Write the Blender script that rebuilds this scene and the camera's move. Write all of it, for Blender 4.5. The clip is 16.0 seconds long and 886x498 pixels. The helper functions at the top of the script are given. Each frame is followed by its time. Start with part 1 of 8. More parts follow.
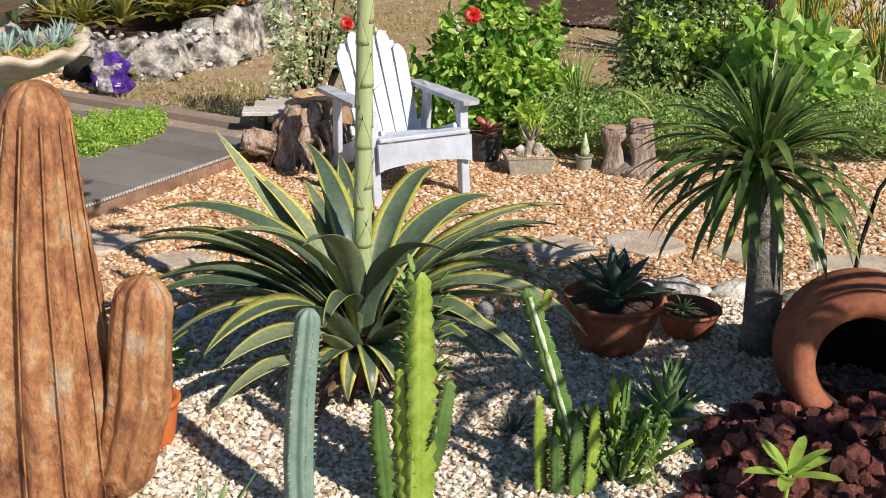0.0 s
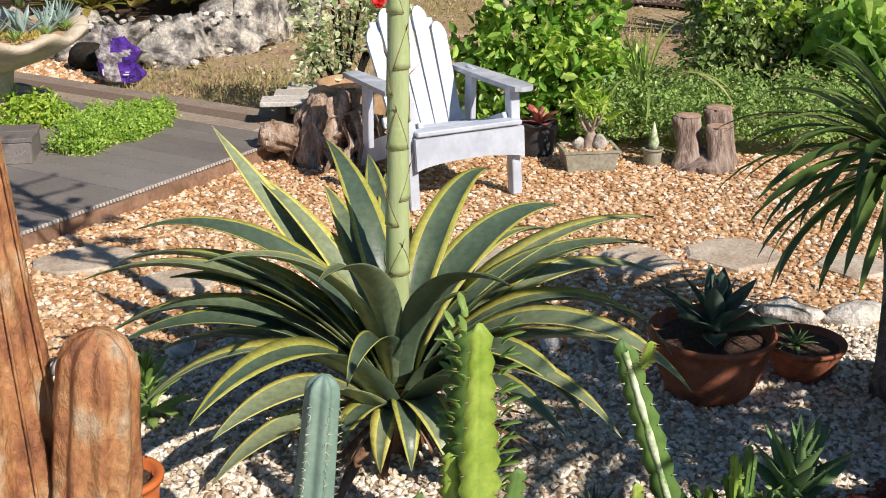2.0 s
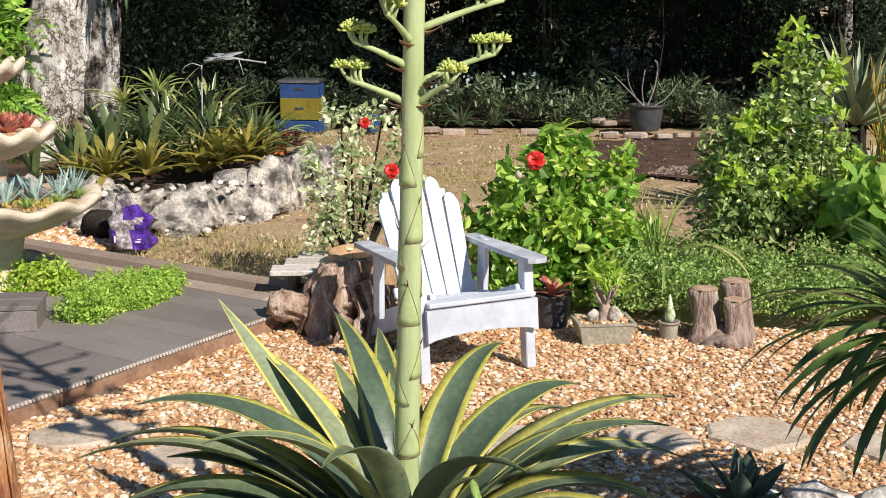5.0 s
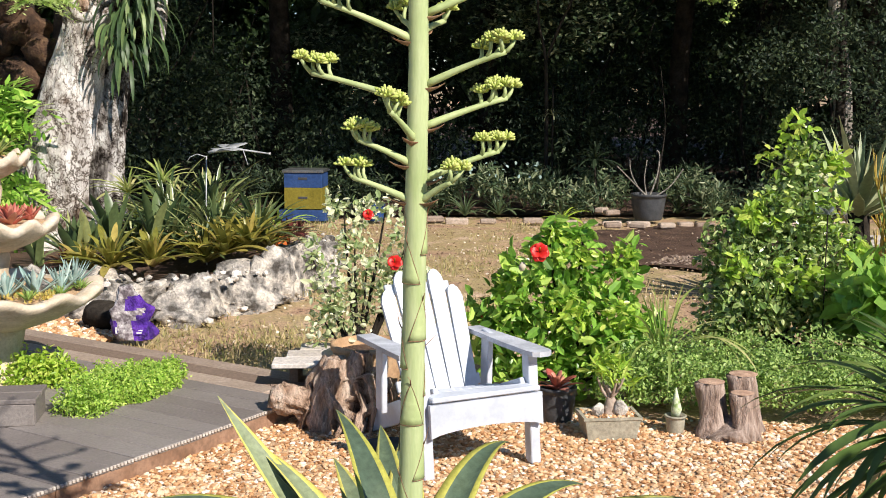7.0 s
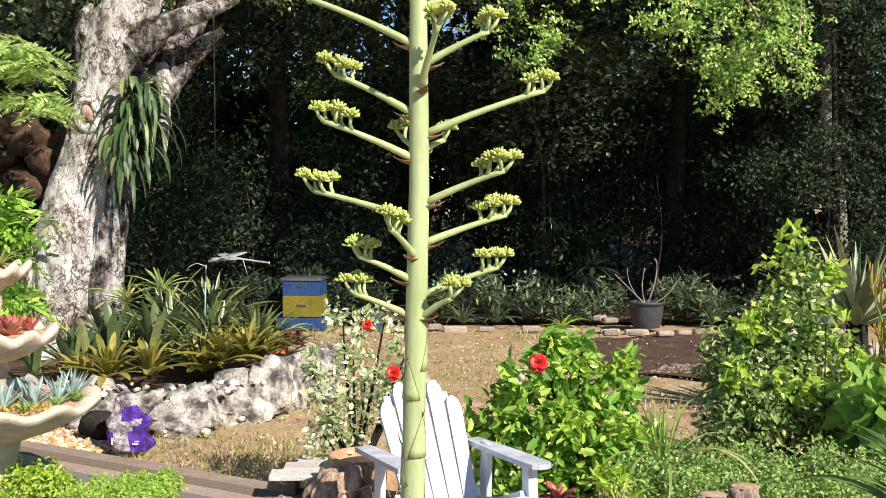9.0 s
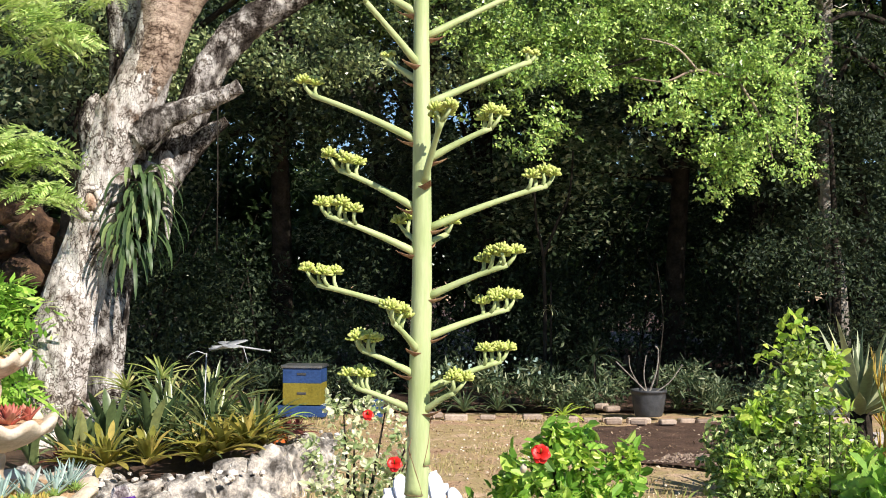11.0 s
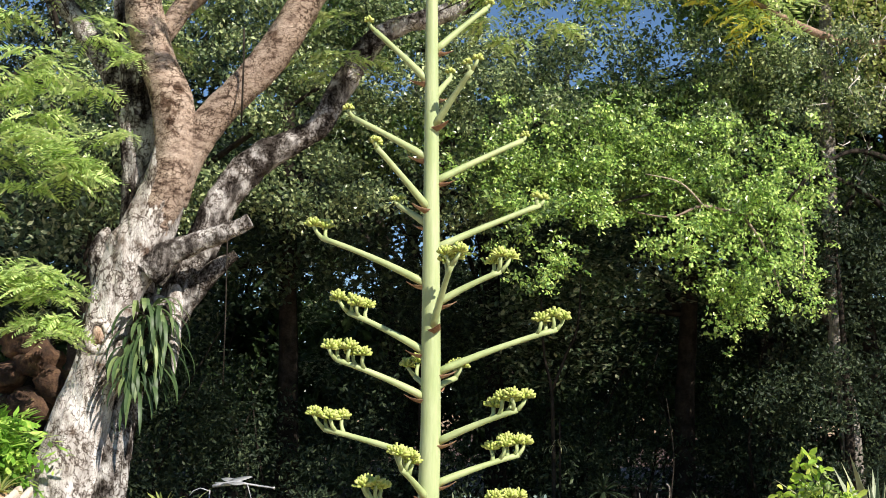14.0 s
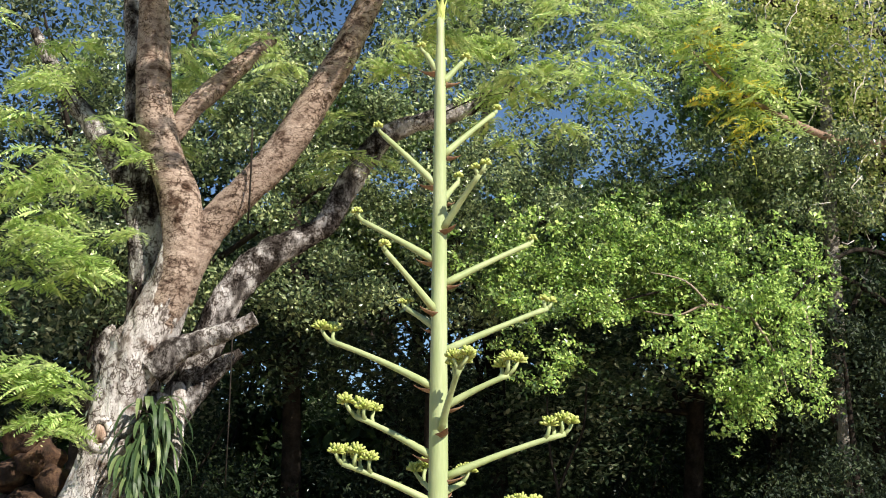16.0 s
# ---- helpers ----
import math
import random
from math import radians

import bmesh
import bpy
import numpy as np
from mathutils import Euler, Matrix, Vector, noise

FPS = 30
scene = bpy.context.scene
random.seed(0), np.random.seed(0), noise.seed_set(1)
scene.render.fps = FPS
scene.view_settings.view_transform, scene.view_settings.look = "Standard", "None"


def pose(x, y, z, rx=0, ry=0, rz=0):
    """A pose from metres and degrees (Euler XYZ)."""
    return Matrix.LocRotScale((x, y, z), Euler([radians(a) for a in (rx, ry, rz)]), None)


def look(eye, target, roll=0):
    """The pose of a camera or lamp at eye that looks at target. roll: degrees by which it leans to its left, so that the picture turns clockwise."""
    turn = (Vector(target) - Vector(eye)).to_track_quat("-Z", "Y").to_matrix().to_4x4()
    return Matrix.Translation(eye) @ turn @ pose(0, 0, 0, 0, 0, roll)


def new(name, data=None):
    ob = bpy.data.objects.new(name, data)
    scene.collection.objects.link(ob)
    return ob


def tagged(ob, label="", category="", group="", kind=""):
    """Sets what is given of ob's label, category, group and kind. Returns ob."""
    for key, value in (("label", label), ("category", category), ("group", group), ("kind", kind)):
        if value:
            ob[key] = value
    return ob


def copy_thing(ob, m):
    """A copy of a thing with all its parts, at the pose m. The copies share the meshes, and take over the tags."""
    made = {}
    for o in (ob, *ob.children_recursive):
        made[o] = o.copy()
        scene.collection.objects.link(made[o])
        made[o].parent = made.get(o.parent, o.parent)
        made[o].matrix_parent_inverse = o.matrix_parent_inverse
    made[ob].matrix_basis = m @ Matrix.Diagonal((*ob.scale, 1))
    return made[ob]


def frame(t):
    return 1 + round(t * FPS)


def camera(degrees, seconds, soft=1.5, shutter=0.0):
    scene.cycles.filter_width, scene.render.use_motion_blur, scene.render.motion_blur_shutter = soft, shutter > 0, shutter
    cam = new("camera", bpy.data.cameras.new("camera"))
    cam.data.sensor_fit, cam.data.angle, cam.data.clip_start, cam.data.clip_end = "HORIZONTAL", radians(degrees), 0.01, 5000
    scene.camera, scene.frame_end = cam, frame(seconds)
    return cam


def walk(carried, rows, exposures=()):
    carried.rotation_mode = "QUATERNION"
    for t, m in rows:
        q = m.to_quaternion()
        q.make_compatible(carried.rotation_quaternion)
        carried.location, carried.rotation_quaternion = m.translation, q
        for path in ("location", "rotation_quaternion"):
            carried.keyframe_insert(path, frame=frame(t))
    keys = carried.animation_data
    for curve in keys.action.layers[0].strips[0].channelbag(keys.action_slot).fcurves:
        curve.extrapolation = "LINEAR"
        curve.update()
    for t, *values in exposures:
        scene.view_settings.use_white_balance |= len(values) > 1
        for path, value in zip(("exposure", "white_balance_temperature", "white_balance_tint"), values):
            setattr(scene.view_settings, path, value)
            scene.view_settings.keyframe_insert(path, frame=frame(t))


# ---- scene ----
cam = camera(41.7, 16.0, 0.95)
# seconds, place of the eye, yaw, pitch, lean
ROWS = [
    (0.0, 0.026, -1.061, 1.945, -2.31, -19.85, -0.74),
    (0.5, 0.029, -0.661, 1.862, -1.75, -20.43, -0.59),
    (1.0, 0.030, -0.550, 1.834, -1.17, -20.19, -0.29),
    (1.5, 0.021, -0.379, 1.794, -0.91, -20.31, 0.00),
    (2.0, 0.005, -0.165, 1.739, -0.79, -20.46, 0.24),
    (2.5, 0.009, -0.118, 1.728, -0.51, -19.45, 0.34),
    (3.0, 0.007, -0.094, 1.722, -0.42, -18.02, 0.31),
    (3.5, 0.005, -0.076, 1.720, -0.37, -16.63, 0.34),
    (4.0, 0.005, -0.041, 1.716, -0.34, -15.07, 0.16),
    (4.5, 0.002, -0.042, 1.722, -0.25, -13.53, -0.02),
    (7.0, 0.000, 0.000, 1.750, 0.00, -8.00, -0.07),
    (7.5, -0.001, -0.004, 1.758, -0.05, -6.48, -0.06),
    (8.0, -0.004, -0.018, 1.765, -0.10, -5.09, -0.15),
    (10.5, -0.007, -0.021, 1.791, -0.11, 0.31, 0.13),
    (11.0, -0.011, -0.030, 1.797, -0.08, 1.44, -0.11),
    (11.5, -0.012, -0.036, 1.803, 0.03, 2.66, -0.26),
    (12.0, -0.011, -0.031, 1.806, 0.06, 3.83, -0.30),
    (12.5, -0.010, -0.025, 1.810, 0.03, 4.73, -0.25),
    (13.0, -0.013, -0.019, 1.814, 0.11, 5.70, -0.29),
    (13.5, -0.015, -0.020, 1.821, 0.17, 6.82, -0.38),
    (14.0, -0.016, -0.017, 1.828, 0.26, 7.90, -0.36),
    (14.5, -0.019, -0.017, 1.835, 0.39, 9.01, -0.26),
    (15.0, -0.020, -0.015, 1.840, 0.45, 10.33, -0.41),
    (15.5, -0.021, -0.013, 1.843, 0.45, 11.62, -0.53),
    (16.0, -0.024, -0.025, 1.843, 0.46, 12.65, -0.52),
]
EXPOSURE = [(0.0, 0.13), (4.5, 0.26), (7.0, 0.46), (10.5, 0.66), (13.0, 0.62), (16.0, 0.52)]
walk(cam, [(t, pose(x, y, z, 90 + pitch, lean, yaw)) for t, x, y, z, yaw, pitch, lean in ROWS], EXPOSURE)

# ---- daylight: a sun from the right, a little behind the camera
SUN_EL, SUN_AZ = 38.0, -50.0
sun_dir = Vector((math.cos(radians(SUN_EL)) * math.cos(radians(SUN_AZ)), math.cos(radians(SUN_EL)) * math.sin(radians(SUN_AZ)), math.sin(radians(SUN_EL))))
sun = new("sun", bpy.data.lights.new("sun", "SUN"))
sun.data.energy, sun.data.angle, sun.data.color = 5.0, radians(0.55), (1.0, 0.915, 0.82)
sun.matrix_world = look(sun_dir * 40, (0, 0, 0))
world = bpy.data.worlds.new("sky")
scene.world = world
world.use_nodes = True
sky = world.node_tree.nodes.new("ShaderNodeTexSky")
sky.sky_type, sky.sun_disc = "NISHITA", False
sky.sun_elevation, sky.sun_rotation = radians(SUN_EL), radians(90 - SUN_AZ)
sky.air_density, sky.dust_density, sky.ozone_density = 1.0, 0.0, 6.0
world.node_tree.links.new(sky.outputs[0], world.node_tree.nodes["Background"].inputs[0])
world.node_tree.nodes["Background"].inputs[1].default_value = 0.076

# ---- materials
def nodes_of(name):
    m = bpy.data.materials.new(name)
    m.use_nodes = True
    nt = m.node_tree
    return m, nt, nt.nodes["Principled BSDF"], nt.nodes.new, nt.links.new


def ramp(nt, stops):
    r = nt.nodes.new("ShaderNodeValToRGB")
    el = r.color_ramp.elements
    while len(el) < len(stops):
        el.new(0.5)
    for e, (p, c) in zip(el, stops):
        e.position, e.color = p, (*c, 1)
    return r


def noise_node(nt, co, scale, detail=4.0, rough=0.55):
    n = nt.nodes.new("ShaderNodeTexNoise")
    n.inputs["Scale"].default_value, n.inputs["Detail"].default_value, n.inputs["Roughness"].default_value = scale, detail, rough
    nt.links.new(co, n.inputs["Vector"])
    return n


def surf(name, stops, scale=3.0, rough=0.75, fine=30.0, fine_amt=0.35, bump=0.3, bump_d=0.01, spec=0.3, metal=0.0, island=0.0, ob_rand=0.0, stretch=(1, 1, 1), world_co=True):
    """A mottled surface: two scales of noise, bump, and if wanted a shift of value from piece to piece."""
    m, nt, b, mk, ln = nodes_of(name)
    if world_co:
        co = mk("ShaderNodeNewGeometry").outputs["Position"]
    else:
        co = mk("ShaderNodeTexCoord").outputs["Object"]
    mp = mk("ShaderNodeMapping")
    mp.inputs["Scale"].default_value = stretch
    ln(co, mp.inputs["Vector"])
    co = mp.outputs[0]
    big, small = noise_node(nt, co, scale), noise_node(nt, co, fine, 5.0, 0.65)
    r = ramp(nt, stops)
    fac = big.outputs[0]
    if island or ob_rand:
        src = mk("ShaderNodeNewGeometry").outputs["Random Per Island"] if island else mk("ShaderNodeObjectInfo").outputs["Random"]
        amt = island or ob_rand
        mx = mk("ShaderNodeMix")
        mx.inputs[0].default_value = amt
        ln(big.outputs[0], mx.inputs[2])
        ln(src, mx.inputs[3])
        fac = mx.outputs[0]
    ln(fac, r.inputs[0])
    hs = mk("ShaderNodeHueSaturation")
    mr = mk("ShaderNodeMapRange")
    mr.inputs["From Min"].default_value, mr.inputs["From Max"].default_value = 0.25, 0.75
    mr.inputs["To Min"].default_value, mr.inputs["To Max"].default_value = 1 - fine_amt, 1 + fine_amt
    ln(small.outputs[0], mr.inputs[0])
    ln(mr.outputs[0], hs.inputs["Value"])
    ln(r.outputs[0], hs.inputs["Color"])
    ln(hs.outputs[0], b.inputs["Base Color"])
    b.inputs["Roughness"].default_value, b.inputs["Metallic"].default_value, b.inputs["Specular IOR Level"].default_value = rough, metal, spec
    if bump:
        bp = mk("ShaderNodeBump")
        bp.inputs["Strength"].default_value, bp.inputs["Distance"].default_value = bump, bump_d
        ln(small.outputs[0], bp.inputs["Height"])
        ln(bp.outputs[0], b.inputs["Normal"])
    return m


def leafy(name, stops, rough=0.4, thin=0.3, spec=0.4, glow=1.6, fine=25.0, by_ob=False):
    """A leaf: colour from leaf to leaf, sheen, and light that passes through."""
    m, nt, b, mk, ln = nodes_of(name)
    r = ramp(nt, stops)
    src = mk("ShaderNodeObjectInfo").outputs["Random"] if by_ob else mk("ShaderNodeNewGeometry").outputs["Random Per Island"]
    ln(src, r.inputs[0])
    n = noise_node(nt, mk("ShaderNodeNewGeometry").outputs["Position"], fine)
    hs = mk("ShaderNodeHueSaturation")
    mr = mk("ShaderNodeMapRange")
    mr.inputs["From Min"].default_value, mr.inputs["From Max"].default_value, mr.inputs["To Min"].default_value, mr.inputs["To Max"].default_value = 0.25, 0.75, 0.75, 1.25
    ln(n.outputs[0], mr.inputs[0])
    ln(mr.outputs[0], hs.inputs["Value"])
    ln(r.outputs[0], hs.inputs["Color"])
    ln(hs.outputs[0], b.inputs["Base Color"])
    b.inputs["Roughness"].default_value, b.inputs["Specular IOR Level"].default_value = rough, spec
    if thin:
        tr = mk("ShaderNodeBsdfTranslucent")
        h2 = mk("ShaderNodeHueSaturation")
        h2.inputs["Hue"].default_value, h2.inputs["Saturation"].default_value, h2.inputs["Value"].default_value = 0.49, 0.95, glow
        ln(hs.outputs[0], h2.inputs["Color"])
        ln(h2.outputs[0], tr.inputs["Color"])
        mx = mk("ShaderNodeMixShader")
        mx.inputs[0].default_value = thin
        ln(b.outputs[0], mx.inputs[1])
        ln(tr.outputs[0], mx.inputs[2])
        ln(mx.outputs[0], nt.nodes["Material Output"].inputs[0])
    return m


M = {}
M["ground"] = surf("dry_lawn", [(0.3, (0.26, 0.15, 0.1)), (0.42, (0.46, 0.31, 0.2)), (0.54, (0.37, 0.29, 0.14)), (0.66, (0.53, 0.38, 0.26)), (0.75, (0.62, 0.48, 0.34))], scale=1.6, fine=45, fine_amt=0.5, bump=0.7, bump_d=0.02)
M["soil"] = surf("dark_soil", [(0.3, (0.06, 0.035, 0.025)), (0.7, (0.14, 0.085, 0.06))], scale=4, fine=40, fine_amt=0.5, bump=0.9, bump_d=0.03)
M["sand"] = surf("gravel_bed", [(0.3, (0.46, 0.28, 0.15)), (0.7, (0.64, 0.45, 0.28))], scale=25, fine=90, bump=0.8, bump_d=0.01)
M["white_bed"] = surf("white_gravel_bed", [(0.3, (0.44, 0.36, 0.27)), (0.7, (0.7, 0.61, 0.5))], scale=45, fine=120, bump=0.8, bump_d=0.01)
M["pebble"] = surf("river_pebble", [(0.05, (0.36, 0.18, 0.08)), (0.35, (0.58, 0.33, 0.16)), (0.6, (0.68, 0.45, 0.26)), (0.82, (0.74, 0.57, 0.39)), (0.97, (0.84, 0.75, 0.64))], island=1.0, fine=60, fine_amt=0.3, bump=0.2, rough=0.6)
M["chip"] = surf("white_chip", [(0.05, (0.38, 0.27, 0.18)), (0.25, (0.62, 0.5, 0.36)), (0.6, (0.78, 0.7, 0.58)), (1.0, (0.88, 0.83, 0.74))], island=1.0, fine=80, fine_amt=0.2, bump=0.1, rough=0.7)
M["flag"] = surf("flagstone", [(0.3, (0.44, 0.34, 0.25)), (0.5, (0.54, 0.44, 0.34)), (0.7, (0.66, 0.56, 0.45))], scale=6, fine=60, bump=0.6, world_co=True)
M["limestone"] = surf("limestone", [(0.37, (0.09, 0.08, 0.07)), (0.45, (0.25, 0.235, 0.215)), (0.52, (0.44, 0.4, 0.355)), (0.6, (0.66, 0.6, 0.52)), (0.72, (0.8, 0.75, 0.67))], scale=7, fine=40, fine_amt=0.5, bump=1.0, bump_d=0.03, rough=0.9, spec=0.1)
M["deck"] = surf("composite_deck", [(0.3, (0.175, 0.152, 0.14)), (0.7, (0.255, 0.228, 0.21))], scale=2.5, fine=70, fine_amt=0.25, bump=0.35, rough=0.62, ob_rand=0.32, stretch=(1, 1, 1))
M["old_wood"] = surf("weathered_plank", [(0.3, (0.2, 0.145, 0.11)), (0.7, (0.38, 0.3, 0.24))], scale=5, fine=50, fine_amt=0.35, bump=0.5, rough=0.8, ob_rand=0.5)
M["fascia"] = surf("deck_fascia", [(0.3, (0.18, 0.1, 0.06)), (0.7, (0.34, 0.21, 0.14))], scale=6, fine=40, fine_amt=0.35, bump=0.4, rough=0.8)
M["pale_trim"] = surf("pale_board_ends", [(0.3, (0.42, 0.37, 0.32)), (0.7, (0.58, 0.52, 0.46))], scale=20, fine=80, bump=0.2)
M["white_paint"] = surf("white_paint", [(0.35, (0.47, 0.51, 0.58)), (0.6, (0.59, 0.63, 0.7))], scale=5, fine=40, fine_amt=0.06, bump=0.12, rough=0.5)
M["grey_paint"] = surf("worn_grey_paint", [(0.35, (0.36, 0.38, 0.42)), (0.62, (0.56, 0.58, 0.63))], scale=7, fine=60, fine_amt=0.14, bump=0.2, rough=0.6)
M["agave_green"] = surf("agave_green", [(0.3, (0.075, 0.112, 0.072)), (0.5, (0.13, 0.175, 0.1)), (0.7, (0.225, 0.265, 0.15))], scale=6, fine=45, fine_amt=0.35, bump=0.15, rough=0.38, spec=0.5, ob_rand=0.5)
M["agave_cream"] = surf("agave_margin", [(0.3, (0.38, 0.37, 0.075)), (0.7, (0.58, 0.52, 0.13))], scale=12, fine=60, fine_amt=0.3, bump=0.1, rough=0.45, ob_rand=0.5)
M["agave_dead"] = surf("dead_agave_leaf", [(0.3, (0.12, 0.06, 0.03)), (0.6, (0.3, 0.17, 0.1)), (0.8, (0.42, 0.3, 0.2))], scale=14, fine=60, fine_amt=0.3, bump=0.4, rough=0.85)
M["stalk"] = surf("agave_stalk", [(0.3, (0.32, 0.4, 0.17)), (0.7, (0.46, 0.52, 0.28))], scale=7, fine=40, fine_amt=0.1, bump=0.08, rough=0.5, spec=0.35, stretch=(6, 6, 0.8))
M["branch_green"] = surf("flower_branch", [(0.3, (0.33, 0.41, 0.17)), (0.7, (0.44, 0.51, 0.25))], scale=12, fine=60, fine_amt=0.12, bump=0.1, rough=0.5)
M["bud"] = surf("flower_bud", [(0.2, (0.36, 0.45, 0.09)), (0.8, (0.54, 0.58, 0.19))], island=0.8, scale=20, fine=90, fine_amt=0.15, bump=0.1, rough=0.5)
M["bract"] = surf("dry_bract", [(0.3, (0.2, 0.1, 0.055)), (0.7, (0.34, 0.22, 0.13))], scale=30, fine=90, bump=0.2)
def cracked(name, stops, cells, warp, crack=0.2, dark=(0.07, 0.055, 0.045), stain=(0.24, 0.19, 0.155), stain_at=(0.4, 0.52), **kw):
    """Bark: mottled, split by dark cracks of uneven width, with broad weathered stains."""
    m = surf(name, stops, **kw)
    nt = m.node_tree
    b = nt.nodes["Principled BSDF"]
    col = b.inputs["Base Color"].links[0].from_socket
    pos = nt.nodes.new("ShaderNodeNewGeometry").outputs["Position"]
    mpv = nt.nodes.new("ShaderNodeMapping")
    mpv.inputs["Scale"].default_value = cells
    nt.links.new(pos, mpv.inputs[0])
    wp = noise_node(nt, pos, 6.0, 5.0)
    wadd = nt.nodes.new("ShaderNodeVectorMath")
    wadd.operation = "MULTIPLY_ADD"
    wadd.inputs[1].default_value = warp
    nt.links.new(wp.outputs[1], wadd.inputs[0])
    nt.links.new(mpv.outputs[0], wadd.inputs[2])
    vo = nt.nodes.new("ShaderNodeTexVoronoi")
    vo.feature = "DISTANCE_TO_EDGE"
    vo.inputs["Scale"].default_value = 7.0
    nt.links.new(wadd.outputs[0], vo.inputs["Vector"])
    wide = nt.nodes.new("ShaderNodeMapRange")
    wide.inputs["From Min"].default_value, wide.inputs["From Max"].default_value = 0.4, 0.62
    wide.inputs["To Min"].default_value, wide.inputs["To Max"].default_value = 0.02, crack
    nt.links.new(noise_node(nt, pos, 3.3, 4.0).outputs[0], wide.inputs[0])
    dv = nt.nodes.new("ShaderNodeMath")
    dv.operation = "DIVIDE"
    nt.links.new(vo.outputs["Distance"], dv.inputs[0])
    nt.links.new(wide.outputs[0], dv.inputs[1])
    cr = ramp(nt, [(0.1, dark), (0.5, (0.55, 0.5, 0.46)), (1.0, (1, 1, 1))])
    nt.links.new(dv.outputs[0], cr.inputs[0])
    st = ramp(nt, [(stain_at[0], stain), (stain_at[1], (1, 1, 1))])
    nt.links.new(noise_node(nt, pos, 2.3, 8.0, 0.7).outputs[0], st.inputs[0])
    for src in (cr, st):
        ml = nt.nodes.new("ShaderNodeMix")
        ml.data_type, ml.blend_type = "RGBA", "MULTIPLY"
        ml.inputs[0].default_value = 0.95
        nt.links.new(col, ml.inputs[6])
        nt.links.new(src.outputs[0], ml.inputs[7])
        col = ml.outputs[2]
    nt.links.new(col, b.inputs["Base Color"])
    return m


M["bark"] = cracked("pale_bark", [(0.3, (0.18, 0.15, 0.125)), (0.41, (0.44, 0.405, 0.375)), (0.67, (0.73, 0.7, 0.67))], (1.9, 1.9, 0.3), (0.9, 0.9, 0.3), crack=0.18, stain=(0.22, 0.155, 0.115), stain_at=(0.39, 0.48), scale=6, fine=34, fine_amt=0.3, bump=0.9, bump_d=0.02, rough=0.9, spec=0.1, stretch=(1.7, 1.7, 0.5))
M["tan_bark"] = cracked("tan_bark", [(0.34, (0.13, 0.09, 0.068)), (0.44, (0.33, 0.25, 0.195)), (0.7, (0.48, 0.385, 0.31))], (0.9, 0.9, 1.9), (0.9, 0.9, 0.5), crack=0.13, stain=(0.2, 0.15, 0.12), stain_at=(0.37, 0.45), scale=9, fine=40, fine_amt=0.45, bump=0.9, bump_d=0.015, rough=0.9, spec=0.1, stretch=(0.8, 0.8, 1.8))
M["grey_bark"] = cracked("grey_bark", [(0.34, (0.06, 0.052, 0.047)), (0.43, (0.2, 0.18, 0.165)), (0.54, (0.48, 0.455, 0.43)), (0.7, (0.66, 0.64, 0.61))], (1.6, 1.6, 0.5), (0.9, 0.9, 0.4), crack=0.22, stain=(0.1, 0.085, 0.075), stain_at=(0.43, 0.52), scale=5, fine=26, fine_amt=0.4, bump=1.0, bump_d=0.03, rough=0.95, spec=0.05, stretch=(1.5, 1.5, 0.6))
M["red_log"] = surf("cut_log", [(0.36, (0.03, 0.018, 0.012)), (0.52, (0.075, 0.042, 0.026)), (0.72, (0.2, 0.12, 0.07))], scale=7, fine=30, fine_amt=0.4, bump=0.9, bump_d=0.02, rough=0.9)
M["limb_bark"] = surf("limb_bark", [(0.32, (0.1, 0.06, 0.045)), (0.46, (0.27, 0.18, 0.13)), (0.7, (0.42, 0.31, 0.24))], scale=6, fine=26, fine_amt=0.35, bump=0.8, bump_d=0.02, rough=0.9, spec=0.1)
# Bark near black: shade on trunks in the woods is put into it.
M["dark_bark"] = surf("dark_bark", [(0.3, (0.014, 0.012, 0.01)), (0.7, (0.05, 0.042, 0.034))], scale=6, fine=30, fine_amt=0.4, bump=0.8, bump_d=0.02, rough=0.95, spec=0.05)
M["driftwood"] = surf("driftwood", [(0.33, (0.12, 0.07, 0.045)), (0.43, (0.4, 0.27, 0.19)), (0.56, (0.58, 0.43, 0.33)), (0.7, (0.72, 0.59, 0.48))], scale=7, fine=36, fine_amt=0.45, bump=1.0, bump_d=0.03, rough=0.9, spec=0.1, stretch=(2.2, 2.2, 0.7))
M["stump_bark"] = surf("stump_bark", [(0.33, (0.2, 0.14, 0.11)), (0.5, (0.36, 0.27, 0.22)), (0.7, (0.5, 0.4, 0.34))], scale=18, fine=50, fine_amt=0.35, bump=0.9, bump_d=0.02, rough=0.9, spec=0.1, stretch=(1.6, 1.6, 0.25))
M["stump_top"] = surf("stump_top", [(0.33, (0.36, 0.22, 0.15)), (0.7, (0.56, 0.38, 0.27))], scale=20, fine=70, bump=0.4, rough=0.9)
M["rust"] = surf("rusty_iron", [(0.3, (0.15, 0.06, 0.032)), (0.41, (0.3, 0.125, 0.06)), (0.52, (0.41, 0.19, 0.08)), (0.6, (0.46, 0.25, 0.12)), (0.68, (0.46, 0.33, 0.22))], scale=11, fine=50, fine_amt=0.38, bump=0.9, bump_d=0.012, rough=0.5, spec=0.4, stretch=(1.3, 1.3, 0.7))
M["terracotta"] = surf("terracotta", [(0.3, (0.24, 0.08, 0.04)), (0.7, (0.42, 0.155, 0.085))], scale=8, fine=50, fine_amt=0.25, bump=0.3, rough=0.8)
M["orange_pot"] = surf("orange_plastic", [(0.3, (0.55, 0.13, 0.03)), (0.7, (0.62, 0.18, 0.05))], scale=8, fine=50, fine_amt=0.1, bump=0.1, rough=0.5)
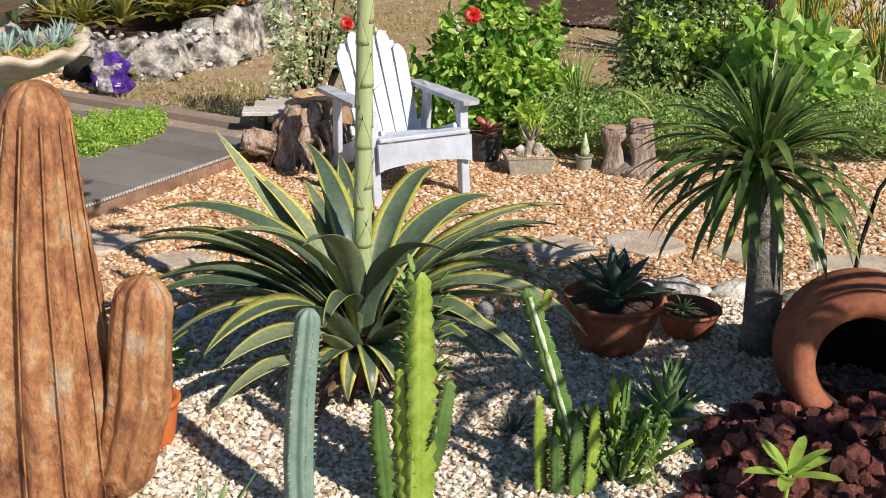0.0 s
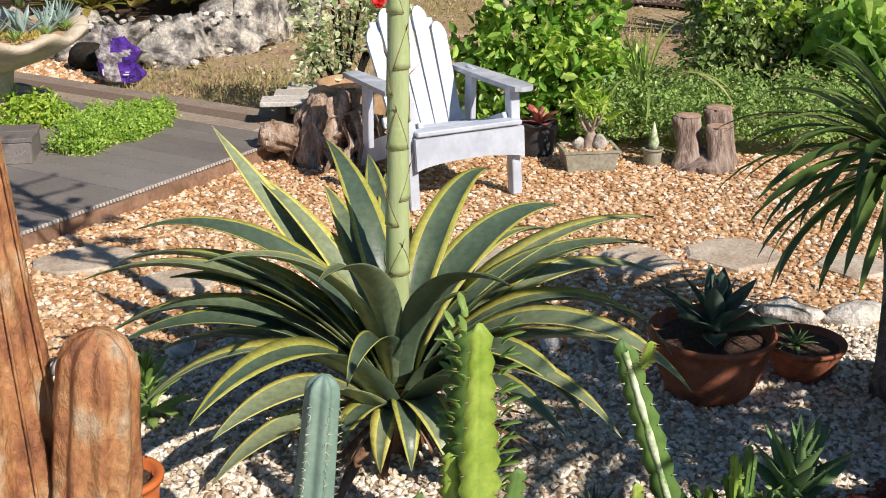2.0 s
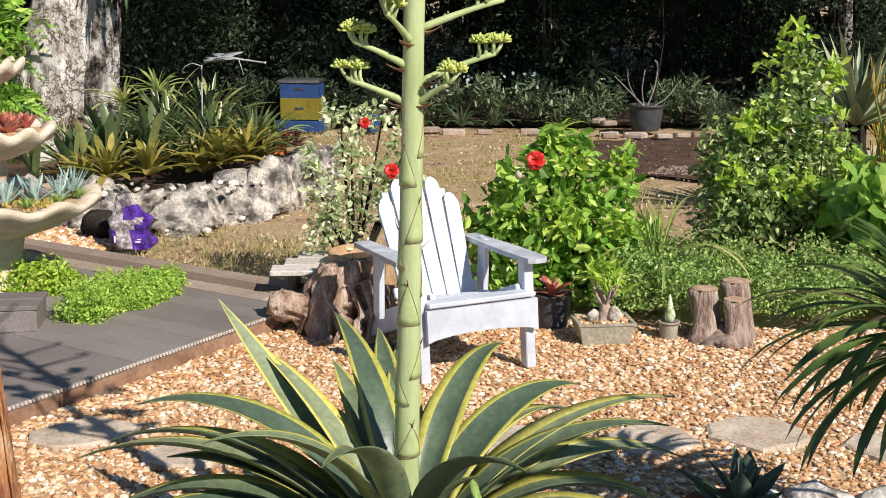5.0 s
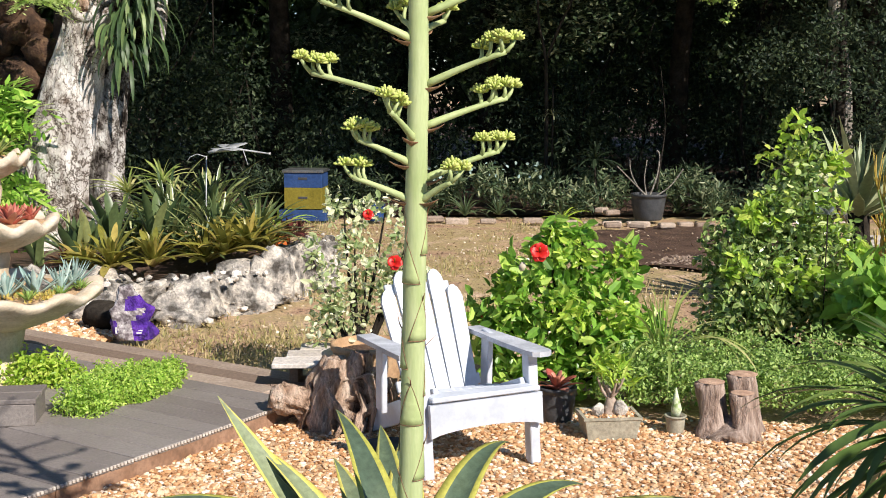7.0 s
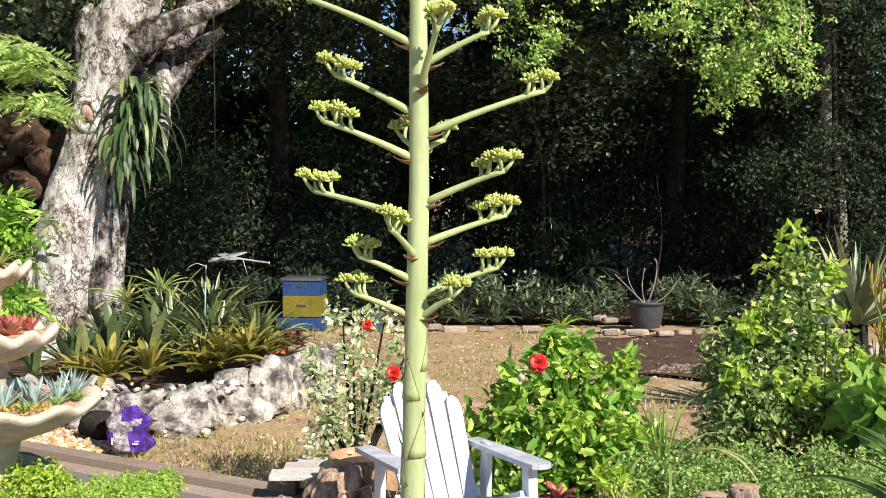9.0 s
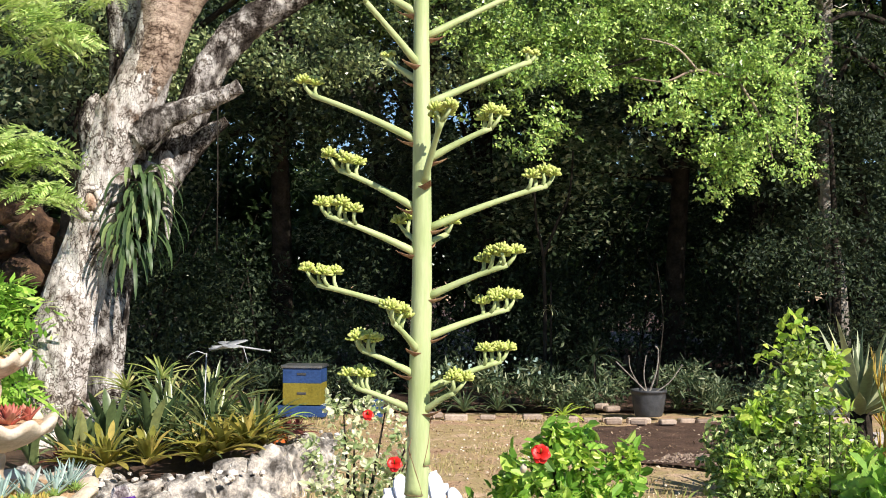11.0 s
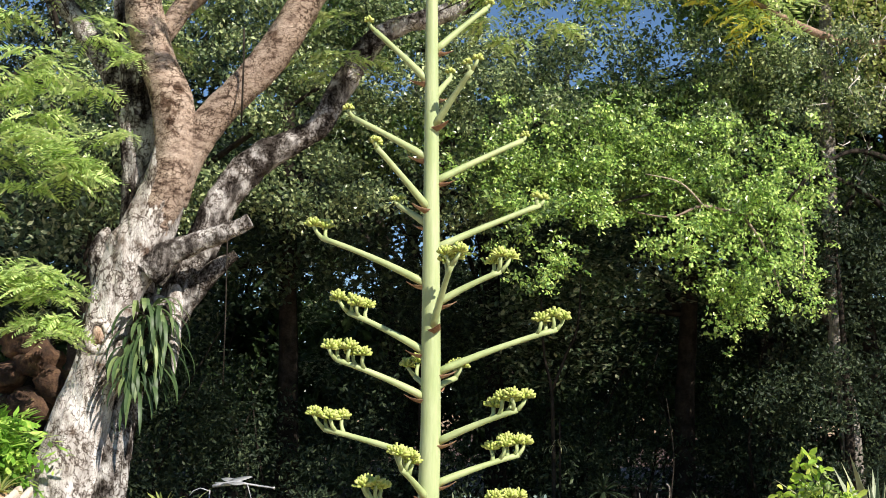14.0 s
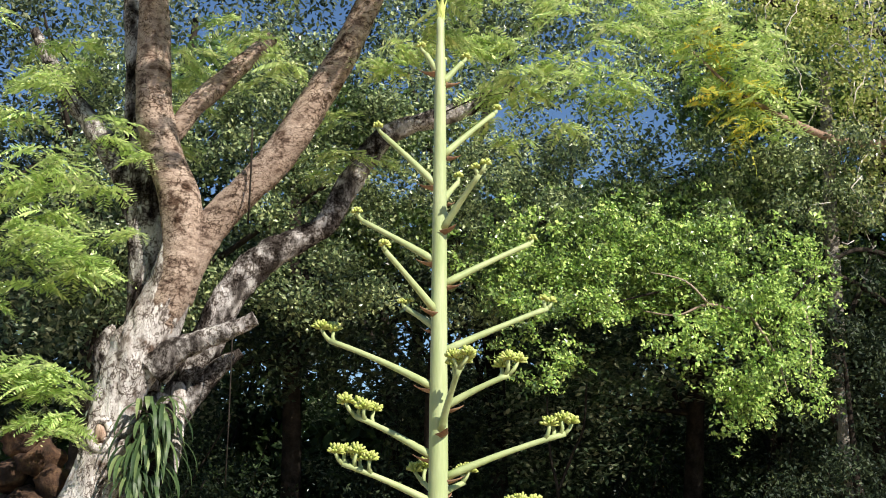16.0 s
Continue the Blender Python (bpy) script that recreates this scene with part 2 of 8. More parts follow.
M["tan_clay"] = surf("tan_clay", [(0.3, (0.36, 0.22, 0.12)), (0.7, (0.52, 0.35, 0.21))], scale=8, fine=50, fine_amt=0.2, bump=0.3, rough=0.8)
M["concrete"] = surf("cast_concrete", [(0.3, (0.45, 0.36, 0.25)), (0.55, (0.62, 0.53, 0.41)), (0.75, (0.72, 0.65, 0.54))], scale=6, fine=60, fine_amt=0.2, bump=0.5, rough=0.85)
M["lava"] = surf("lava_rock", [(0.1, (0.045, 0.025, 0.026)), (0.5, (0.15, 0.055, 0.045)), (0.9, (0.28, 0.1, 0.08))], ob_rand=0.8, scale=14, fine=70, fine_amt=0.5, bump=1.0, bump_d=0.012, rough=0.95, spec=0.1)
M["black_plastic"] = surf("black_plastic", [(0.3, (0.04, 0.042, 0.046)), (0.7, (0.075, 0.078, 0.084))], scale=10, fine=60, bump=0.1, rough=0.45)
M["grey_stone"] = surf("border_block", [(0.3, (0.24, 0.18, 0.14)), (0.7, (0.46, 0.37, 0.3))], scale=6, fine=40, ob_rand=0.5, bump=0.5, rough=0.9)
M["cream_tray"] = surf("glazed_tray", [(0.3, (0.27, 0.25, 0.19)), (0.7, (0.4, 0.37, 0.29))], scale=14, fine=60, bump=0.3, rough=0.6)
# Blue and yellow taken darker: the shade on the hive is put into them.
M["blue_paint"] = surf("blue_paint", [(0.3, (0.012, 0.04, 0.13)), (0.7, (0.03, 0.07, 0.2))], scale=6, fine=40, bump=0.2, rough=0.6)
M["yellow_paint"] = surf("yellow_paint", [(0.3, (0.15, 0.125, 0.014)), (0.7, (0.21, 0.175, 0.025))], scale=6, fine=40, bump=0.2, rough=0.6)
M["steel"] = surf("dull_steel", [(0.3, (0.3, 0.31, 0.32)), (0.7, (0.5, 0.51, 0.52))], scale=10, fine=60, bump=0.1, rough=0.35, metal=0.9)
M["pale_steel"] = surf("weathered_zinc", [(0.3, (0.34, 0.35, 0.36)), (0.7, (0.52, 0.53, 0.54))], scale=14, fine=60, bump=0.1, rough=0.55, metal=0.3)
M["white_rock"] = surf("white_limestone", [(0.36, (0.2, 0.18, 0.16)), (0.44, (0.48, 0.44, 0.39)), (0.52, (0.68, 0.63, 0.57)), (0.7, (0.86, 0.82, 0.75))], scale=8, fine=34, fine_amt=0.4, bump=1.0, bump_d=0.02, rough=0.9, spec=0.1)
M["paver"] = surf("pale_paver", [(0.3, (0.5, 0.45, 0.4)), (0.7, (0.62, 0.57, 0.52))], scale=5, fine=50, ob_rand=0.4, bump=0.3, rough=0.85)
M["cereus"] = surf("blue_cactus", [(0.3, (0.15, 0.245, 0.2)), (0.7, (0.25, 0.345, 0.28))], scale=12, fine=50, fine_amt=0.15, bump=0.1, rough=0.55)
M["spine"] = surf("pale_spine", [(0.3, (0.5, 0.45, 0.33)), (0.7, (0.6, 0.55, 0.42))], bump=0, rough=0.7)
M["euphorbia"] = surf("euphorbia", [(0.3, (0.2, 0.31, 0.035)), (0.7, (0.33, 0.43, 0.08))], scale=12, fine=50, fine_amt=0.22, bump=0.15, rough=0.5)
M["euphorbia_dark"] = surf("dark_euphorbia", [(0.3, (0.07, 0.14, 0.035)), (0.7, (0.14, 0.24, 0.06))], scale=9, fine=50, fine_amt=0.14, bump=0.1, rough=0.5)
M["pale_rib"] = surf("pale_rib", [(0.38, (0.24, 0.36, 0.12)), (0.5, (0.5, 0.58, 0.36)), (0.7, (0.72, 0.76, 0.6))], scale=30, fine=60, fine_amt=0.2, bump=0.1, rough=0.6)
M["grey_trunk"] = surf("spiny_trunk", [(0.3, (0.15, 0.135, 0.115)), (0.7, (0.36, 0.33, 0.29))], scale=14, fine=50, fine_amt=0.45, bump=1.0, bump_d=0.02, rough=0.9)
M["red_petal"] = leafy("red_petal", [(0.0, (0.55, 0.012, 0.012)), (1.0, (0.75, 0.03, 0.02))], thin=0.35, glow=1.2)
M["purple_film"] = surf("purple_film", [(0.36, (0.03, 0.008, 0.12)), (0.5, (0.08, 0.02, 0.3)), (0.7, (0.15, 0.05, 0.44))], scale=16, fine=50, bump=0.9, bump_d=0.03, rough=0.25, spec=0.6)
M["clear_film"] = surf("milky_film", [(0.38, (0.16, 0.13, 0.14)), (0.5, (0.38, 0.34, 0.35)), (0.62, (0.66, 0.62, 0.62))], scale=22, fine=60, bump=0.9, bump_d=0.03, rough=0.2, spec=0.7)
M["white_print"] = surf("white_print", [(0.3, (0.7, 0.7, 0.72)), (0.7, (0.8, 0.8, 0.82))], bump=0, rough=0.4)

L = {}
L["pachy"] = leafy("pachypodium_leaf", [(0.0, (0.06, 0.105, 0.03)), (0.7, (0.11, 0.18, 0.045)), (1.0, (0.2, 0.28, 0.07))], rough=0.32, thin=0.18, by_ob=True)
L["hibiscus"] = leafy("hibiscus_leaf", [(0.0, (0.085, 0.19, 0.027)), (0.55, (0.22, 0.43, 0.055)), (1.0, (0.54, 0.69, 0.16))], rough=0.36, thin=0.32)
L["variegated"] = leafy("variegated_leaf", [(0.0, (0.18, 0.27, 0.09)), (0.5, (0.45, 0.51, 0.26)), (1.0, (0.86, 0.85, 0.64))], rough=0.4, thin=0.3)
L["glossy"] = leafy("glossy_leaf", [(0.0, (0.085, 0.155, 0.04)), (0.6, (0.25, 0.36, 0.1)), (1.0, (0.6, 0.67, 0.3))], rough=0.2, thin=0.22, spec=0.75)
L["broad"] = leafy("broad_leaf", [(0.0, (0.14, 0.27, 0.05)), (0.55, (0.28, 0.48, 0.09)), (1.0, (0.56, 0.68, 0.2))], rough=0.36, thin=0.34)
L["lime"] = leafy("new_growth_leaf", [(0.0, (0.2, 0.36, 0.04)), (0.6, (0.38, 0.54, 0.07)), (1.0, (0.56, 0.64, 0.14))], rough=0.35, thin=0.35)
L["cover"] = leafy("ground_cover_leaf", [(0.0, (0.19, 0.34, 0.05)), (0.6, (0.37, 0.54, 0.09)), (1.0, (0.56, 0.68, 0.17))], rough=0.4, thin=0.35)
L["cover_dark"] = leafy("mat_leaf", [(0.0, (0.14, 0.24, 0.06)), (0.6, (0.3, 0.44, 0.115)), (1.0, (0.5, 0.62, 0.22))], rough=0.45, thin=0.3)
L["brom_dark"] = leafy("dark_bromeliad", [(0.0, (0.045, 0.08, 0.035)), (0.6, (0.13, 0.18, 0.07)), (1.0, (0.34, 0.36, 0.14))], rough=0.3, thin=0.2, by_ob=True)
L["brom_gold"] = leafy("gold_bromeliad", [(0.0, (0.12, 0.13, 0.025)), (0.5, (0.28, 0.27, 0.05)), (1.0, (0.46, 0.36, 0.1))], rough=0.35, thin=0.3, by_ob=True)
L["brom_red"] = leafy("maroon_bromeliad", [(0.0, (0.1, 0.025, 0.025)), (0.6, (0.2, 0.06, 0.05)), (1.0, (0.12, 0.12, 0.05))], rough=0.35, thin=0.25, by_ob=True)
L["grassy"] = leafy("grassy_leaf", [(0.0, (0.2, 0.3, 0.07)), (0.6, (0.38, 0.42, 0.13)), (1.0, (0.5, 0.46, 0.22))], rough=0.4, thin=0.3, by_ob=True)
L["sword"] = leafy("sword_leaf", [(0.0, (0.13, 0.19, 0.11)), (0.6, (0.26, 0.32, 0.19)), (1.0, (0.5, 0.5, 0.28))], rough=0.4, thin=0.15, by_ob=True)
L["succulent"] = leafy("blue_succulent", [(0.0, (0.2, 0.31, 0.28)), (1.0, (0.42, 0.53, 0.48))], rough=0.5, thin=0.0, by_ob=True)
L["agave_blue"] = leafy("blue_agave", [(0.0, (0.05, 0.085, 0.062)), (1.0, (0.1, 0.15, 0.105))], rough=0.45, thin=0.0, by_ob=True)
L["aloe"] = leafy("aloe_leaf", [(0.0, (0.1, 0.19, 0.07)), (1.0, (0.2, 0.32, 0.12))], rough=0.38, thin=0.0, by_ob=True)
L["red_succulent"] = leafy("pink_succulent", [(0.0, (0.4, 0.08, 0.06)), (1.0, (0.55, 0.25, 0.17))], rough=0.5, thin=0.1, by_ob=True)
L["yellow_succulent"] = leafy("yellow_succulent", [(0.0, (0.45, 0.3, 0.06)), (1.0, (0.5, 0.45, 0.13))], rough=0.5, thin=0.1)
# Near-black tones: deep shade of the woods is put into these two leaves.
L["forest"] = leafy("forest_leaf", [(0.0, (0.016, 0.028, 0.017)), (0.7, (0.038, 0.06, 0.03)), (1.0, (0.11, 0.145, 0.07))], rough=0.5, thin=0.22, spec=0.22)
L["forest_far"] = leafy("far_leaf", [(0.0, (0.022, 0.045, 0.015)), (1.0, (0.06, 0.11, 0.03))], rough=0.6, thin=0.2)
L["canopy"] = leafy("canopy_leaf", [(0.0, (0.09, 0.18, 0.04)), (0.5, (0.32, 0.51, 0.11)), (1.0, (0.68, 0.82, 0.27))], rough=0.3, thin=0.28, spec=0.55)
L["backing"] = leafy("backing_leaf", [(0.0, (0.028, 0.05, 0.026)), (0.55, (0.15, 0.215, 0.09)), (1.0, (0.58, 0.66, 0.33))], rough=0.3, thin=0.28, spec=0.55)
# Canopy leaf with shade put into its colour; also on the overhanging crown.
L["inner"] = leafy("dim_leaf", [(0.0, (0.045, 0.09, 0.028)), (0.6, (0.14, 0.235, 0.06)), (1.0, (0.36, 0.48, 0.15))], rough=0.32, thin=0.28, spec=0.5)
L["feather"] = leafy("feather_leaf", [(0.0, (0.24, 0.36, 0.11)), (0.6, (0.48, 0.63, 0.22)), (1.0, (0.76, 0.83, 0.4))], rough=0.4, thin=0.3)
L["vine"] = leafy("vine_leaf", [(0.0, (0.2, 0.3, 0.06)), (0.6, (0.42, 0.48, 0.15)), (1.0, (0.66, 0.64, 0.3))], rough=0.5, thin=0.4)
L["gold"] = leafy("yellowed_leaf", [(0.0, (0.34, 0.42, 0.06)), (0.6, (0.55, 0.52, 0.08)), (1.0, (0.75, 0.6, 0.08))], rough=0.5, thin=0.4)
L["fern"] = leafy("strap_fern", [(0.0, (0.03, 0.06, 0.025)), (0.7, (0.08, 0.135, 0.05)), (1.0, (0.24, 0.31, 0.12))], rough=0.45, thin=0.2, spec=0.3, by_ob=True)
L["firestick"] = leafy("pencil_stem", [(0.0, (0.25, 0.3, 0.06)), (0.5, (0.5, 0.36, 0.06)), (1.0, (0.62, 0.25, 0.05))], rough=0.5, thin=0.1)
L["grass"] = leafy("short_grass", [(0.0, (0.19, 0.21, 0.06)), (0.5, (0.36, 0.31, 0.13)), (1.0, (0.56, 0.44, 0.25))], rough=0.6, thin=0.2)
L["litter"] = leafy("leaf_litter", [(0.0, (0.12, 0.07, 0.04)), (0.6, (0.35, 0.25, 0.16)), (1.0, (0.6, 0.5, 0.38))], rough=0.8, thin=0.0)
L["oak"] = leafy("overhang_leaf", [(0.0, (0.04, 0.07, 0.036)), (0.6, (0.11, 0.16, 0.08)), (1.0, (0.36, 0.39, 0.23))], rough=0.42, thin=0.3, spec=0.35)

# ---- mesh tools
class Shape:
    """Collects vertices and faces of one mesh, with a material index per face."""

    def __init__(self):
        self.v, self.f, self.m = [], [], []

    def add(self, verts, faces, mi=0):
        o = len(self.v)
        self.v.extend([tuple(p) for p in verts])
        self.f.extend([tuple(i + o for i in q) for q in faces])
        self.m.extend([mi] * len(faces))
        return self

    def box(self, cx, cy, cz, sx, sy, sz, rot=None, bev=0.004, mi=0):
        """A box with chamfered edges, centred at c; rot a 3x3 or 4x4 matrix."""
        hx, hy, hz = sx / 2, sy / 2, sz / 2
        b = min(bev, hx * 0.45, hy * 0.45, hz * 0.45)
        bm = bmesh.new()
        bmesh.ops.create_cube(bm, size=1)
        for p in bm.verts:
            p.co = Vector((p.co.x * sx, p.co.y * sy, p.co.z * sz))
        if b > 0:
            bmesh.ops.bevel(bm, geom=bm.edges[:], offset=b, segments=1, affect="EDGES")
        r = rot.to_3x3() if rot is not None else Matrix.Identity(3)
        bm.verts.index_update()
        vs = [r @ p.co + Vector((cx, cy, cz)) for p in bm.verts]
        fs = [[p.index for p in q.verts] for q in bm.faces]
        bm.free()
        return self.add(vs, fs, mi)

    def tube(self, pts, radii, sides=8, cap=True, wob=0.0, rng=None, ribs=0, rib_amt=0.0, mi=0):
        """A round limb along pts; ribs adds a fluted section, wob an uneven one."""
        pts = [Vector(p) for p in pts]
        n = len(pts)
        o = []
        side = None
        for i, p in enumerate(pts):
            d = (pts[min(i + 1, n - 1)] - pts[max(i - 1, 0)]).normalized()
            if side is None:
                side = d.cross(Vector((0.13, 0.97, 0.21))).normalized()
            side = (side - d * side.dot(d)).normalized()
            up = d.cross(side)
            r = radii[i] if hasattr(radii, "__len__") else radii
            for k in range(sides):
                a = 2 * math.pi * k / sides
                q = r
                if ribs:
                    q *= 1 + rib_amt * math.cos(a * ribs)
                if wob:
                    q *= 1 + wob * (noise.noise(Vector((math.cos(a) * 1.3, math.sin(a) * 1.3, i * 0.35)) + p * 1.1) * 1.4)
                o.append(p + (side * math.cos(a) + up * math.sin(a)) * q)
        fs = [(i * sides + k, i * sides + (k + 1) % sides, (i + 1) * sides + (k + 1) % sides, (i + 1) * sides + k) for i in range(n - 1) for k in range(sides)]
        if cap:
            fs += [tuple(range(sides))[::-1], tuple((n - 1) * sides + k for k in range(sides))]
        return self.add(o, fs, mi)

    def lathe(self, prof, sides=32, centre=(0, 0, 0), scallop=0, amp=0.0, rot=None, mi=0):
        """A turned form from (radius, height[, wave]) pairs."""
        o, c = [], Vector(centre)
        for row in prof:
            r, z = row[0], row[1]
            w = row[2] if len(row) > 2 else 0
            for k in range(sides):
                a = 2 * math.pi * k / sides
                wave = w * amp * math.cos(a * scallop) if scallop else 0
                p = Vector((math.cos(a) * (r + wave * 0.6), math.sin(a) * (r + wave * 0.6), z + wave))
                o.append((rot @ p if rot is not None else p) + c)
        fs = [(i * sides + k, i * sides + (k + 1) % sides, (i + 1) * sides + (k + 1) % sides, (i + 1) * sides + k) for i in range(len(prof) - 1) for k in range(sides)]
        return self.add(o, fs, mi)

    def rock(self, c, size, rng, sub=2, rough=0.35, freq=1.6, mi=0, squash=1.0, hewn=0):
        """A broken stone: a ball pushed about by noise, with flattened faces."""
        bm = bmesh.new()
        bmesh.ops.create_icosphere(bm, subdivisions=sub, radius=1)
        seed = Vector((rng.uniform(-50, 50), rng.uniform(-50, 50), rng.uniform(-50, 50)))
        sx, sy, sz = size if hasattr(size, "__len__") else (size, size, size)
        turn = Matrix.Rotation(rng.uniform(0, 6.28), 3, "Z")
        cuts = [(Vector((rng.gauss(0, 1), rng.gauss(0, 1), rng.gauss(0, 1))).normalized(), rng.uniform(0.62, 0.92) if not hewn else rng.uniform(0.5, 0.82)) for _ in range(hewn or 7)]
        for p in bm.verts:
            q = p.co.copy()
            for nrm, d in cuts:
                e = q.dot(nrm) - d
                if e > 0:
                    q -= nrm * e
            q *= 1 + rough * noise.noise(p.co * freq + seed) + rough * 0.45 * noise.noise(p.co * freq * 3 + seed) + (0.1 * noise.noise(p.co * 6 + seed) - 0.13 * max(0.0, noise.noise(p.co * 11 + seed) - 0.12) + 0.05 * noise.noise(p.co * 17 + seed) if hewn else 0)
            p.co = turn @ Vector((q.x * sx, q.y * sy, q.z * sz * squash)) + Vector(c)
        bm.verts.index_update()
        self.add([p.co.copy() for p in bm.verts], [[p.index for p in q.verts] for q in bm.faces], mi)
        bm.free()
        return self

    def mesh(self, name, mats, smooth=True):
        me = bpy.data.meshes.new(name)
        me.from_pydata(self.v, [], self.f)
        for m in mats if isinstance(mats, (list, tuple)) else [mats]:
            me.materials.append(m)
        me.polygons.foreach_set("material_index", self.m)
        me.polygons.foreach_set("use_smooth", [smooth] * len(self.f))
        me.update()
        return me


def np_mesh(name, verts, faces, mat_, smooth=False):
    """A mesh from arrays: verts (n, 3), faces (m, k)."""
    me = bpy.data.meshes.new(name)
    n, k = faces.shape
    me.vertices.add(len(verts))
    me.vertices.foreach_set("co", np.ascontiguousarray(verts, dtype=np.float32).ravel())
    me.loops.add(n * k)
    me.loops.foreach_set("vertex_index", np.ascontiguousarray(faces, dtype=np.int32).ravel())
    me.polygons.add(n)
    me.polygons.foreach_set("loop_start", np.arange(0, n * k, k, dtype=np.int32))
    me.polygons.foreach_set("use_smooth", np.full(n, smooth))
    me.update(calc_edges=True)
    me.materials.append(mat_)
    return me


def thing(name, loc=(0, 0, 0), label="", category="", group="", rz=0.0, kind="", data=None):
    ob = new(name, data)
    ob.matrix_world = pose(loc[0], loc[1], loc[2], 0, 0, rz)
    return tagged(ob, label, category, group, kind)


def part(name, shape, mat_, parent, label="", smooth=True):
    """Links a Shape (or a mesh) as one object under a thing or a part, in the parent's own frame."""
    me = shape.mesh(name, mat_, smooth) if isinstance(shape, Shape) else shape
    ob = new(name, me)
    ob.parent = parent
    return tagged(ob, label)


def unit(a):
    return a / np.maximum(np.linalg.norm(a, axis=1, keepdims=True), 1e-9)


def leaf_np(P, size, rng, aspect=0.5, face=(0, 0, 1), face_amt=0.8, droop=0.2, fold=0.25, rounded=True, along=None):
    """Leaves at points P: each a folded blade of its own, turned towards face by face_amt. Returns verts, faces."""
    n = len(P)
    nrm = unit(rng.normal(size=(n, 3)) + np.asarray(face) * face_amt)
    d = rng.normal(size=(n, 3)) if along is None else along + rng.normal(size=(n, 3)) * 0.35
    d[:, 2] -= droop
    d = unit(d - nrm * (d * nrm).sum(1, keepdims=True))
    s = np.cross(nrm, d)
    L_ = (size * rng.uniform(0.6, 1.35, n))[:, None]
    W = L_ * aspect * 0.5
    up = nrm * W * fold
    if rounded:
        V = np.stack([P, P + d * L_ * 0.28 + s * W * 0.85 + up, P + d * L_ * 0.68 + s * W * 0.8 + up, P + d * L_, P + d * L_ * 0.68 - s * W * 0.8 + up, P + d * L_ * 0.28 - s * W * 0.85 + up], 1).reshape(-1, 3)
        base = np.arange(n)[:, None] * 6
        F = np.concatenate([base + np.array([[0, 1, 2, 3]]), base + np.array([[0, 3, 4, 5]])], 1).reshape(-1, 4)
    else:
        V = np.stack([P, P + d * L_ * 0.5 + s * W + up, P + d * L_, P + d * L_ * 0.5 - s * W + up], 1).reshape(-1, 3)
        F = (np.arange(n)[:, None] * 4 + np.array([[0, 1, 2, 0, 2, 3]])).reshape(-1, 3)
    return V, F


def clumps_np(rng, clumps, per, shell=0.55):
    """Points in ellipsoid clumps (x, y, z, rx, ry, rz), denser towards the skin."""
    out = []
    tot = sum(c[3] * c[4] + c[4] * c[5] + c[3] * c[5] for c in clumps)
    for x, y, z, rx, ry, rz in clumps:
        k = max(8, int(per * (rx * ry + ry * rz + rx * rz) / tot))
        d = unit(rng.normal(size=(k, 3)))
        r = rng.uniform(0, 1, k)[:, None] ** (1 / 3)
        r = shell + (1 - shell) * r
        r *= rng.uniform(0.75, 1.12, k)[:, None]
        out.append(np.array([x, y, z]) + d * r * np.array([rx, ry, rz]))
    return np.concatenate(out)


def frond_np(P, D, rng, length=0.3, pairs=9, leaflet=0.07, aspect=0.34, droop=0.5):
    """Feathered leaves at points P that grow along D: leaflets in pairs on a drooping stem."""
    n = len(P)
    side = unit(np.cross(D, rng.normal(size=(n, 3)) * 0.35 + np.array([0, 0, 1.0])))
    up = np.cross(side, D)
    Ls = (length * rng.uniform(0.65, 1.25, n))[:, None]
    Vs, Fs, o = [], [], 0
    for i in range(pairs):
        s = (i + 0.6) / pairs
        c = P + D * Ls * s - np.array([0, 0, 1.0]) * Ls * droop * s * s
        w = leaflet * (0.55 + 0.9 * math.sin(math.pi * min(1, s * 0.85 + 0.12)))
        for sg in (-1, 1):
            a = unit(side * sg + D * 0.55 + up * rng.normal(size=(n, 1)) * 0.25 - np.array([0, 0, 0.25]))
            b = D * w * aspect * 0.5
            V = np.stack([c, c + a * w * 0.5 + b, c + a * w, c + a * w * 0.5 - b], 1).reshape(-1, 3)
            F = (np.arange(n)[:, None] * 4 + np.array([[0, 1, 2, 0, 2, 3]])).reshape(-1, 3) + o
            o += len(V)
            Vs.append(V)
            Fs.append(F)
    return np.concatenate(Vs), np.concatenate(Fs)


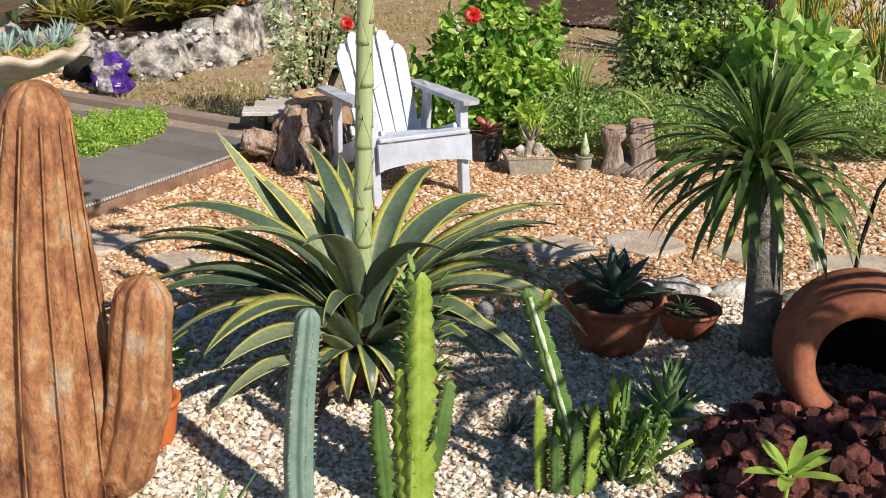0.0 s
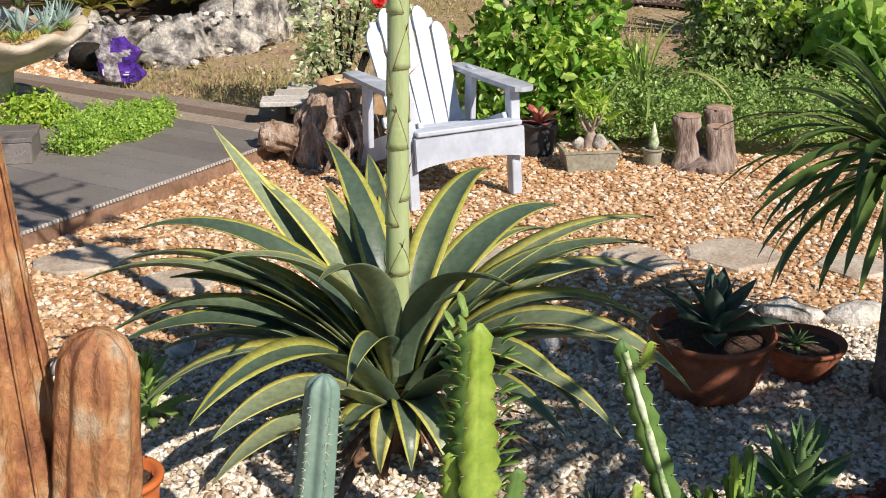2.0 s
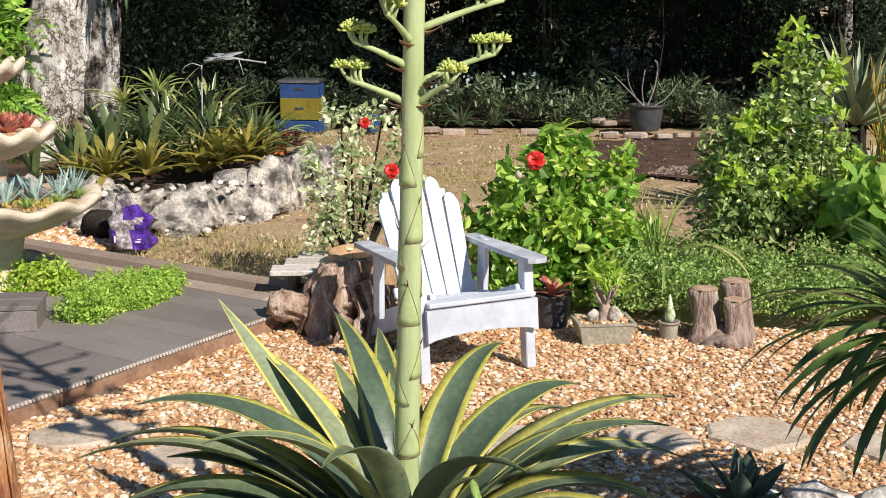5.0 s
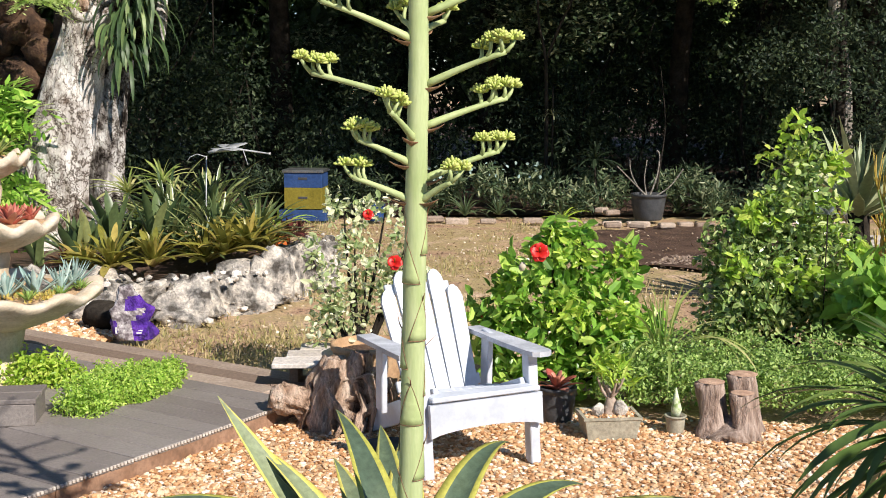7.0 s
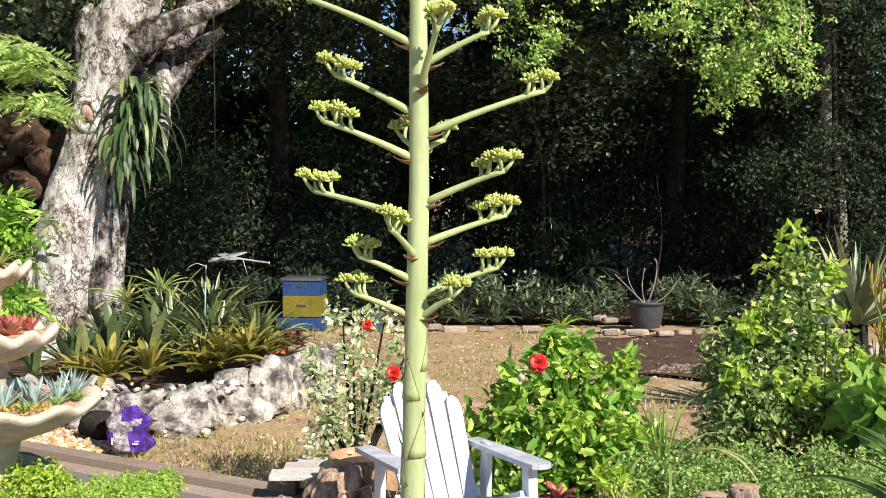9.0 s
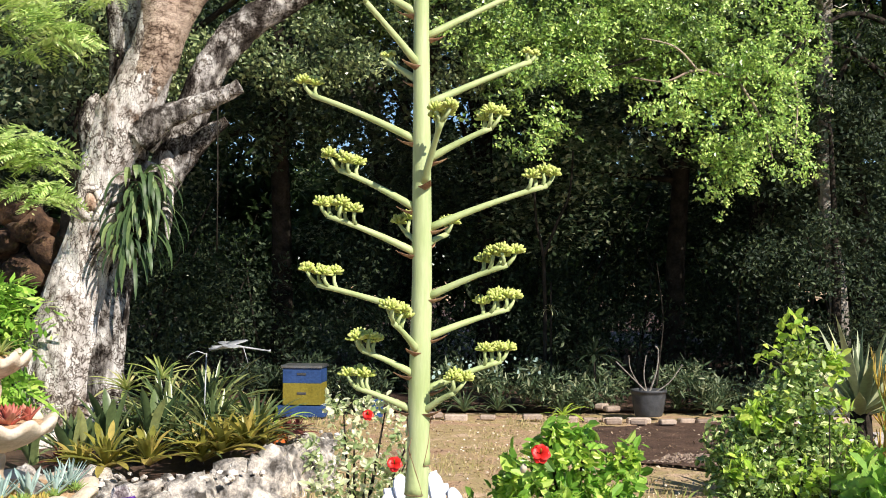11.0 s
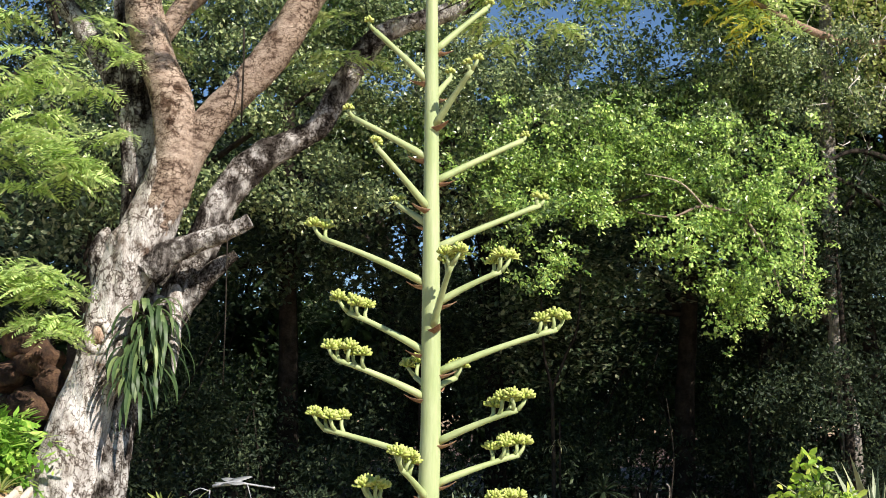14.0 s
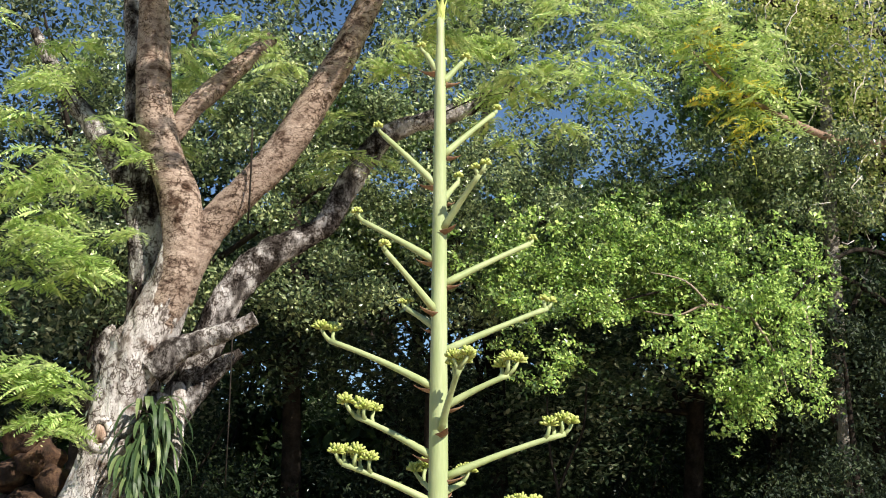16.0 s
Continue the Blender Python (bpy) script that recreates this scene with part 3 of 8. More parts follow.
def blade(shape, length, width, e0=60.0, bend=60.0, az=0.0, base=(0, 0, 0), start=0.02, n=10, prof="sword", chan=0.3, thick=0.0, margin=0.0, power=1.3, twist=0.0, mi=0, mi_edge=1, roll_tip=0.0):
    """A strap leaf that rises at e0 degrees and bends over by bend; chan hollows it, margin colours its edges."""
    a = radians(az)
    out, sd = Vector((math.cos(a), math.sin(a), 0)), Vector((-math.sin(a), math.cos(a), 0))
    p = Vector(base) + out * start
    cols = [-1.0, -1 + margin, 0.0, 1 - margin, 1.0] if margin else [-1.0, 0.0, 1.0]
    nc = len(cols)
    top, bot = [], []
    for i in range(n + 1):
        s = i / n
        el = radians(e0 - bend * s ** power)
        d = out * math.cos(el) + Vector((0, 0, 1)) * math.sin(el)
        if i:
            p = p + d * (length / n)
        nr = d.cross(sd) * -1
        if nr.dot(Vector((0, 0, 1)) * math.cos(el) - out * math.sin(el)) < 0:
            nr = -nr
        if prof == "sword":
            w = width * (0.62 + 0.38 * math.sin(math.pi * min(1, s * 1.25))) * (1 - max(0, (s - 0.45) / 0.55) ** 1.9)
        elif prof == "agave":
            w = width * (0.55 + 0.45 * min(1, s / 0.42) ** 0.8 if s < 0.42 else (1 - ((s - 0.42) / 0.58) ** 1.7))
        elif prof == "strap":
            w = width * (1 - max(0, (s - 0.7) / 0.3) ** 2)
        elif prof == "spoon":
            w = width * (0.25 + 0.75 * math.sin(math.pi * min(1.0, 0.12 + s * 0.78)) if s < 0.97 else 0.08)
        else:
            w = width * (1 - s) ** 0.8
        w = max(w, 0.0012)
        tw = radians(twist * s)
        sd2 = sd * math.cos(tw) + nr * math.sin(tw)
        nr2 = nr * math.cos(tw) - sd * math.sin(tw)
        c_ = chan * (1 - 0.6 * s)
        th = thick * (1 - 0.8 * s)
        for c in cols:
            h = abs(c) * w * 0.5 * c_
            top.append(p + sd2 * (c * w * 0.5) + nr2 * h)
            if thick:
                bot.append(p + sd2 * (c * w * 0.5) + nr2 * (h - th * (1.0 - 0.85 * abs(c) ** 1.5) - 0.0008))
    o = len(top)
    for i in range(n):
        for k in range(nc - 1):
            edge = margin and (k == 0 or k == nc - 2)
            q = (i * nc + k, i * nc + k + 1, (i + 1) * nc + k + 1, (i + 1) * nc + k)
            idx = mi_edge if edge else mi
            shape_faces.append(([q], idx))
            if thick:
                shape_faces.append(([tuple(o + j for j in q[::-1])], mi))
    vs = top + bot
    base_i = len(shape.v)
    shape.v.extend([tuple(v) for v in vs])
    for fs, idx in shape_faces:
        for q in fs:
            shape.f.append(tuple(base_i + j for j in q))
            shape.m.append(idx)
    shape_faces.clear()
    if thick:
        for i in range(n):
            for k, rev in ((0, False), (nc - 1, True)):
                q = (i * nc + k, (i + 1) * nc + k, o + (i + 1) * nc + k, o + i * nc + k)
                shape.f.append(tuple(base_i + j for j in (q[::-1] if rev else q)))
                shape.m.append(mi)
    return shape


shape_faces = []
SUNV = np.array(sun_dir)

# ---- ground
rng = np.random.default_rng(7)
rnd = random.Random(7)


def sheet(name, pts, z, mat_, label, kind="structure", category="ground", step=None):
    sh = Shape()
    sh.add([(x, y, z) for x, y in pts], [tuple(range(len(pts)))])
    ob = new(name, sh.mesh(name, mat_, False))
    return tagged(ob, label, category, "", kind)


g = Shape()
N = 60
xs = [math.copysign(abs(i / (N / 2) - 1) ** 2.4, i / (N / 2) - 1) * 900 for i in range(N + 1)]
ys = [8 + v for v in xs]
g.add([(x, y, 0.03 * noise.noise(Vector((x * 0.6, y * 0.6, 0))) - 0.03 if abs(x) < 30 and abs(y) < 40 else -0.03) for y in ys for x in xs],
      [(j * (N + 1) + i, j * (N + 1) + i + 1, (j + 1) * (N + 1) + i + 1, (j + 1) * (N + 1) + i) for j in range(N) for i in range(N)])
tagged(new("ground", g.mesh("ground", M["ground"])), "dry patchy lawn of thin grass and bare earth", "ground", "", "structure")


def pebble_area(poly, n, r0, r1, zbase, seed, mat_, kind="ico", flat=0.85):
    """Stones strewn over a polygon, in one mesh."""
    r = np.random.default_rng(seed)
    px, py = np.array([p[0] for p in poly]), np.array([p[1] for p in poly])
    X = r.uniform(px.min(), px.max(), n * 3)
    Y = r.uniform(py.min(), py.max(), n * 3)
    inside = np.zeros(len(X), bool)
    j = len(poly) - 1
    for i in range(len(poly)):
        c = ((py[i] > Y) != (py[j] > Y)) & (X < (px[j] - px[i]) * (Y - py[i]) / (py[j] - py[i] + 1e-12) + px[i])
        inside ^= c
        j = i
    X, Y = X[inside][:n], Y[inside][:n]
    n = len(X)
    bm = bmesh.new()
    if kind == "ico":
        bmesh.ops.create_icosphere(bm, subdivisions=1, radius=1)
    else:
        tips = [bm.verts.new(c) for c in ((1, 0, 0), (-1, 0.2, 0), (0, 1, 0.1), (0.1, -1, 0), (0.15, 0, 0.9), (0, 0.1, -0.9))]
        for a in ((0, 2), (2, 1), (1, 3), (3, 0)):
            bm.faces.new((tips[a[0]], tips[a[1]], tips[4]))
            bm.faces.new((tips[a[1]], tips[a[0]], tips[5]))
    bm.verts.index_update()
    base = np.array([p.co for p in bm.verts])
    fac = np.array([[p.index for p in q.verts] for q in bm.faces])
    bm.free()
    s = r.uniform(r0, r1, (n, 1)) * np.stack([r.uniform(0.75, 1.3, n), r.uniform(0.7, 1.0, n), r.uniform(flat * 0.58, flat, n)], 1)
    V = base[None] * s[:, None, :]
    V = V * (1 + r.normal(0, 0.18, V.shape))
    t = r.normal(0, 0.35, n)
    c, sn = np.cos(t)[:, None], np.sin(t)[:, None]
    V = np.stack([V[..., 0], V[..., 1] * c - V[..., 2] * sn, V[..., 1] * sn + V[..., 2] * c], 2)
    a = r.uniform(0, 6.28, n)
    c, sn = np.cos(a)[:, None], np.sin(a)[:, None]
    V = np.stack([V[..., 0] * c - V[..., 1] * sn, V[..., 0] * sn + V[..., 1] * c, V[..., 2]], 2)
    V += np.stack([X, Y, zbase + s[:, 2] * r.uniform(0.1, 0.9, n)], 1)[:, None, :]
    F = fac[None] + (np.arange(n) * len(base))[:, None, None]
    return np_mesh("stones", V.reshape(-1, 3), F.reshape(-1, 3), mat_, False)


BROWN = [(-2.6, 3.35), (-1.2, 3.42), (-0.3, 3.6), (0.6, 3.42), (1.4, 3.66), (2.4, 3.6), (4.6, 3.7), (4.6, 6.0), (2.6, 5.85), (1.6, 5.9), (0.9, 6.0), (0.2, 6.3), (-0.5, 6.5), (-1.0, 5.86), (-1.8, 4.5), (-2.35, 3.6)]
WHITE = [(-2.6, 1.0), (3.2, 1.0), (3.2, 3.62), (2.4, 3.6), (1.4, 3.66), (0.6, 3.42), (-0.3, 3.6), (-1.2, 3.42), (-2.6, 3.35)]
sheet("gravel_bed", BROWN, 0.004, M["sand"], "bed of sandy earth under the brown gravel")
sheet("white_gravel_bed", WHITE, 0.002, M["white_bed"], "bed of pale earth under the white gravel")
tagged(new("brown_gravel", pebble_area(BROWN, 40000, 0.008, 0.0178, 0.005, 11, M["pebble"], "ico", 0.6)), "loose tan and orange river pebbles covering the seating area", "gravel", "", "stuff")
tagged(new("white_gravel", pebble_area(WHITE, 66000, 0.008, 0.0165, 0.004, 12, M["chip"], "cube")), "loose white and cream marble chips in the cactus bed", "gravel", "", "stuff")

# dark soil bed and its stones at the far side of the lawn
sheet("soil_bed", [(1.5 + 0.09 * math.sin(7.3 * a) + 1.7 + 1.75 * math.cos(a), 12.7 + 1.85 * math.sin(a) + 0.12 * math.sin(11 * a)) for a in [2 * math.pi * q / 60 for q in range(60)]], 0.006, M["soil"], "bed of dark turned soil in the lawn")
tagged(new("gravel_heap", pebble_area([(2.05, 11.4), (2.8, 11.2), (3.0, 11.8), (2.4, 12.0)], 380, 0.01, 0.024, -0.004, 15, M["grey_stone"])), "small heap of pale gravel on the dark soil", "gravel", "", "stuff")
tagged(new("pebble_patch", pebble_area([(-3.6, 7.6), (-2.35, 7.75), (-2.2, 8.3), (-2.7, 8.8), (-3.8, 8.8)], 2600, 0.013, 0.03, 0.0, 16, M["pebble"])), "patch of tan pebbles spilled beside the deck", "gravel", "", "stuff")
tagged(new("lawn_stones", pebble_area([(-1.9, 7.8), (0.6, 7.0), (2.2, 9.5), (1.6, 14), (-1.0, 14), (-1.3, 9.4)], 330, 0.006, 0.016, -0.005, 17, M["chip"])), "scattered small pale stones on the lawn", "gravel", "", "stuff")
PL = np.stack([rng.uniform(-2.4, 3.0, 5200), rng.uniform(7.0, 15, 5200), np.full(5200, 0.004)], 1)
v, f = leaf_np(PL, 0.035, rng, 0.5, (0, 0, 1), 3.0, 0, 0.2, False)
tagged(new("leaf_litter", np_mesh("leaf_litter", v, f, L["litter"])), "dry fallen leaves strewn over the lawn", "litter", "", "stuff")
PG = np.stack([rng.uniform(-2.2, 3.2, 17000), rng.uniform(7.0, 15.3, 17000), np.full(17000, -0.025)], 1)
keep = np.array([noise.noise(Vector((p[0] * 1.3, p[1] * 0.9, 3.3))) > 0.02 for p in PG]) & ~((PG[:, 0] > 1.5) & (PG[:, 1] > 10.9))
PG = PG[keep]
PG = np.concatenate([PG, np.stack([rng.normal(-1.35, 0.42, 1300), rng.normal(7.75, 0.32, 1300), np.full(1300, -0.03)], 1), np.stack([rng.normal(0.2, 0.5, 1600), rng.normal(8.6, 0.6, 1600), np.full(1600, -0.025)], 1)])
PG = PG[(PG[:, 1] > 7.05) & (PG[:, 0] > -2.2)]
v, f = leaf_np(PG, 0.06, rng, 0.14, (0.3, -0.6, 0.2), 0.8, -3.0, 0.1, False)
tagged(new("grass_tufts", np_mesh("grass_tufts", v, f, L["grass"])), "thin tufts of short dry grass on the lawn", "grass", "", "stuff")

sheet("forest_floor", [(-60, 15.75), (60, 15.75), (90, 90), (-90, 90)], 0.012, M["soil"], "dark leaf-mould floor under the trees")

# flagstones
def flagstone(cx, cy, rx, ry, rot, seed):
    r = random.Random(seed)
    k = 11
    pts = []
    for i in range(k):
        a = 2 * math.pi * i / k + r.uniform(-0.15, 0.15)
        q = r.uniform(0.82, 1.12)
        pts.append((math.cos(a) * rx * q, math.sin(a) * ry * q))
    sh = Shape()
    sh.add([(x, y, -0.02) for x, y in pts] + [(x, y, 0.018 + r.uniform(-0.004, 0.004)) for x, y in pts] + [(x * 0.93, y * 0.93, 0.025) for x, y in pts] + [(0, 0, 0.026)],
           [(i, (i + 1) % k, k + (i + 1) % k, k + i) for i in range(k)] + [(k + i, k + (i + 1) % k, 2 * k + (i + 1) % k, 2 * k + i) for i in range(k)] + [(2 * k + i, 2 * k + (i + 1) % k, 3 * k) for i in range(k)])
    thing("flagstone", (cx, cy, 0.0), "flat irregular tan stepping stone set in gravel", "stone", "stepping stones", rot, data=sh.mesh("flagstone", M["flag"], False))


for i, (cx, cy, rx, ry, rot) in enumerate([(-1.42, 4.36, 0.21, 0.17, 20), (-0.98, 4.12, 0.16, 0.12, 0), (0.84, 4.3, 0.2, 0.17, 10), (1.28, 4.36, 0.2, 0.19, -8), (1.74, 4.22, 0.16, 0.15, 0), (2.25, 4.06, 0.25, 0.14, 5), (0.25, 4.3, 0.2, 0.16, 0)]):
    flagstone(cx, cy, rx, ry, rot, 40 + i)

# rough white stones between the two gravels
for i, (x, y, sx, sy, sz) in enumerate([(1.56, 3.7, 0.14, 0.07, 0.055), (1.32, 3.72, 0.12, 0.06, 0.05), (1.12, 3.66, 0.1, 0.06, 0.05), (1.84, 3.6, 0.13, 0.08, 0.06), (2.12, 3.58, 0.12, 0.07, 0.05), (0.82, 3.55, 0.08, 0.05, 0.045), (0.6, 3.46, 0.07, 0.05, 0.04), (0.42, 3.5, 0.06, 0.04, 0.035), (-0.62, 3.5, 0.1, 0.06, 0.05), (-0.36, 3.58, 0.08, 0.05, 0.04), (-0.85, 3.47, 0.07, 0.05, 0.04), (-1.2, 3.36, 0.09, 0.06, 0.05), (-1.45, 3.4, 0.08, 0.05, 0.05), (-1.62, 3.3, 0.07, 0.06, 0.04)]):
    sh = Shape().rock((0, 0, 0), (sx, sy, sz), rnd, 2, 0.35)
    thing("border_rock", (x, y, sz * 0.6), "rough white limestone lump edging the gravel bed", "rock", "white edging rocks", rnd.uniform(-20, 20), data=sh.mesh("border_rock", M["white_rock"]))

# ---- the deck: boards run square to its long free edge
EDGE0, EDIR = Vector((-1.66, 4.57, 0)), Vector((0.53, 0.848, 0)).normalized()
BDIR = Vector((-EDIR.y, EDIR.x, 0))
DECK_Z = 0.10
deck_turn = Matrix((( BDIR.x, EDIR.x, 0), (BDIR.y, EDIR.y, 0), (0, 0, 1)))
deck = tagged(new("deck"), "low dark grey composite deck with weathered brown boards at its far end", "deck", "", "structure")
bw, gap = 0.138, 0.006
LEN0, LEN1 = -2.2, 2.16
nb = int((LEN1 - LEN0) / (bw + gap))
sh_grey, sh_old = Shape().box(0, 0, 0, 4.2, bw, 0.026, bev=0.004), Shape().box(0, 0, 0, 4.2, bw, 0.026, bev=0.005)
me_grey, me_old = sh_grey.mesh("board", M["deck"], False), sh_old.mesh("old_board", M["old_wood"], False)
for i in range(nb):
    s = LEN0 + (i + 0.5) * (bw + gap)
    old = s > 1.66
    short = 0.0 if not old else rnd.uniform(0.0, 0.25)
    c = EDGE0 + EDIR * s + BDIR * (2.1 + short)
    ob = new("board", me_old if old else me_grey)
    ob.parent = deck
    ob.matrix_local = Matrix.Translation((c.x, c.y, DECK_Z - 0.013 + rnd.uniform(-0.0015, 0.0015))) @ deck_turn.to_4x4() @ Matrix.Rotation(rnd.uniform(-0.001, 0.001), 4, "Z")
    if old:
        tagged(ob, "weathered brown wooden board")
sh = Shape()
for a0, a1 in ((-2.2, -1.1), (-1.1, 0.1), (0.1, 1.25), (1.25, 2.1)):
    c = EDGE0 + EDIR * ((a0 + a1) / 2) + BDIR * 0.015
    sh.box(c.x, c.y, 0.032, 0.022, a1 - a0 - 0.006, 0.104, rot=deck_turn, bev=0.003)
part("fascia", sh, M["fascia"], deck, "reddish brown fascia board", False)
sh = Shape()
s = -2.19
while s < 2.1:
    c = EDGE0 + EDIR * s - BDIR * 0.003
    sh.box(c.x, c.y, DECK_Z - 0.008, 0.011, 0.013, 0.014, rot=deck_turn, bev=0.002)
    s += 0.0205
part("edge_trim", sh, M["pale_trim"], deck, "row of pale hollow board ends along the edge", False)

# pale pavers at the far right
patio = tagged(new("patio"), "pale square paver patio beyond the shrubs", "patio", "", "structure")
me = Shape().box(0, 0, 0, 0.39, 0.39, 0.05, bev=0.006).mesh("paver", M["paver"], False)
for i in range(9):
    for j in range(14):
        ob = new("paver", me)
        ob.parent = patio
        ob.matrix_local = pose(4.9 + i * 0.4 + 0.2 * (j % 2), 8.0 + j * 0.4, 0.01 + rnd.uniform(-0.003, 0.003), 0, 0, -4)

# ---- the white garden chair
def garden_chair():
    c = thing("adirondack_chair", (0.19, 5.14, 0.006), "white-painted wooden adirondack chair with worn grey armrests on gravel", "chair", rz=26)
    W = M["white_paint"]
    for sx in (-1, 1):
        part("front_leg", Shape().box(0.262 if sx > 0 else -0.288, 0.0, 0.262, 0.05, 0.06, 0.524, bev=0.004), W, c, smooth=False)
        # long sloping side rail that is also the back leg
        th = math.atan2(0.33, 0.86)
        part("side_rail", Shape().box(sx * 0.222, 0.43, 0.19, 0.026, 0.95, 0.11, rot=Matrix.Rotation(-th, 3, "X"), bev=0.004), W, c, smooth=False)
        part("rear_post", Shape().box(sx * 0.285, 0.475, 0.365, 0.03, 0.075, 0.36, rot=Matrix.Rotation(0.14, 3, "X"), bev=0.004), W, c, smooth=False)
        sh = Shape()
        k, top, bot = 9, [], []
        out = [(-0.058, -0.04), (-0.05, -0.075), (-0.022, -0.095), (0.022, -0.095), (0.05, -0.075), (0.058, -0.04), (0.058, 0.2), (0.045, 0.62), (-0.04, 0.62), (-0.06, 0.2)]
        # the left arm ends short of the front and stands a little outward
        pts = [(x * sx + sx * (0.285 if sx > 0 else 0.3), y if sx > 0 else max(y, 0.06 + 0.3 * abs(x))) for x, y in out]
        if sx < 0:
            pts = pts[::-1]
        n = len(pts)
        tz = lambda y: (0.545 if sx > 0 else 0.558) - 0.02 * y
        sh.add([(x, y, tz(y)) for x, y in pts] + [(x, y, tz(y) - 0.024) for x, y in pts], [tuple(range(n))] + [tuple(range(2 * n - 1, n - 1, -1))] + [(i, n + i, n + (i + 1) % n, (i + 1) % n) for i in range(n)])
        part("armrest", sh, M["grey_paint"], c, "worn grey armrest", False)
    # front apron with an arched lower edge
    sh, k = Shape(), 14
    lo = [0.2 + 0.032 * math.sin(math.pi * i / k) ** 0.6 for i in range(k + 1)]
    xs_ = [-0.285 + 0.57 * i / k for i in range(k + 1)]
    for y in (-0.066, -0.044):
        sh.v += [(x, y, z) for x, z in zip(xs_, lo)] + [(x, y, 0.352) for x in xs_]
    m = k + 1
    for i in range(k):
        for q in ((i, i + 1, m + i + 1, m + i), (2 * m + i + 1, 2 * m + i, 3 * m + i, 3 * m + i + 1), (i + 1, i, 2 * m + i, 2 * m + i + 1), (m + i, m + i + 1, 3 * m + i + 1, 3 * m + i)):
            sh.f.append(q)
            sh.m.append(0)
    for q in ((0, m, 3 * m, 2 * m), (k, 2 * m + k, 3 * m + k, m + k)):
        sh.f.append(q)
        sh.m.append(0)
    part("apron", sh, W, c, smooth=False)
    th = math.atan2(0.1, 0.42)
    for i in range(6):
        y, z = -0.035 + 0.078 * i, 0.374 - 0.0175 * i
        part("seat_slat", Shape().box(0, y, z, 0.55 if i == 0 else 0.47, 0.07, 0.024, rot=Matrix.Rotation(-th if i else 0.05, 3, "X"), bev=0.007), W, c, smooth=False)
    tops = (0.565, 0.645, 0.675, 0.645, 0.565)
    lean = radians(24)
    for i in range(5):
        h, w = tops[i], 0.072
        x0 = (i - 2) * 0.077 + 0.014
        fan = (i - 2) * 0.007
        out = [(-w / 2, 0), (w / 2, 0), (w / 2 + 0.003, h - 0.05), (w / 2 - 0.004, h - 0.026), (w / 2 - 0.018, h - 0.007), (0.0, h), (-w / 2 + 0.018, h - 0.007), (-w / 2 + 0.004, h - 0.026), (-w / 2 - 0.003, h - 0.05)]
        if i in (0, 1):
            out = [(x, y - (0.03 if i == 0 else 0.012) * (0.5 - x / w) if y > 0.3 else y) for x, y in out]
        if i in (3, 4):
            out = [(x, y - (0.03 if i == 4 else 0.012) * (0.5 + x / w) if y > 0.3 else y) for x, y in out]
        sh, n = Shape(), len(out)
        vs = []
        for d in (0, 0.02):
            for x, t in out:
                vs.append((x0 + x + fan * t * 4, 0.41 + math.sin(lean) * t + d * math.cos(lean), 0.25 + math.cos(lean) * t - d * math.sin(lean)))
        sh.add(vs, [tuple(range(n)), tuple(range(2 * n - 1, n - 1, -1))] + [(j, n + j, n + (j + 1) % n, (j + 1) % n) for j in range(n)])
        part("back_slat", sh, W, c, smooth=False)
    for z, t in ((0.3, 0.05), (0.53, 0.31), (0.74, 0.55)):
        part("back_rail", Shape().box(0.014, 0.44 + math.sin(lean) * t + 0.01, z, 0.45 if t < 0.1 else 0.39 if t < 0.4 else 0.35, 0.024, 0.055, rot=Matrix.Rotation(-lean, 3, "X")), W, c, smooth=False)
    # the old frame has racked a little to one side
    for ob in c.children:
        for v in ob.data.vertices:
            v.co.x -= 0.055 * v.co.z
    return c


garden_chair()

# ---- the flowering agave
AX, AY = -0.085, 2.84
agave = thing("agave_plant", (AX, AY, 0.0), "variegated yellow-edged agave rosette sending up a tall flower stalk", "plant")
# azimuth, rise, length, bend, height of the joint, share of yellow margin of each leaf
HEART = [(144, 45, 0.91, 3, 0.24, 0.2), (141, 61, 0.78, 42, 0.24, 0.28), (142, 63, 0.68, 40, 0.22, 0.14), (113, 74, 0.84, 66, 0.24, 0.22), (111, 44, 0.78, 35, 0.24, 0.3), (99, 55, 0.84, 46, 0.24, 0.24), (93, 61, 0.87, 70, 0.24, 0.12), (66, 70, 0.88, 84, 0.24, 0.3), (79, 43, 0.83, 46, 0.24, 0.16), (-107, 78, 0.79, 77, 0.25, 0.08), (-56, 81, 0.72, 80, 0.22, 0.07), (-157, 84, 0.76, 91, 0.21, 0.1), (-112, 86, 0.44, 140, 0.23, 0.1), (-40, 84, 0.4, 60, 0.24, 0.12)]
MIDDLE = [(168, 70, 0.94, 86, 0.2, 0.14), (169, 59, 0.95, 79, 0.19, 0.5), (177, 58, 1.0, 79, 0.18, 0.16), (175, 60, 0.75, 66, 0.17, 0.3), (43, 70, 0.84, 86, 0.2, 0.16), (58, 46, 0.78, 43, 0.2, 0.2), (17, 62, 0.93, 69, 0.19, 0.5), (5, 67, 0.86, 75, 0.18, 0.12), (20, 54, 0.91, 78, 0.17, 0.2), (41, 71, 0.78, 95, 0.2, 0.6), (-173, 54, 0.85, 80, 0.15, 0.12), (-179, 56, 0.92, 90, 0.16, 0.3), (118, 52, 0.8, 66, 0.19, 0.2), (30, 50, 0.85, 60, 0.18, 0.4)]
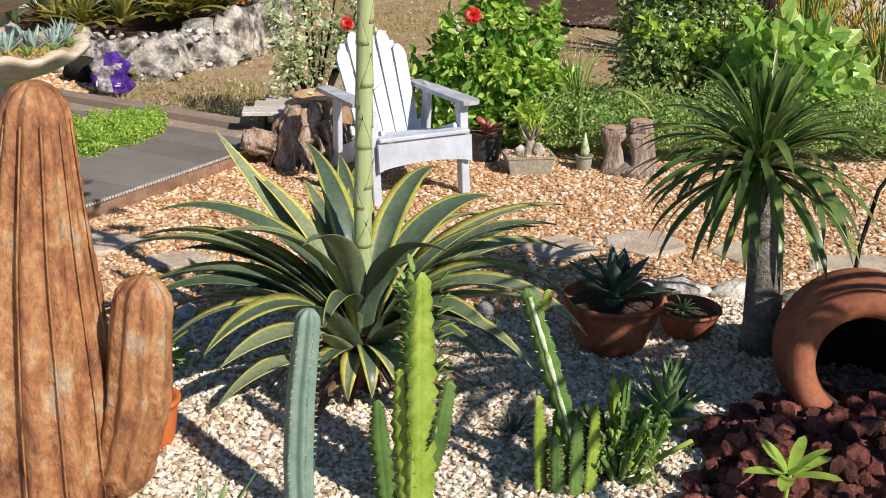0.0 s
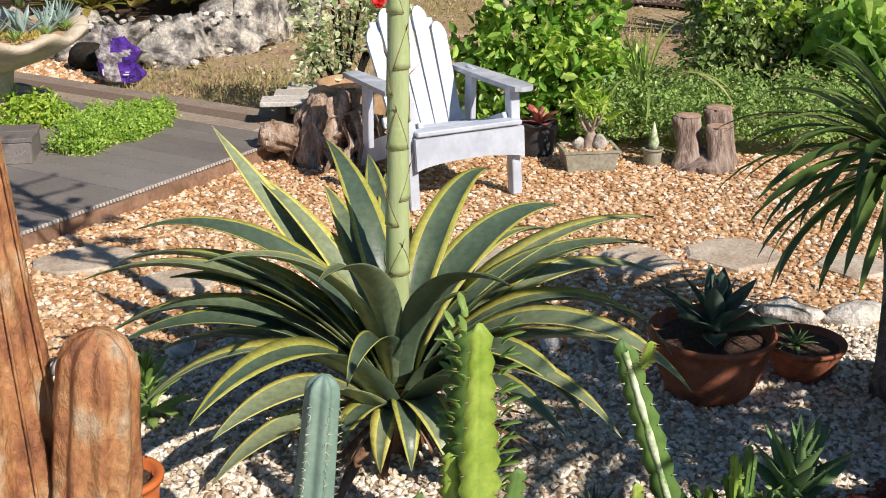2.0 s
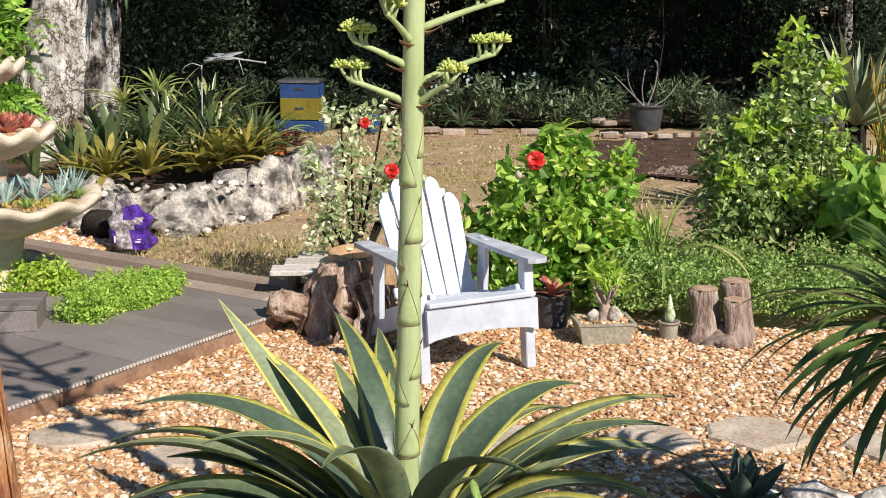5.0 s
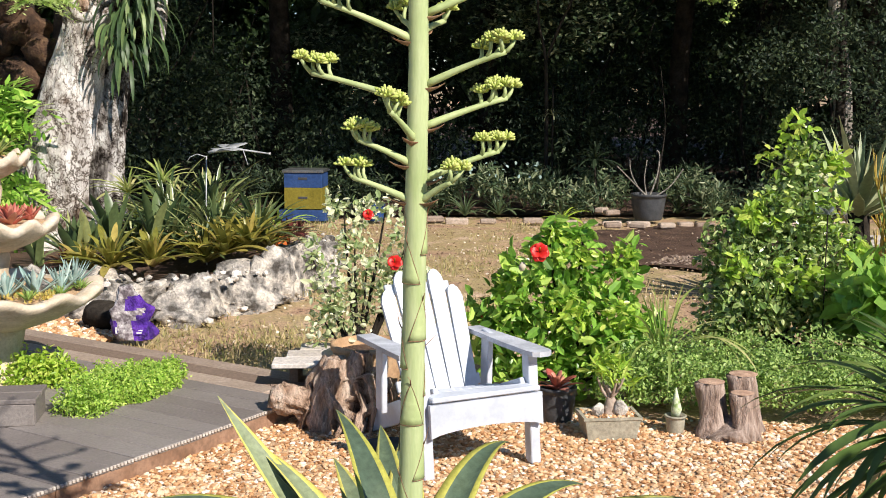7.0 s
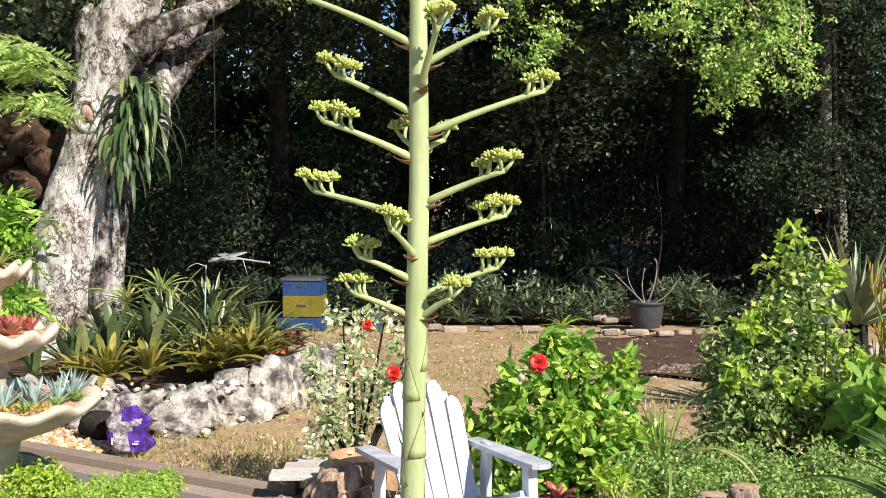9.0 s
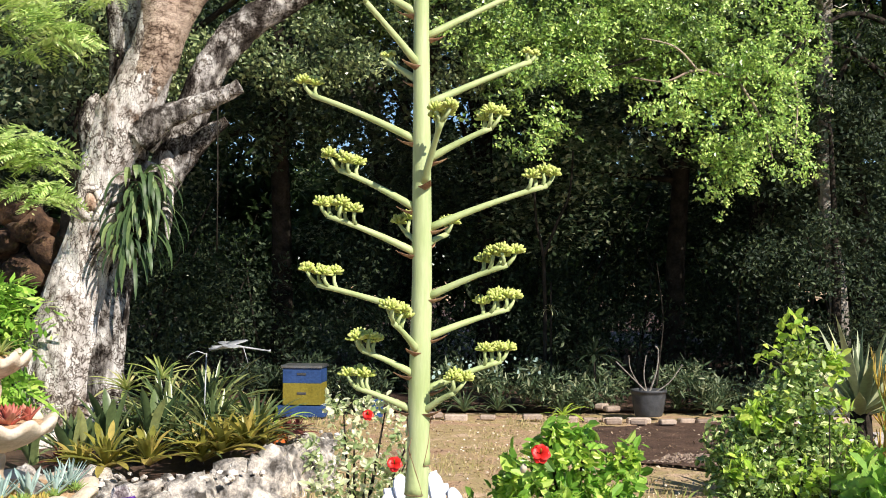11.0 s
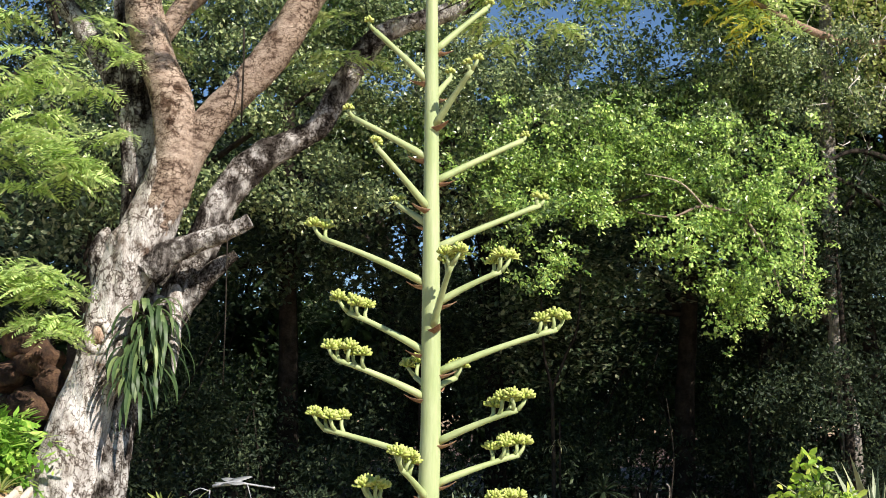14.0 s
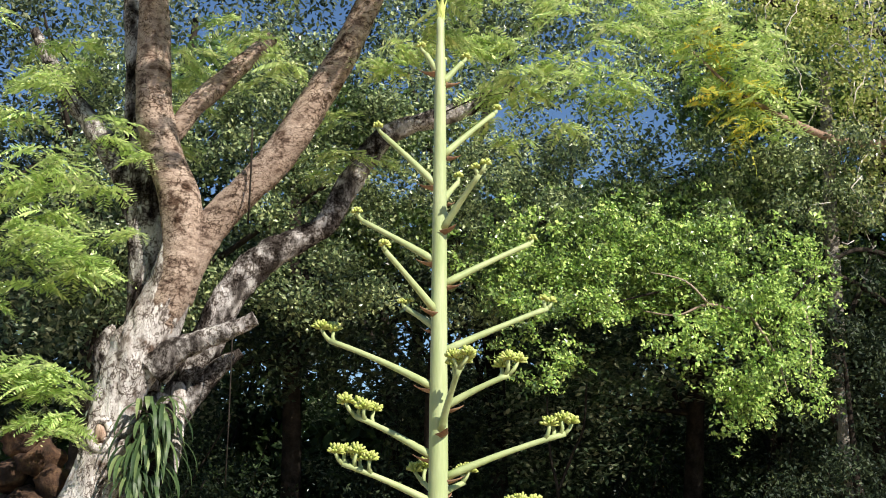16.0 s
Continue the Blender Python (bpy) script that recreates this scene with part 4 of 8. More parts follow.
OUTER = [(169, 45, 0.79, 78, 0.12, 0.18), (-155, 58, 0.82, 96, 0.13, 0.6), (-132, 63, 0.84, 97, 0.14, 0.45), (-130, 51, 0.74, 70, 0.1, 0.14), (-26, 63, 0.98, 106, 0.15, 0.2), (-1, 66, 0.94, 122, 0.16, 0.45), (-39, 72, 0.75, 122, 0.13, 0.16), (-41, 60, 0.84, 97, 0.1, 0.2), (-55, 55, 0.79, 77, 0.11, 0.14), (-16, 55, 0.73, 70, 0.13, 0.12), (-83, 46, 0.34, 130, 0.15, 0.3), (-102, 40, 0.3, 140, 0.14, 0.45), (-66, 50, 0.4, 125, 0.14, 0.15), (-122, 44, 0.38, 110, 0.13, 0.4), (45, 40, 0.8, 80, 0.13, 0.2), (100, 38, 0.8, 80, 0.13, 0.2), (140, 36, 0.8, 76, 0.13, 0.2), (-146, 30, 0.6, 70, 0.1, 0.15), (70, 46, 0.8, 60, 0.14, 0.2)]
for ring, (w, ch) in ((HEART, (0.088, 0.66)), (MIDDLE, (0.108, 0.55)), (OUTER, (0.106, 0.5))):
    for az, e0, ln_, bd, zb, mg in ring:
        wide = w * rnd.uniform(1.12, 1.34) * min(1.0, 0.45 + ln_ * 0.65)
        sh = blade(Shape(), ln_, wide, e0, bd, az, (0, 0, zb), 0.035, 20, "agave", ch, 0.014, min(0.66, 0.09 + 1.0 * mg), 1.3, rnd.uniform(-22, 22))
        part("leaf", sh, [M["agave_green"], M["agave_cream"]], agave)
for i in range(16):
    az = rnd.uniform(-175, -5) if i < 13 else rnd.uniform(0, 180)
    sh = blade(Shape(), rnd.uniform(0.3, 0.55), rnd.uniform(0.015, 0.035), rnd.uniform(-25, 30), rnd.uniform(30, 90), az, (0, 0, rnd.uniform(0.1, 0.16)), 0.04, 10, "agave", 0.9, 0.004, 0, 1.0, rnd.uniform(-60, 60))
    part("dead_leaf", sh, M["agave_dead"], agave, "dry brown hanging leaf")
sh = Shape().tube([(0, 0, -0.01), (0.0, 0, 0.06), (0.0, 0, 0.12), (0.0, 0.0, 0.19)], [0.07, 0.06, 0.06, 0.03], 12, wob=0.25)
part("stem_base", sh, M["agave_dead"], agave, "short brown trunk under the rosette")
# flower stalk
def stalk_at(z):
    return Vector((-0.012 + 0.038 * min(1, z / 1.8) - 0.006 * max(0, (z - 1.8)) / 1.3, 0.02, z))


def stalk_r(z):
    return 0.036 - 0.009 * min(1, z / 1.5) - 0.014 * max(0, (z - 1.5) / 1.6) ** 1.2


zz = [0.2 + 0.05 * i for i in range(58)] + [3.08, 3.12]
sh = Shape().tube([stalk_at(z) for z in zz], [stalk_r(z) * (1.0 if z < 3.05 else 0.8) for z in zz], 20, wob=0.03)
stalk = part("flower_stalk", sh, M["stalk"], agave, "tall smooth green flower stalk")
sh = Shape()
for i in range(5):
    blade(sh, 0.09, 0.022, 88, 12, i * 72, stalk_at(3.09), 0.004, 6, "sword", 0.6, 0.004)
part("tip_bud", sh, M["bud"], stalk, "pointed pale bud at the top")
# clasping bracts up the lower stalk, each with a brown base line, brown edges and a dry hair at its tip
rb = random.Random(31)
i, z = 0, 0.4
while z < 1.46:
    az, hb = radians(i * 137.5 + 20), rb.uniform(0.08, 0.11)
    on = lambda da, s_, off: stalk_at(z + hb * s_) + Vector((math.cos(az + da), math.sin(az + da), 0)) * (stalk_r(z + hb * s_) + off)
    half = lambda s_: 1.2 * (1 - s_) ** 0.85
    sh, vs = Shape(), []
    for j in range(8):
        s_ = max(j - 1, 0) / 6
        for k in range(9):
            vs.append(on(half(s_) * (k / 4 - 1), s_, -0.002 if j == 0 else 0.0032 - 0.0024 * s_ - (0.0022 if k in (0, 8) else 0)))
    sh.add(vs, [(j * 9 + k, j * 9 + k + 1, j * 9 + k + 10, j * 9 + k + 9) for j in range(7) for k in range(8)])
    br = part("bract", sh, M["branch_green"], stalk, "clasping green bract")
    ln_ = Shape().tube([on(half(0) * (k / 6 - 1), 0, 0.0028) for k in range(13)], 0.0011, 5)
    for sg in (-1, 1):
        ln_.tube([on(sg * half(k / 7), k / 7, 0.001) for k in range(8)], 0.0008, 4)
    part("bract_edge", ln_, M["bract"], br, "dry brown edge")
    d = Vector((math.cos(az), math.sin(az), 0))
    p = on(0, 1, 0.001)
    hair = [p, p + d * 0.006 + Vector((0, 0, 0.014)), p + d * rb.uniform(0.008, 0.03) + Vector((rb.gauss(0, 0.008), 0, rb.uniform(0.02, 0.045)))]
    part("bract_tip", Shape().tube(hair, [0.0022, 0.0014, 0.0005], 5), M["bract"], br, "dry brown bract tip")
    z += 0.072
    i += 1
# height of the joint, azimuth, reach, rise, number of bud heads
BRANCHES = [(2.94, 15, 0.05, 0.06, 1), (2.97, 170, 0.03, 0.05, 1), (2.74, 20, 0.14, 0.13, 1), (2.66, 170, 0.14, 0.14, 1), (2.54, -45, 0.13, 0.12, 2), (2.62, 50, 0.06, 0.06, 1), (2.46, 170, 0.19, 0.11, 1), (2.4, 15, 0.23, 0.12, 1), (2.33, -140, 0.16, 0.13, 2), (2.29, 140, 0.1, 0.06, 2),
            (2.23, 12, 0.27, 0.12, 2), (2.14, 170, 0.27, 0.12, 2), (2.09, -5, 0.16, 0.08, 3), (2.03, -70, 0.13, 0.14, 4), (1.97, 168, 0.2, 0.1, 4), (1.92, 5, 0.3, 0.11, 4), (1.88, 60, 0.11, 0.03, 2), (1.88, 115, 0.08, 0.03, 2), (1.86, -172, 0.22, 0.09, 5), (1.75, -12, 0.2, 0.08, 5), (1.71, 172, 0.25, 0.07, 4)]
BRANCHES += [(1.65, 12, 0.21, 0.07, 5), (1.62, -120, 0.11, 0.07, 5), (1.56, -165, 0.13, 0.06, 4), (1.52, 8, 0.19, 0.07, 4), (1.47, 178, 0.14, 0.055, 4), (1.47, -35, 0.09, 0.05, 3)]
for z, az, reach, rise, heads in BRANCHES:
    d = Vector((math.cos(radians(az)), math.sin(radians(az)), 0))
    p0 = stalk_at(z) + d * stalk_r(z) * 0.6
    part("bract", blade(Shape(), 0.048, 0.034, 14, -22, az, stalk_at(z - 0.014), stalk_r(z) * 0.92, 6, "tip", 0.5, 0.002), M["bract"], stalk, "small dry brown bract under a branch")
    flat = 1.22 if z < 2.2 else 1.08
    pts = [p0 + d * reach * k / 8 + Vector((0, 0, rise * (flat * k / 8 - (flat - 1) * (k / 8) ** 2))) for k in range(9)]
    br = part("flower_branch", Shape().tube(pts, [0.0105 - 0.0035 * min(1, k / 5) for k in range(9)], 8), M["branch_green"], stalk)
    young = z > 2.2
    rr = random.Random(int(z * 1000) + int(az))
    for h in range(heads):
        s_ = 1.0 - (0.0 if h == 0 else 0.05 + 0.09 * (h - 1)) * min(1.0, 0.22 / reach)
        k_ = min(7, int(s_ * 8))
        end = pts[k_].lerp(pts[k_ + 1], s_ * 8 - k_)
        sd = Vector((-d.y, d.x, 0)) * ((-1) ** h * rr.uniform(0.15, 0.8))
        tip = end + (d * (0.8 if h == 0 else rr.uniform(-0.1, 0.5)) + sd + Vector((0, 0, 1.2))).normalized() * ((0.016 if young else 0.03) + 0.014 * rr.random())
        sh = Shape().tube([end, (end + tip) / 2 + d * 0.003, tip], [0.006, 0.0048, 0.005], 6)
        cl = Shape()
        for b in range(22 if young else 30):
            a_, e_ = b * 2.4, math.acos(1 - 0.86 * (b + 0.5) / (22 if young else 30))
            dd = Vector((math.cos(a_) * math.sin(e_), math.sin(a_) * math.sin(e_), math.cos(e_)))
            dd = (dd + Vector((rr.gauss(0, 0.1), rr.gauss(0, 0.1), rr.gauss(0, 0.1)))).normalized()
            ln2 = (0.013 if young else 0.0235) * rr.uniform(0.82, 1.12)
            a0 = tip + dd * 0.002
            cl.tube([a0, a0 + dd * ln2 * 0.45, a0 + dd * ln2 * 0.8, a0 + dd * ln2], [0.0016, 0.0026, 0.0038, 0.0022], 5)
        part("bud_head", cl, M["bud"], br, "cluster of yellow-green buds")
        part("bud_stem", sh, M["branch_green"], br)

# ---- the big pale-barked tree
TX, TY = -3.6, 11.5


def path_tube(sh, keys, sides=14, wob=0.07, n=6, mi=0):
    """A limb through keys (x, y, z, radius), rounded between them."""
    P, R = [], []
    K = [np.array(k, float) for k in keys]
    for i in range(len(K) - 1):
        a, b = K[i], K[i + 1]
        pa, pb = K[max(i - 1, 0)], K[min(i + 2, len(K) - 1)]
        for j in range(n):
            t = j / n
            q = 0.5 * (2 * a + (b - pa) * t + (2 * pa - 5 * a + 4 * b - pb) * t * t + (3 * a - pa - 3 * b + pb) * t ** 3)
            P.append(q[:3])
            R.append(max(q[3], 0.004))
    P.append(K[-1][:3])
    R.append(K[-1][3])
    return sh.tube(P, R, sides, wob=wob, mi=mi)


def gnarled(sh, keys, sides=40, n=12, ridge=0.06, lump=0.08, seed=0.0):
    """A trunk or limb with lumps and lengthwise bark ridges, through keys (x, y, z, radius)."""
    K = [np.array(k, float) for k in keys]
    o, side = [], None
    C = []
    for i in range(len(K) - 1):
        a, b = K[i], K[i + 1]
        pa, pb = K[max(i - 1, 0)], K[min(i + 2, len(K) - 1)]
        for j in range(n + (i == len(K) - 2)):
            t = j / n
            C.append(0.5 * (2 * a + (b - pa) * t + (2 * pa - 5 * a + 4 * b - pb) * t * t + (3 * a - pa - 3 * b + pb) * t ** 3))
    for i, q in enumerate(C):
        p = Vector(q[:3])
        d = Vector(C[min(i + 1, len(C) - 1)][:3] - C[max(i - 1, 0)][:3]).normalized()
        if side is None:
            side = d.cross(Vector((0.13, 0.97, 0.21))).normalized()
        side = (side - d * side.dot(d)).normalized()
        up = d.cross(side)
        for k in range(sides):
            a = 2 * math.pi * k / sides
            e = side * math.cos(a) + up * math.sin(a)
            w = p + e * q[3]
            lm = noise.noise(Vector((w.x * 2.2, w.y * 2.2, w.z * 1.3 + seed))) + 0.5 * noise.noise(Vector((w.x * 5, w.y * 5, w.z * 3 + seed)))
            rg = abs(noise.noise(Vector((w.x * 8, w.y * 8, w.z * 1.2 + seed + 0.5 * lm))))
            rg2 = abs(noise.noise(Vector((w.x * 19, w.y * 19, w.z * 3.0 + seed))))
            r_ = max(q[3], 0.004) * (1 + lump * lm * 1.6 + ridge * (min(rg * 3.2, 1) - 0.7) + ridge * 0.5 * (min(rg2 * 3, 1) - 0.6))
            o.append(p + e * r_)
    m = len(C)
    fs = [(i * sides + k, i * sides + (k + 1) % sides, (i + 1) * sides + (k + 1) % sides, (i + 1) * sides + k) for i in range(m - 1) for k in range(sides)]
    fs += [tuple(range(sides))[::-1], tuple((m - 1) * sides + k for k in range(sides))]
    return sh.add(o, fs)


def hewn(sh, keys, faces, seed=0.0, turn=0.0, sides=44, n=10):
    """A split, weathered piece of root with flat faces, ragged grooves and blunt broken ends."""
    C = []
    for (a, b) in zip(keys, keys[1:]):
        a, b = np.array(a, float), np.array(b, float)
        C += [a + (b - a) * j / n for j in range(n)]
    C.append(np.array(keys[-1], float))
    d = (Vector(keys[-1][:3]) - Vector(keys[0][:3])).normalized()
    side = d.cross(Vector((0.13, 0.97, 0.21))).normalized()
    up = d.cross(side)
    o = []
    for i, q in enumerate(C):
        for k in range(sides):
            a = 2 * math.pi * k / sides
            w = (a + turn) % (2 * math.pi / faces) - math.pi / faces
            e = side * math.cos(a) + up * math.sin(a)
            f = 0.82 * math.cos(math.pi / faces) / math.cos(w) + 0.18
            g = abs(noise.noise(Vector((math.cos(a) * 2.6, math.sin(a) * 2.6, i * 0.09 + seed))))
            g2 = noise.noise(Vector((math.cos(a) * 7, math.sin(a) * 7, i * 0.25 + seed * 2)))
            rad = q[3] * (f * 1.1 + 0.28 * (min(g * 2.6, 1) - 0.75) + 0.1 * g2)
            end = noise.noise(Vector((math.cos(a) * 2, math.sin(a) * 2, seed + 4))) * q[3] * 0.5 * (i / (len(C) - 1)) ** 4
            o.append(Vector(q[:3]) + e * rad + d * end)
    m = len(C)
    fs = [(i * sides + k, i * sides + (k + 1) % sides, (i + 1) * sides + (k + 1) % sides, (i + 1) * sides + k) for i in range(m - 1) for k in range(sides)]
    fs += [tuple(range(sides))[::-1], tuple((m - 1) * sides + k for k in range(sides))]
    return sh.add(o, fs)


tree = thing("big_tree", (0, 0, 0), "old pale-barked spreading tree with several thick limbs and feathery leaves", "tree")
sh = Shape()
gnarled(sh, [(-3.84, 11.5, -0.1, 0.56), (-3.8, 11.5, 0.5, 0.43), (-3.72, 11.5, 1.2, 0.375), (-3.58, 11.5, 1.85, 0.27), (-3.43, 11.5, 2.35, 0.25), (-3.34, 11.5, 2.9, 0.255), (-3.2, 11.5, 3.3, 0.29), (-3.03, 11.46, 3.65, 0.25), (-2.82, 11.43, 4.15, 0.222), (-2.77, 11.42, 4.5, 0.205), (-2.82, 11.42, 4.85, 0.17)], 96, 16, 0.075, 0.1)
for a, ln_ in ((200, 0.8), (250, 0.9), (300, 0.8), (340, 0.7)):
    d = Vector((math.cos(radians(a)), math.sin(radians(a)), 0))
    c = Vector((-3.6, 11.5, 0))
    gnarled(sh, [(*(c + d * 0.3)[:2], 0.5, 0.18), (*(c + d * 0.55)[:2], 0.16, 0.14), (*(c + d * ln_)[:2], -0.05, 0.08)], 24, 8, 0.1, 0.15)
part("trunk", sh, M["bark"], tree)
path_limbs = [
    ("second_trunk", "grey_bark", [(-3.2, 11.36, -0.1, 0.36), (-3.27, 11.38, 0.5, 0.22), (-3.32, 11.44, 1.0, 0.18), (-3.27, 11.6, 1.6, 0.155), (-3.15, 11.75, 2.3, 0.14), (-2.95, 11.85, 2.95, 0.15)]),
    ("limb", "tan_bark", [(-3.02, 11.42, 3.55, 0.2), (-2.76, 11.42, 4.3, 0.215), (-2.84, 11.42, 4.9, 0.2), (-3.1, 11.4, 5.7, 0.185), (-3.2, 11.4, 6.6, 0.175), (-3.25, 11.3, 7.6, 0.15)]),
    ("limb", "tan_bark", [(-2.84, 11.5, 3.9, 0.18), (-2.52, 11.47, 4.6, 0.17), (-1.86, 11.42, 5.36, 0.17), (-1.28, 11.35, 6.3, 0.15), (-0.9, 11.2, 7.05, 0.13), (-0.5, 11.1, 7.9, 0.12)]),
    ("limb", "grey_bark", [(-2.95, 11.95, 2.7, 0.18), (-2.68, 11.95, 3.3, 0.18), (-2.36, 11.95, 4.05, 0.165), (-1.98, 11.95, 4.45, 0.15), (-1.42, 11.95, 4.78, 0.125), (-1.16, 12.0, 5.25, 0.13), (-0.75, 12.0, 5.8, 0.12), (0.0, 12.0, 6.08, 0.1), (0.6, 12.1, 6.4, 0.09)]),
    ("limb", "grey_bark", [(-3.22, 11.75, 3.0, 0.22), (-3.18, 11.8, 3.8, 0.235), (-3.22, 11.8, 4.8, 0.22), (-3.4, 11.8, 6.0, 0.16), (-3.6, 11.9, 7.4, 0.1)]),
    ("broken_limb", "grey_bark", [(-3.25, 11.85, 4.6, 0.14), (-3.52, 11.85, 5.25, 0.15), (-3.85, 11.9, 5.75, 0.13), (-4.3, 12, 6.3, 0.1), (-4.7, 12, 7.0, 0.05)]),
    ("broken_limb", "grey_bark", [(-3.0, 11.45, 3.2, 0.19), (-2.76, 11.4, 3.36, 0.13), (-2.4, 11.38, 3.5, 0.1), (-2.14, 11.36, 3.6, 0.085), (-1.99, 11.35, 3.68, 0.08)]),
    ("broken_limb", "grey_bark", [(-3.4, 11.5, 2.95, 0.15), (-3.47, 11.48, 3.3, 0.13), (-3.46, 11.46, 3.5, 0.09), (-3.43, 11.46, 3.62, 0.02)]),
    ("dead_slab", "bark", [(-2.82, 11.9, 3.12, 0.09), (-2.79, 11.72, 2.9, 0.08), (-2.73, 11.5, 2.6, 0.062), (-2.69, 11.35, 2.36, 0.042), (-2.67, 11.28, 2.16, 0.01)]),
    ("broken_limb", "grey_bark", [(-2.86, 11.85, 2.65, 0.1), (-2.62, 11.82, 3.02, 0.12), (-2.44, 11.8, 3.22, 0.1), (-2.26, 11.8, 3.36, 0.06), (-2.2, 11.8, 3.4, 0.05)]),
    ("limb", "tan_bark", [(-3.05, 11.5, 5.45, 0.09), (-2.78, 11.5, 5.9, 0.12), (-2.5, 11.6, 6.25, 0.11), (-2.0, 11.7, 6.8, 0.08)]),
]
for i, (nm, mt, keys) in enumerate(path_limbs):
    part(nm, gnarled(Shape(), keys, 44, 12, 0.07 if mt == "tan_bark" else 0.13, 0.1, i * 7.3), M[mt], tree)
# the old branch scar
sh = Shape()
for k, (r0, r1) in enumerate(((0.13, 0.045), (0.07, 0.03))):
    ring = [Vector((-3.42 + math.cos(a) * r0 * 0.8, 11.29 - 0.02 * (1 - k), 2.52 + math.sin(a) * r0 * 1.1)) for a in [2 * math.pi * j / 16 for j in range(17)]]
    sh.tube(ring, r1, 8, cap=False)
part("branch_scar", sh, M["bark"], tree, "round callused scar of an old branch")
part("scar_heart", Shape().rock((-3.42, 11.26, 2.52), (0.07, 0.05, 0.1), rnd, 2), M["driftwood"], tree, "dark rotted heart of the scar")

# feathery crown
fr = np.random.default_rng(21)
CROWN = [(-4.02, 10.7, 4.95, 0.4, 0.35, 0.26), (-4.5, 10.9, 5.0, 0.5, 0.4, 0.4), (-3.67, 10.7, 4.55, 0.32, 0.25, 0.24), (-4.0, 10.7, 4.2, 0.38, 0.3, 0.26), (-4.5, 10.8, 4.1, 0.4, 0.3, 0.3), (-3.57, 10.7, 4.1, 0.2, 0.2, 0.15), (-3.90, 10.7, 2.95, 0.26, 0.22, 0.2), (-4.05, 10.7, 3.05, 0.22, 0.2, 0.15), (-3.77, 10.7, 2.62, 0.14, 0.15, 0.1), (-4.5, 10.8, 3.0, 0.3, 0.3, 0.3), (-3.9, 10.9, 5.6, 0.5, 0.5, 0.35), (-4.6, 11.2, 6.4, 1.0, 0.8, 0.6), (-2.6, 12.4, 6.6, 0.9, 0.7, 0.7), (-1.9, 11.2, 7.2, 0.9, 0.8, 0.6), (-0.9, 11.0, 6.3, 0.6, 0.5, 0.4), (0.2, 11.2, 7.0, 0.9, 0.8, 0.5), (1.0, 11.5, 6.4, 0.7, 0.6, 0.5), (0.5, 11.5, 5.9, 0.5, 0.5, 0.25), (-3.3, 11.0, 8.0, 1.8, 1.0, 0.5), (1.6, 11.8, 7.6, 1.2, 0.9, 0.5), (-1.2, 12.0, 5.6, 0.4, 0.4, 0.35)]
# Unseen clumps higher up on the sun's side, added to dapple the limbs.
CROWN += [(-1.4, 9.6, 7.9, 1.0, 0.8, 0.3), (0.2, 9.2, 8.2, 1.0, 0.8, 0.3), (-2.6, 10.2, 8.4, 0.9, 0.8, 0.3), (1.4, 9.4, 8.0, 0.8, 0.8, 0.3)]
P, D = [], []
for x, y, z, a, b_, c in CROWN:
    for _ in range(int(5 + 12 * a * c)):
        # one spray: fronds that fan out from a twig's end
        p = np.array([x + fr.normal() * a * 0.6, y + fr.normal() * b_ * 0.6, z + fr.normal() * c * 0.6])
        az = fr.uniform(0, 6.28)
        for k in range(9):
            w_ = az + (k - 4) * 0.33 + fr.normal() * 0.1
            d_ = np.array([math.cos(w_), math.sin(w_), fr.normal() * 0.16 - 0.05])
            P.append(p + d_ * fr.uniform(0, 0.09) + np.array([math.cos(az), math.sin(az), 0]) * fr.uniform(-0.16, 0.1))
            D.append(d_)
P, D = np.array(P), unit(np.array(D))
v, f = frond_np(P, D, fr, 0.31, 12, 0.07, 0.38, 0.45)
part("crown", np_mesh("crown", v, f, L["feather"]), None, tree, "feathery bright green leaves")
for i in range(14):
    sh = Shape()
    j = fr.integers(len(P))
    p = Vector(P[j])
    q = Vector((-3.2 + 0.5 * (p.x + 3.2), 11.5, p.z - 0.5))
    a = p + (q - p) * 0.45
    sh.tube([a, (a + p) / 2 + Vector((0, 0, 0.06)), p], [0.008, 0.005, 0.002], 5)
    part("twig", sh, M["dark_bark"], tree)

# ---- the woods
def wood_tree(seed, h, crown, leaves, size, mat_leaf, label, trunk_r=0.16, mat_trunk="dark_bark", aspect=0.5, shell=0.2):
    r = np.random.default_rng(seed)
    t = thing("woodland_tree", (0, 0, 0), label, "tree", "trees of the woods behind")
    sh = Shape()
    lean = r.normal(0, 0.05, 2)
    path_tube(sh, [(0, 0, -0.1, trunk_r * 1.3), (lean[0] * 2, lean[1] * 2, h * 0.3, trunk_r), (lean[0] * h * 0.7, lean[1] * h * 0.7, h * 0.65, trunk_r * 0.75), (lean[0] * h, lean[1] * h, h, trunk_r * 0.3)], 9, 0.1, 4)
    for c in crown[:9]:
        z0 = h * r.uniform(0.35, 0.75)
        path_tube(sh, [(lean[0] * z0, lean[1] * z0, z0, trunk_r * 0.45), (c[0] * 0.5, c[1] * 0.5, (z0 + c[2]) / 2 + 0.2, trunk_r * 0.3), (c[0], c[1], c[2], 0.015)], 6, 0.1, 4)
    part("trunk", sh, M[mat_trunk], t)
    P = clumps_np(r, crown, leaves, shell)
    v, f = leaf_np(P, size, r, aspect, (0, 0, 1), 0.9, 0.3, 0.25, False)
    part("crown", np_mesh("crown", v, f, L[mat_leaf]), None, t)
    return t


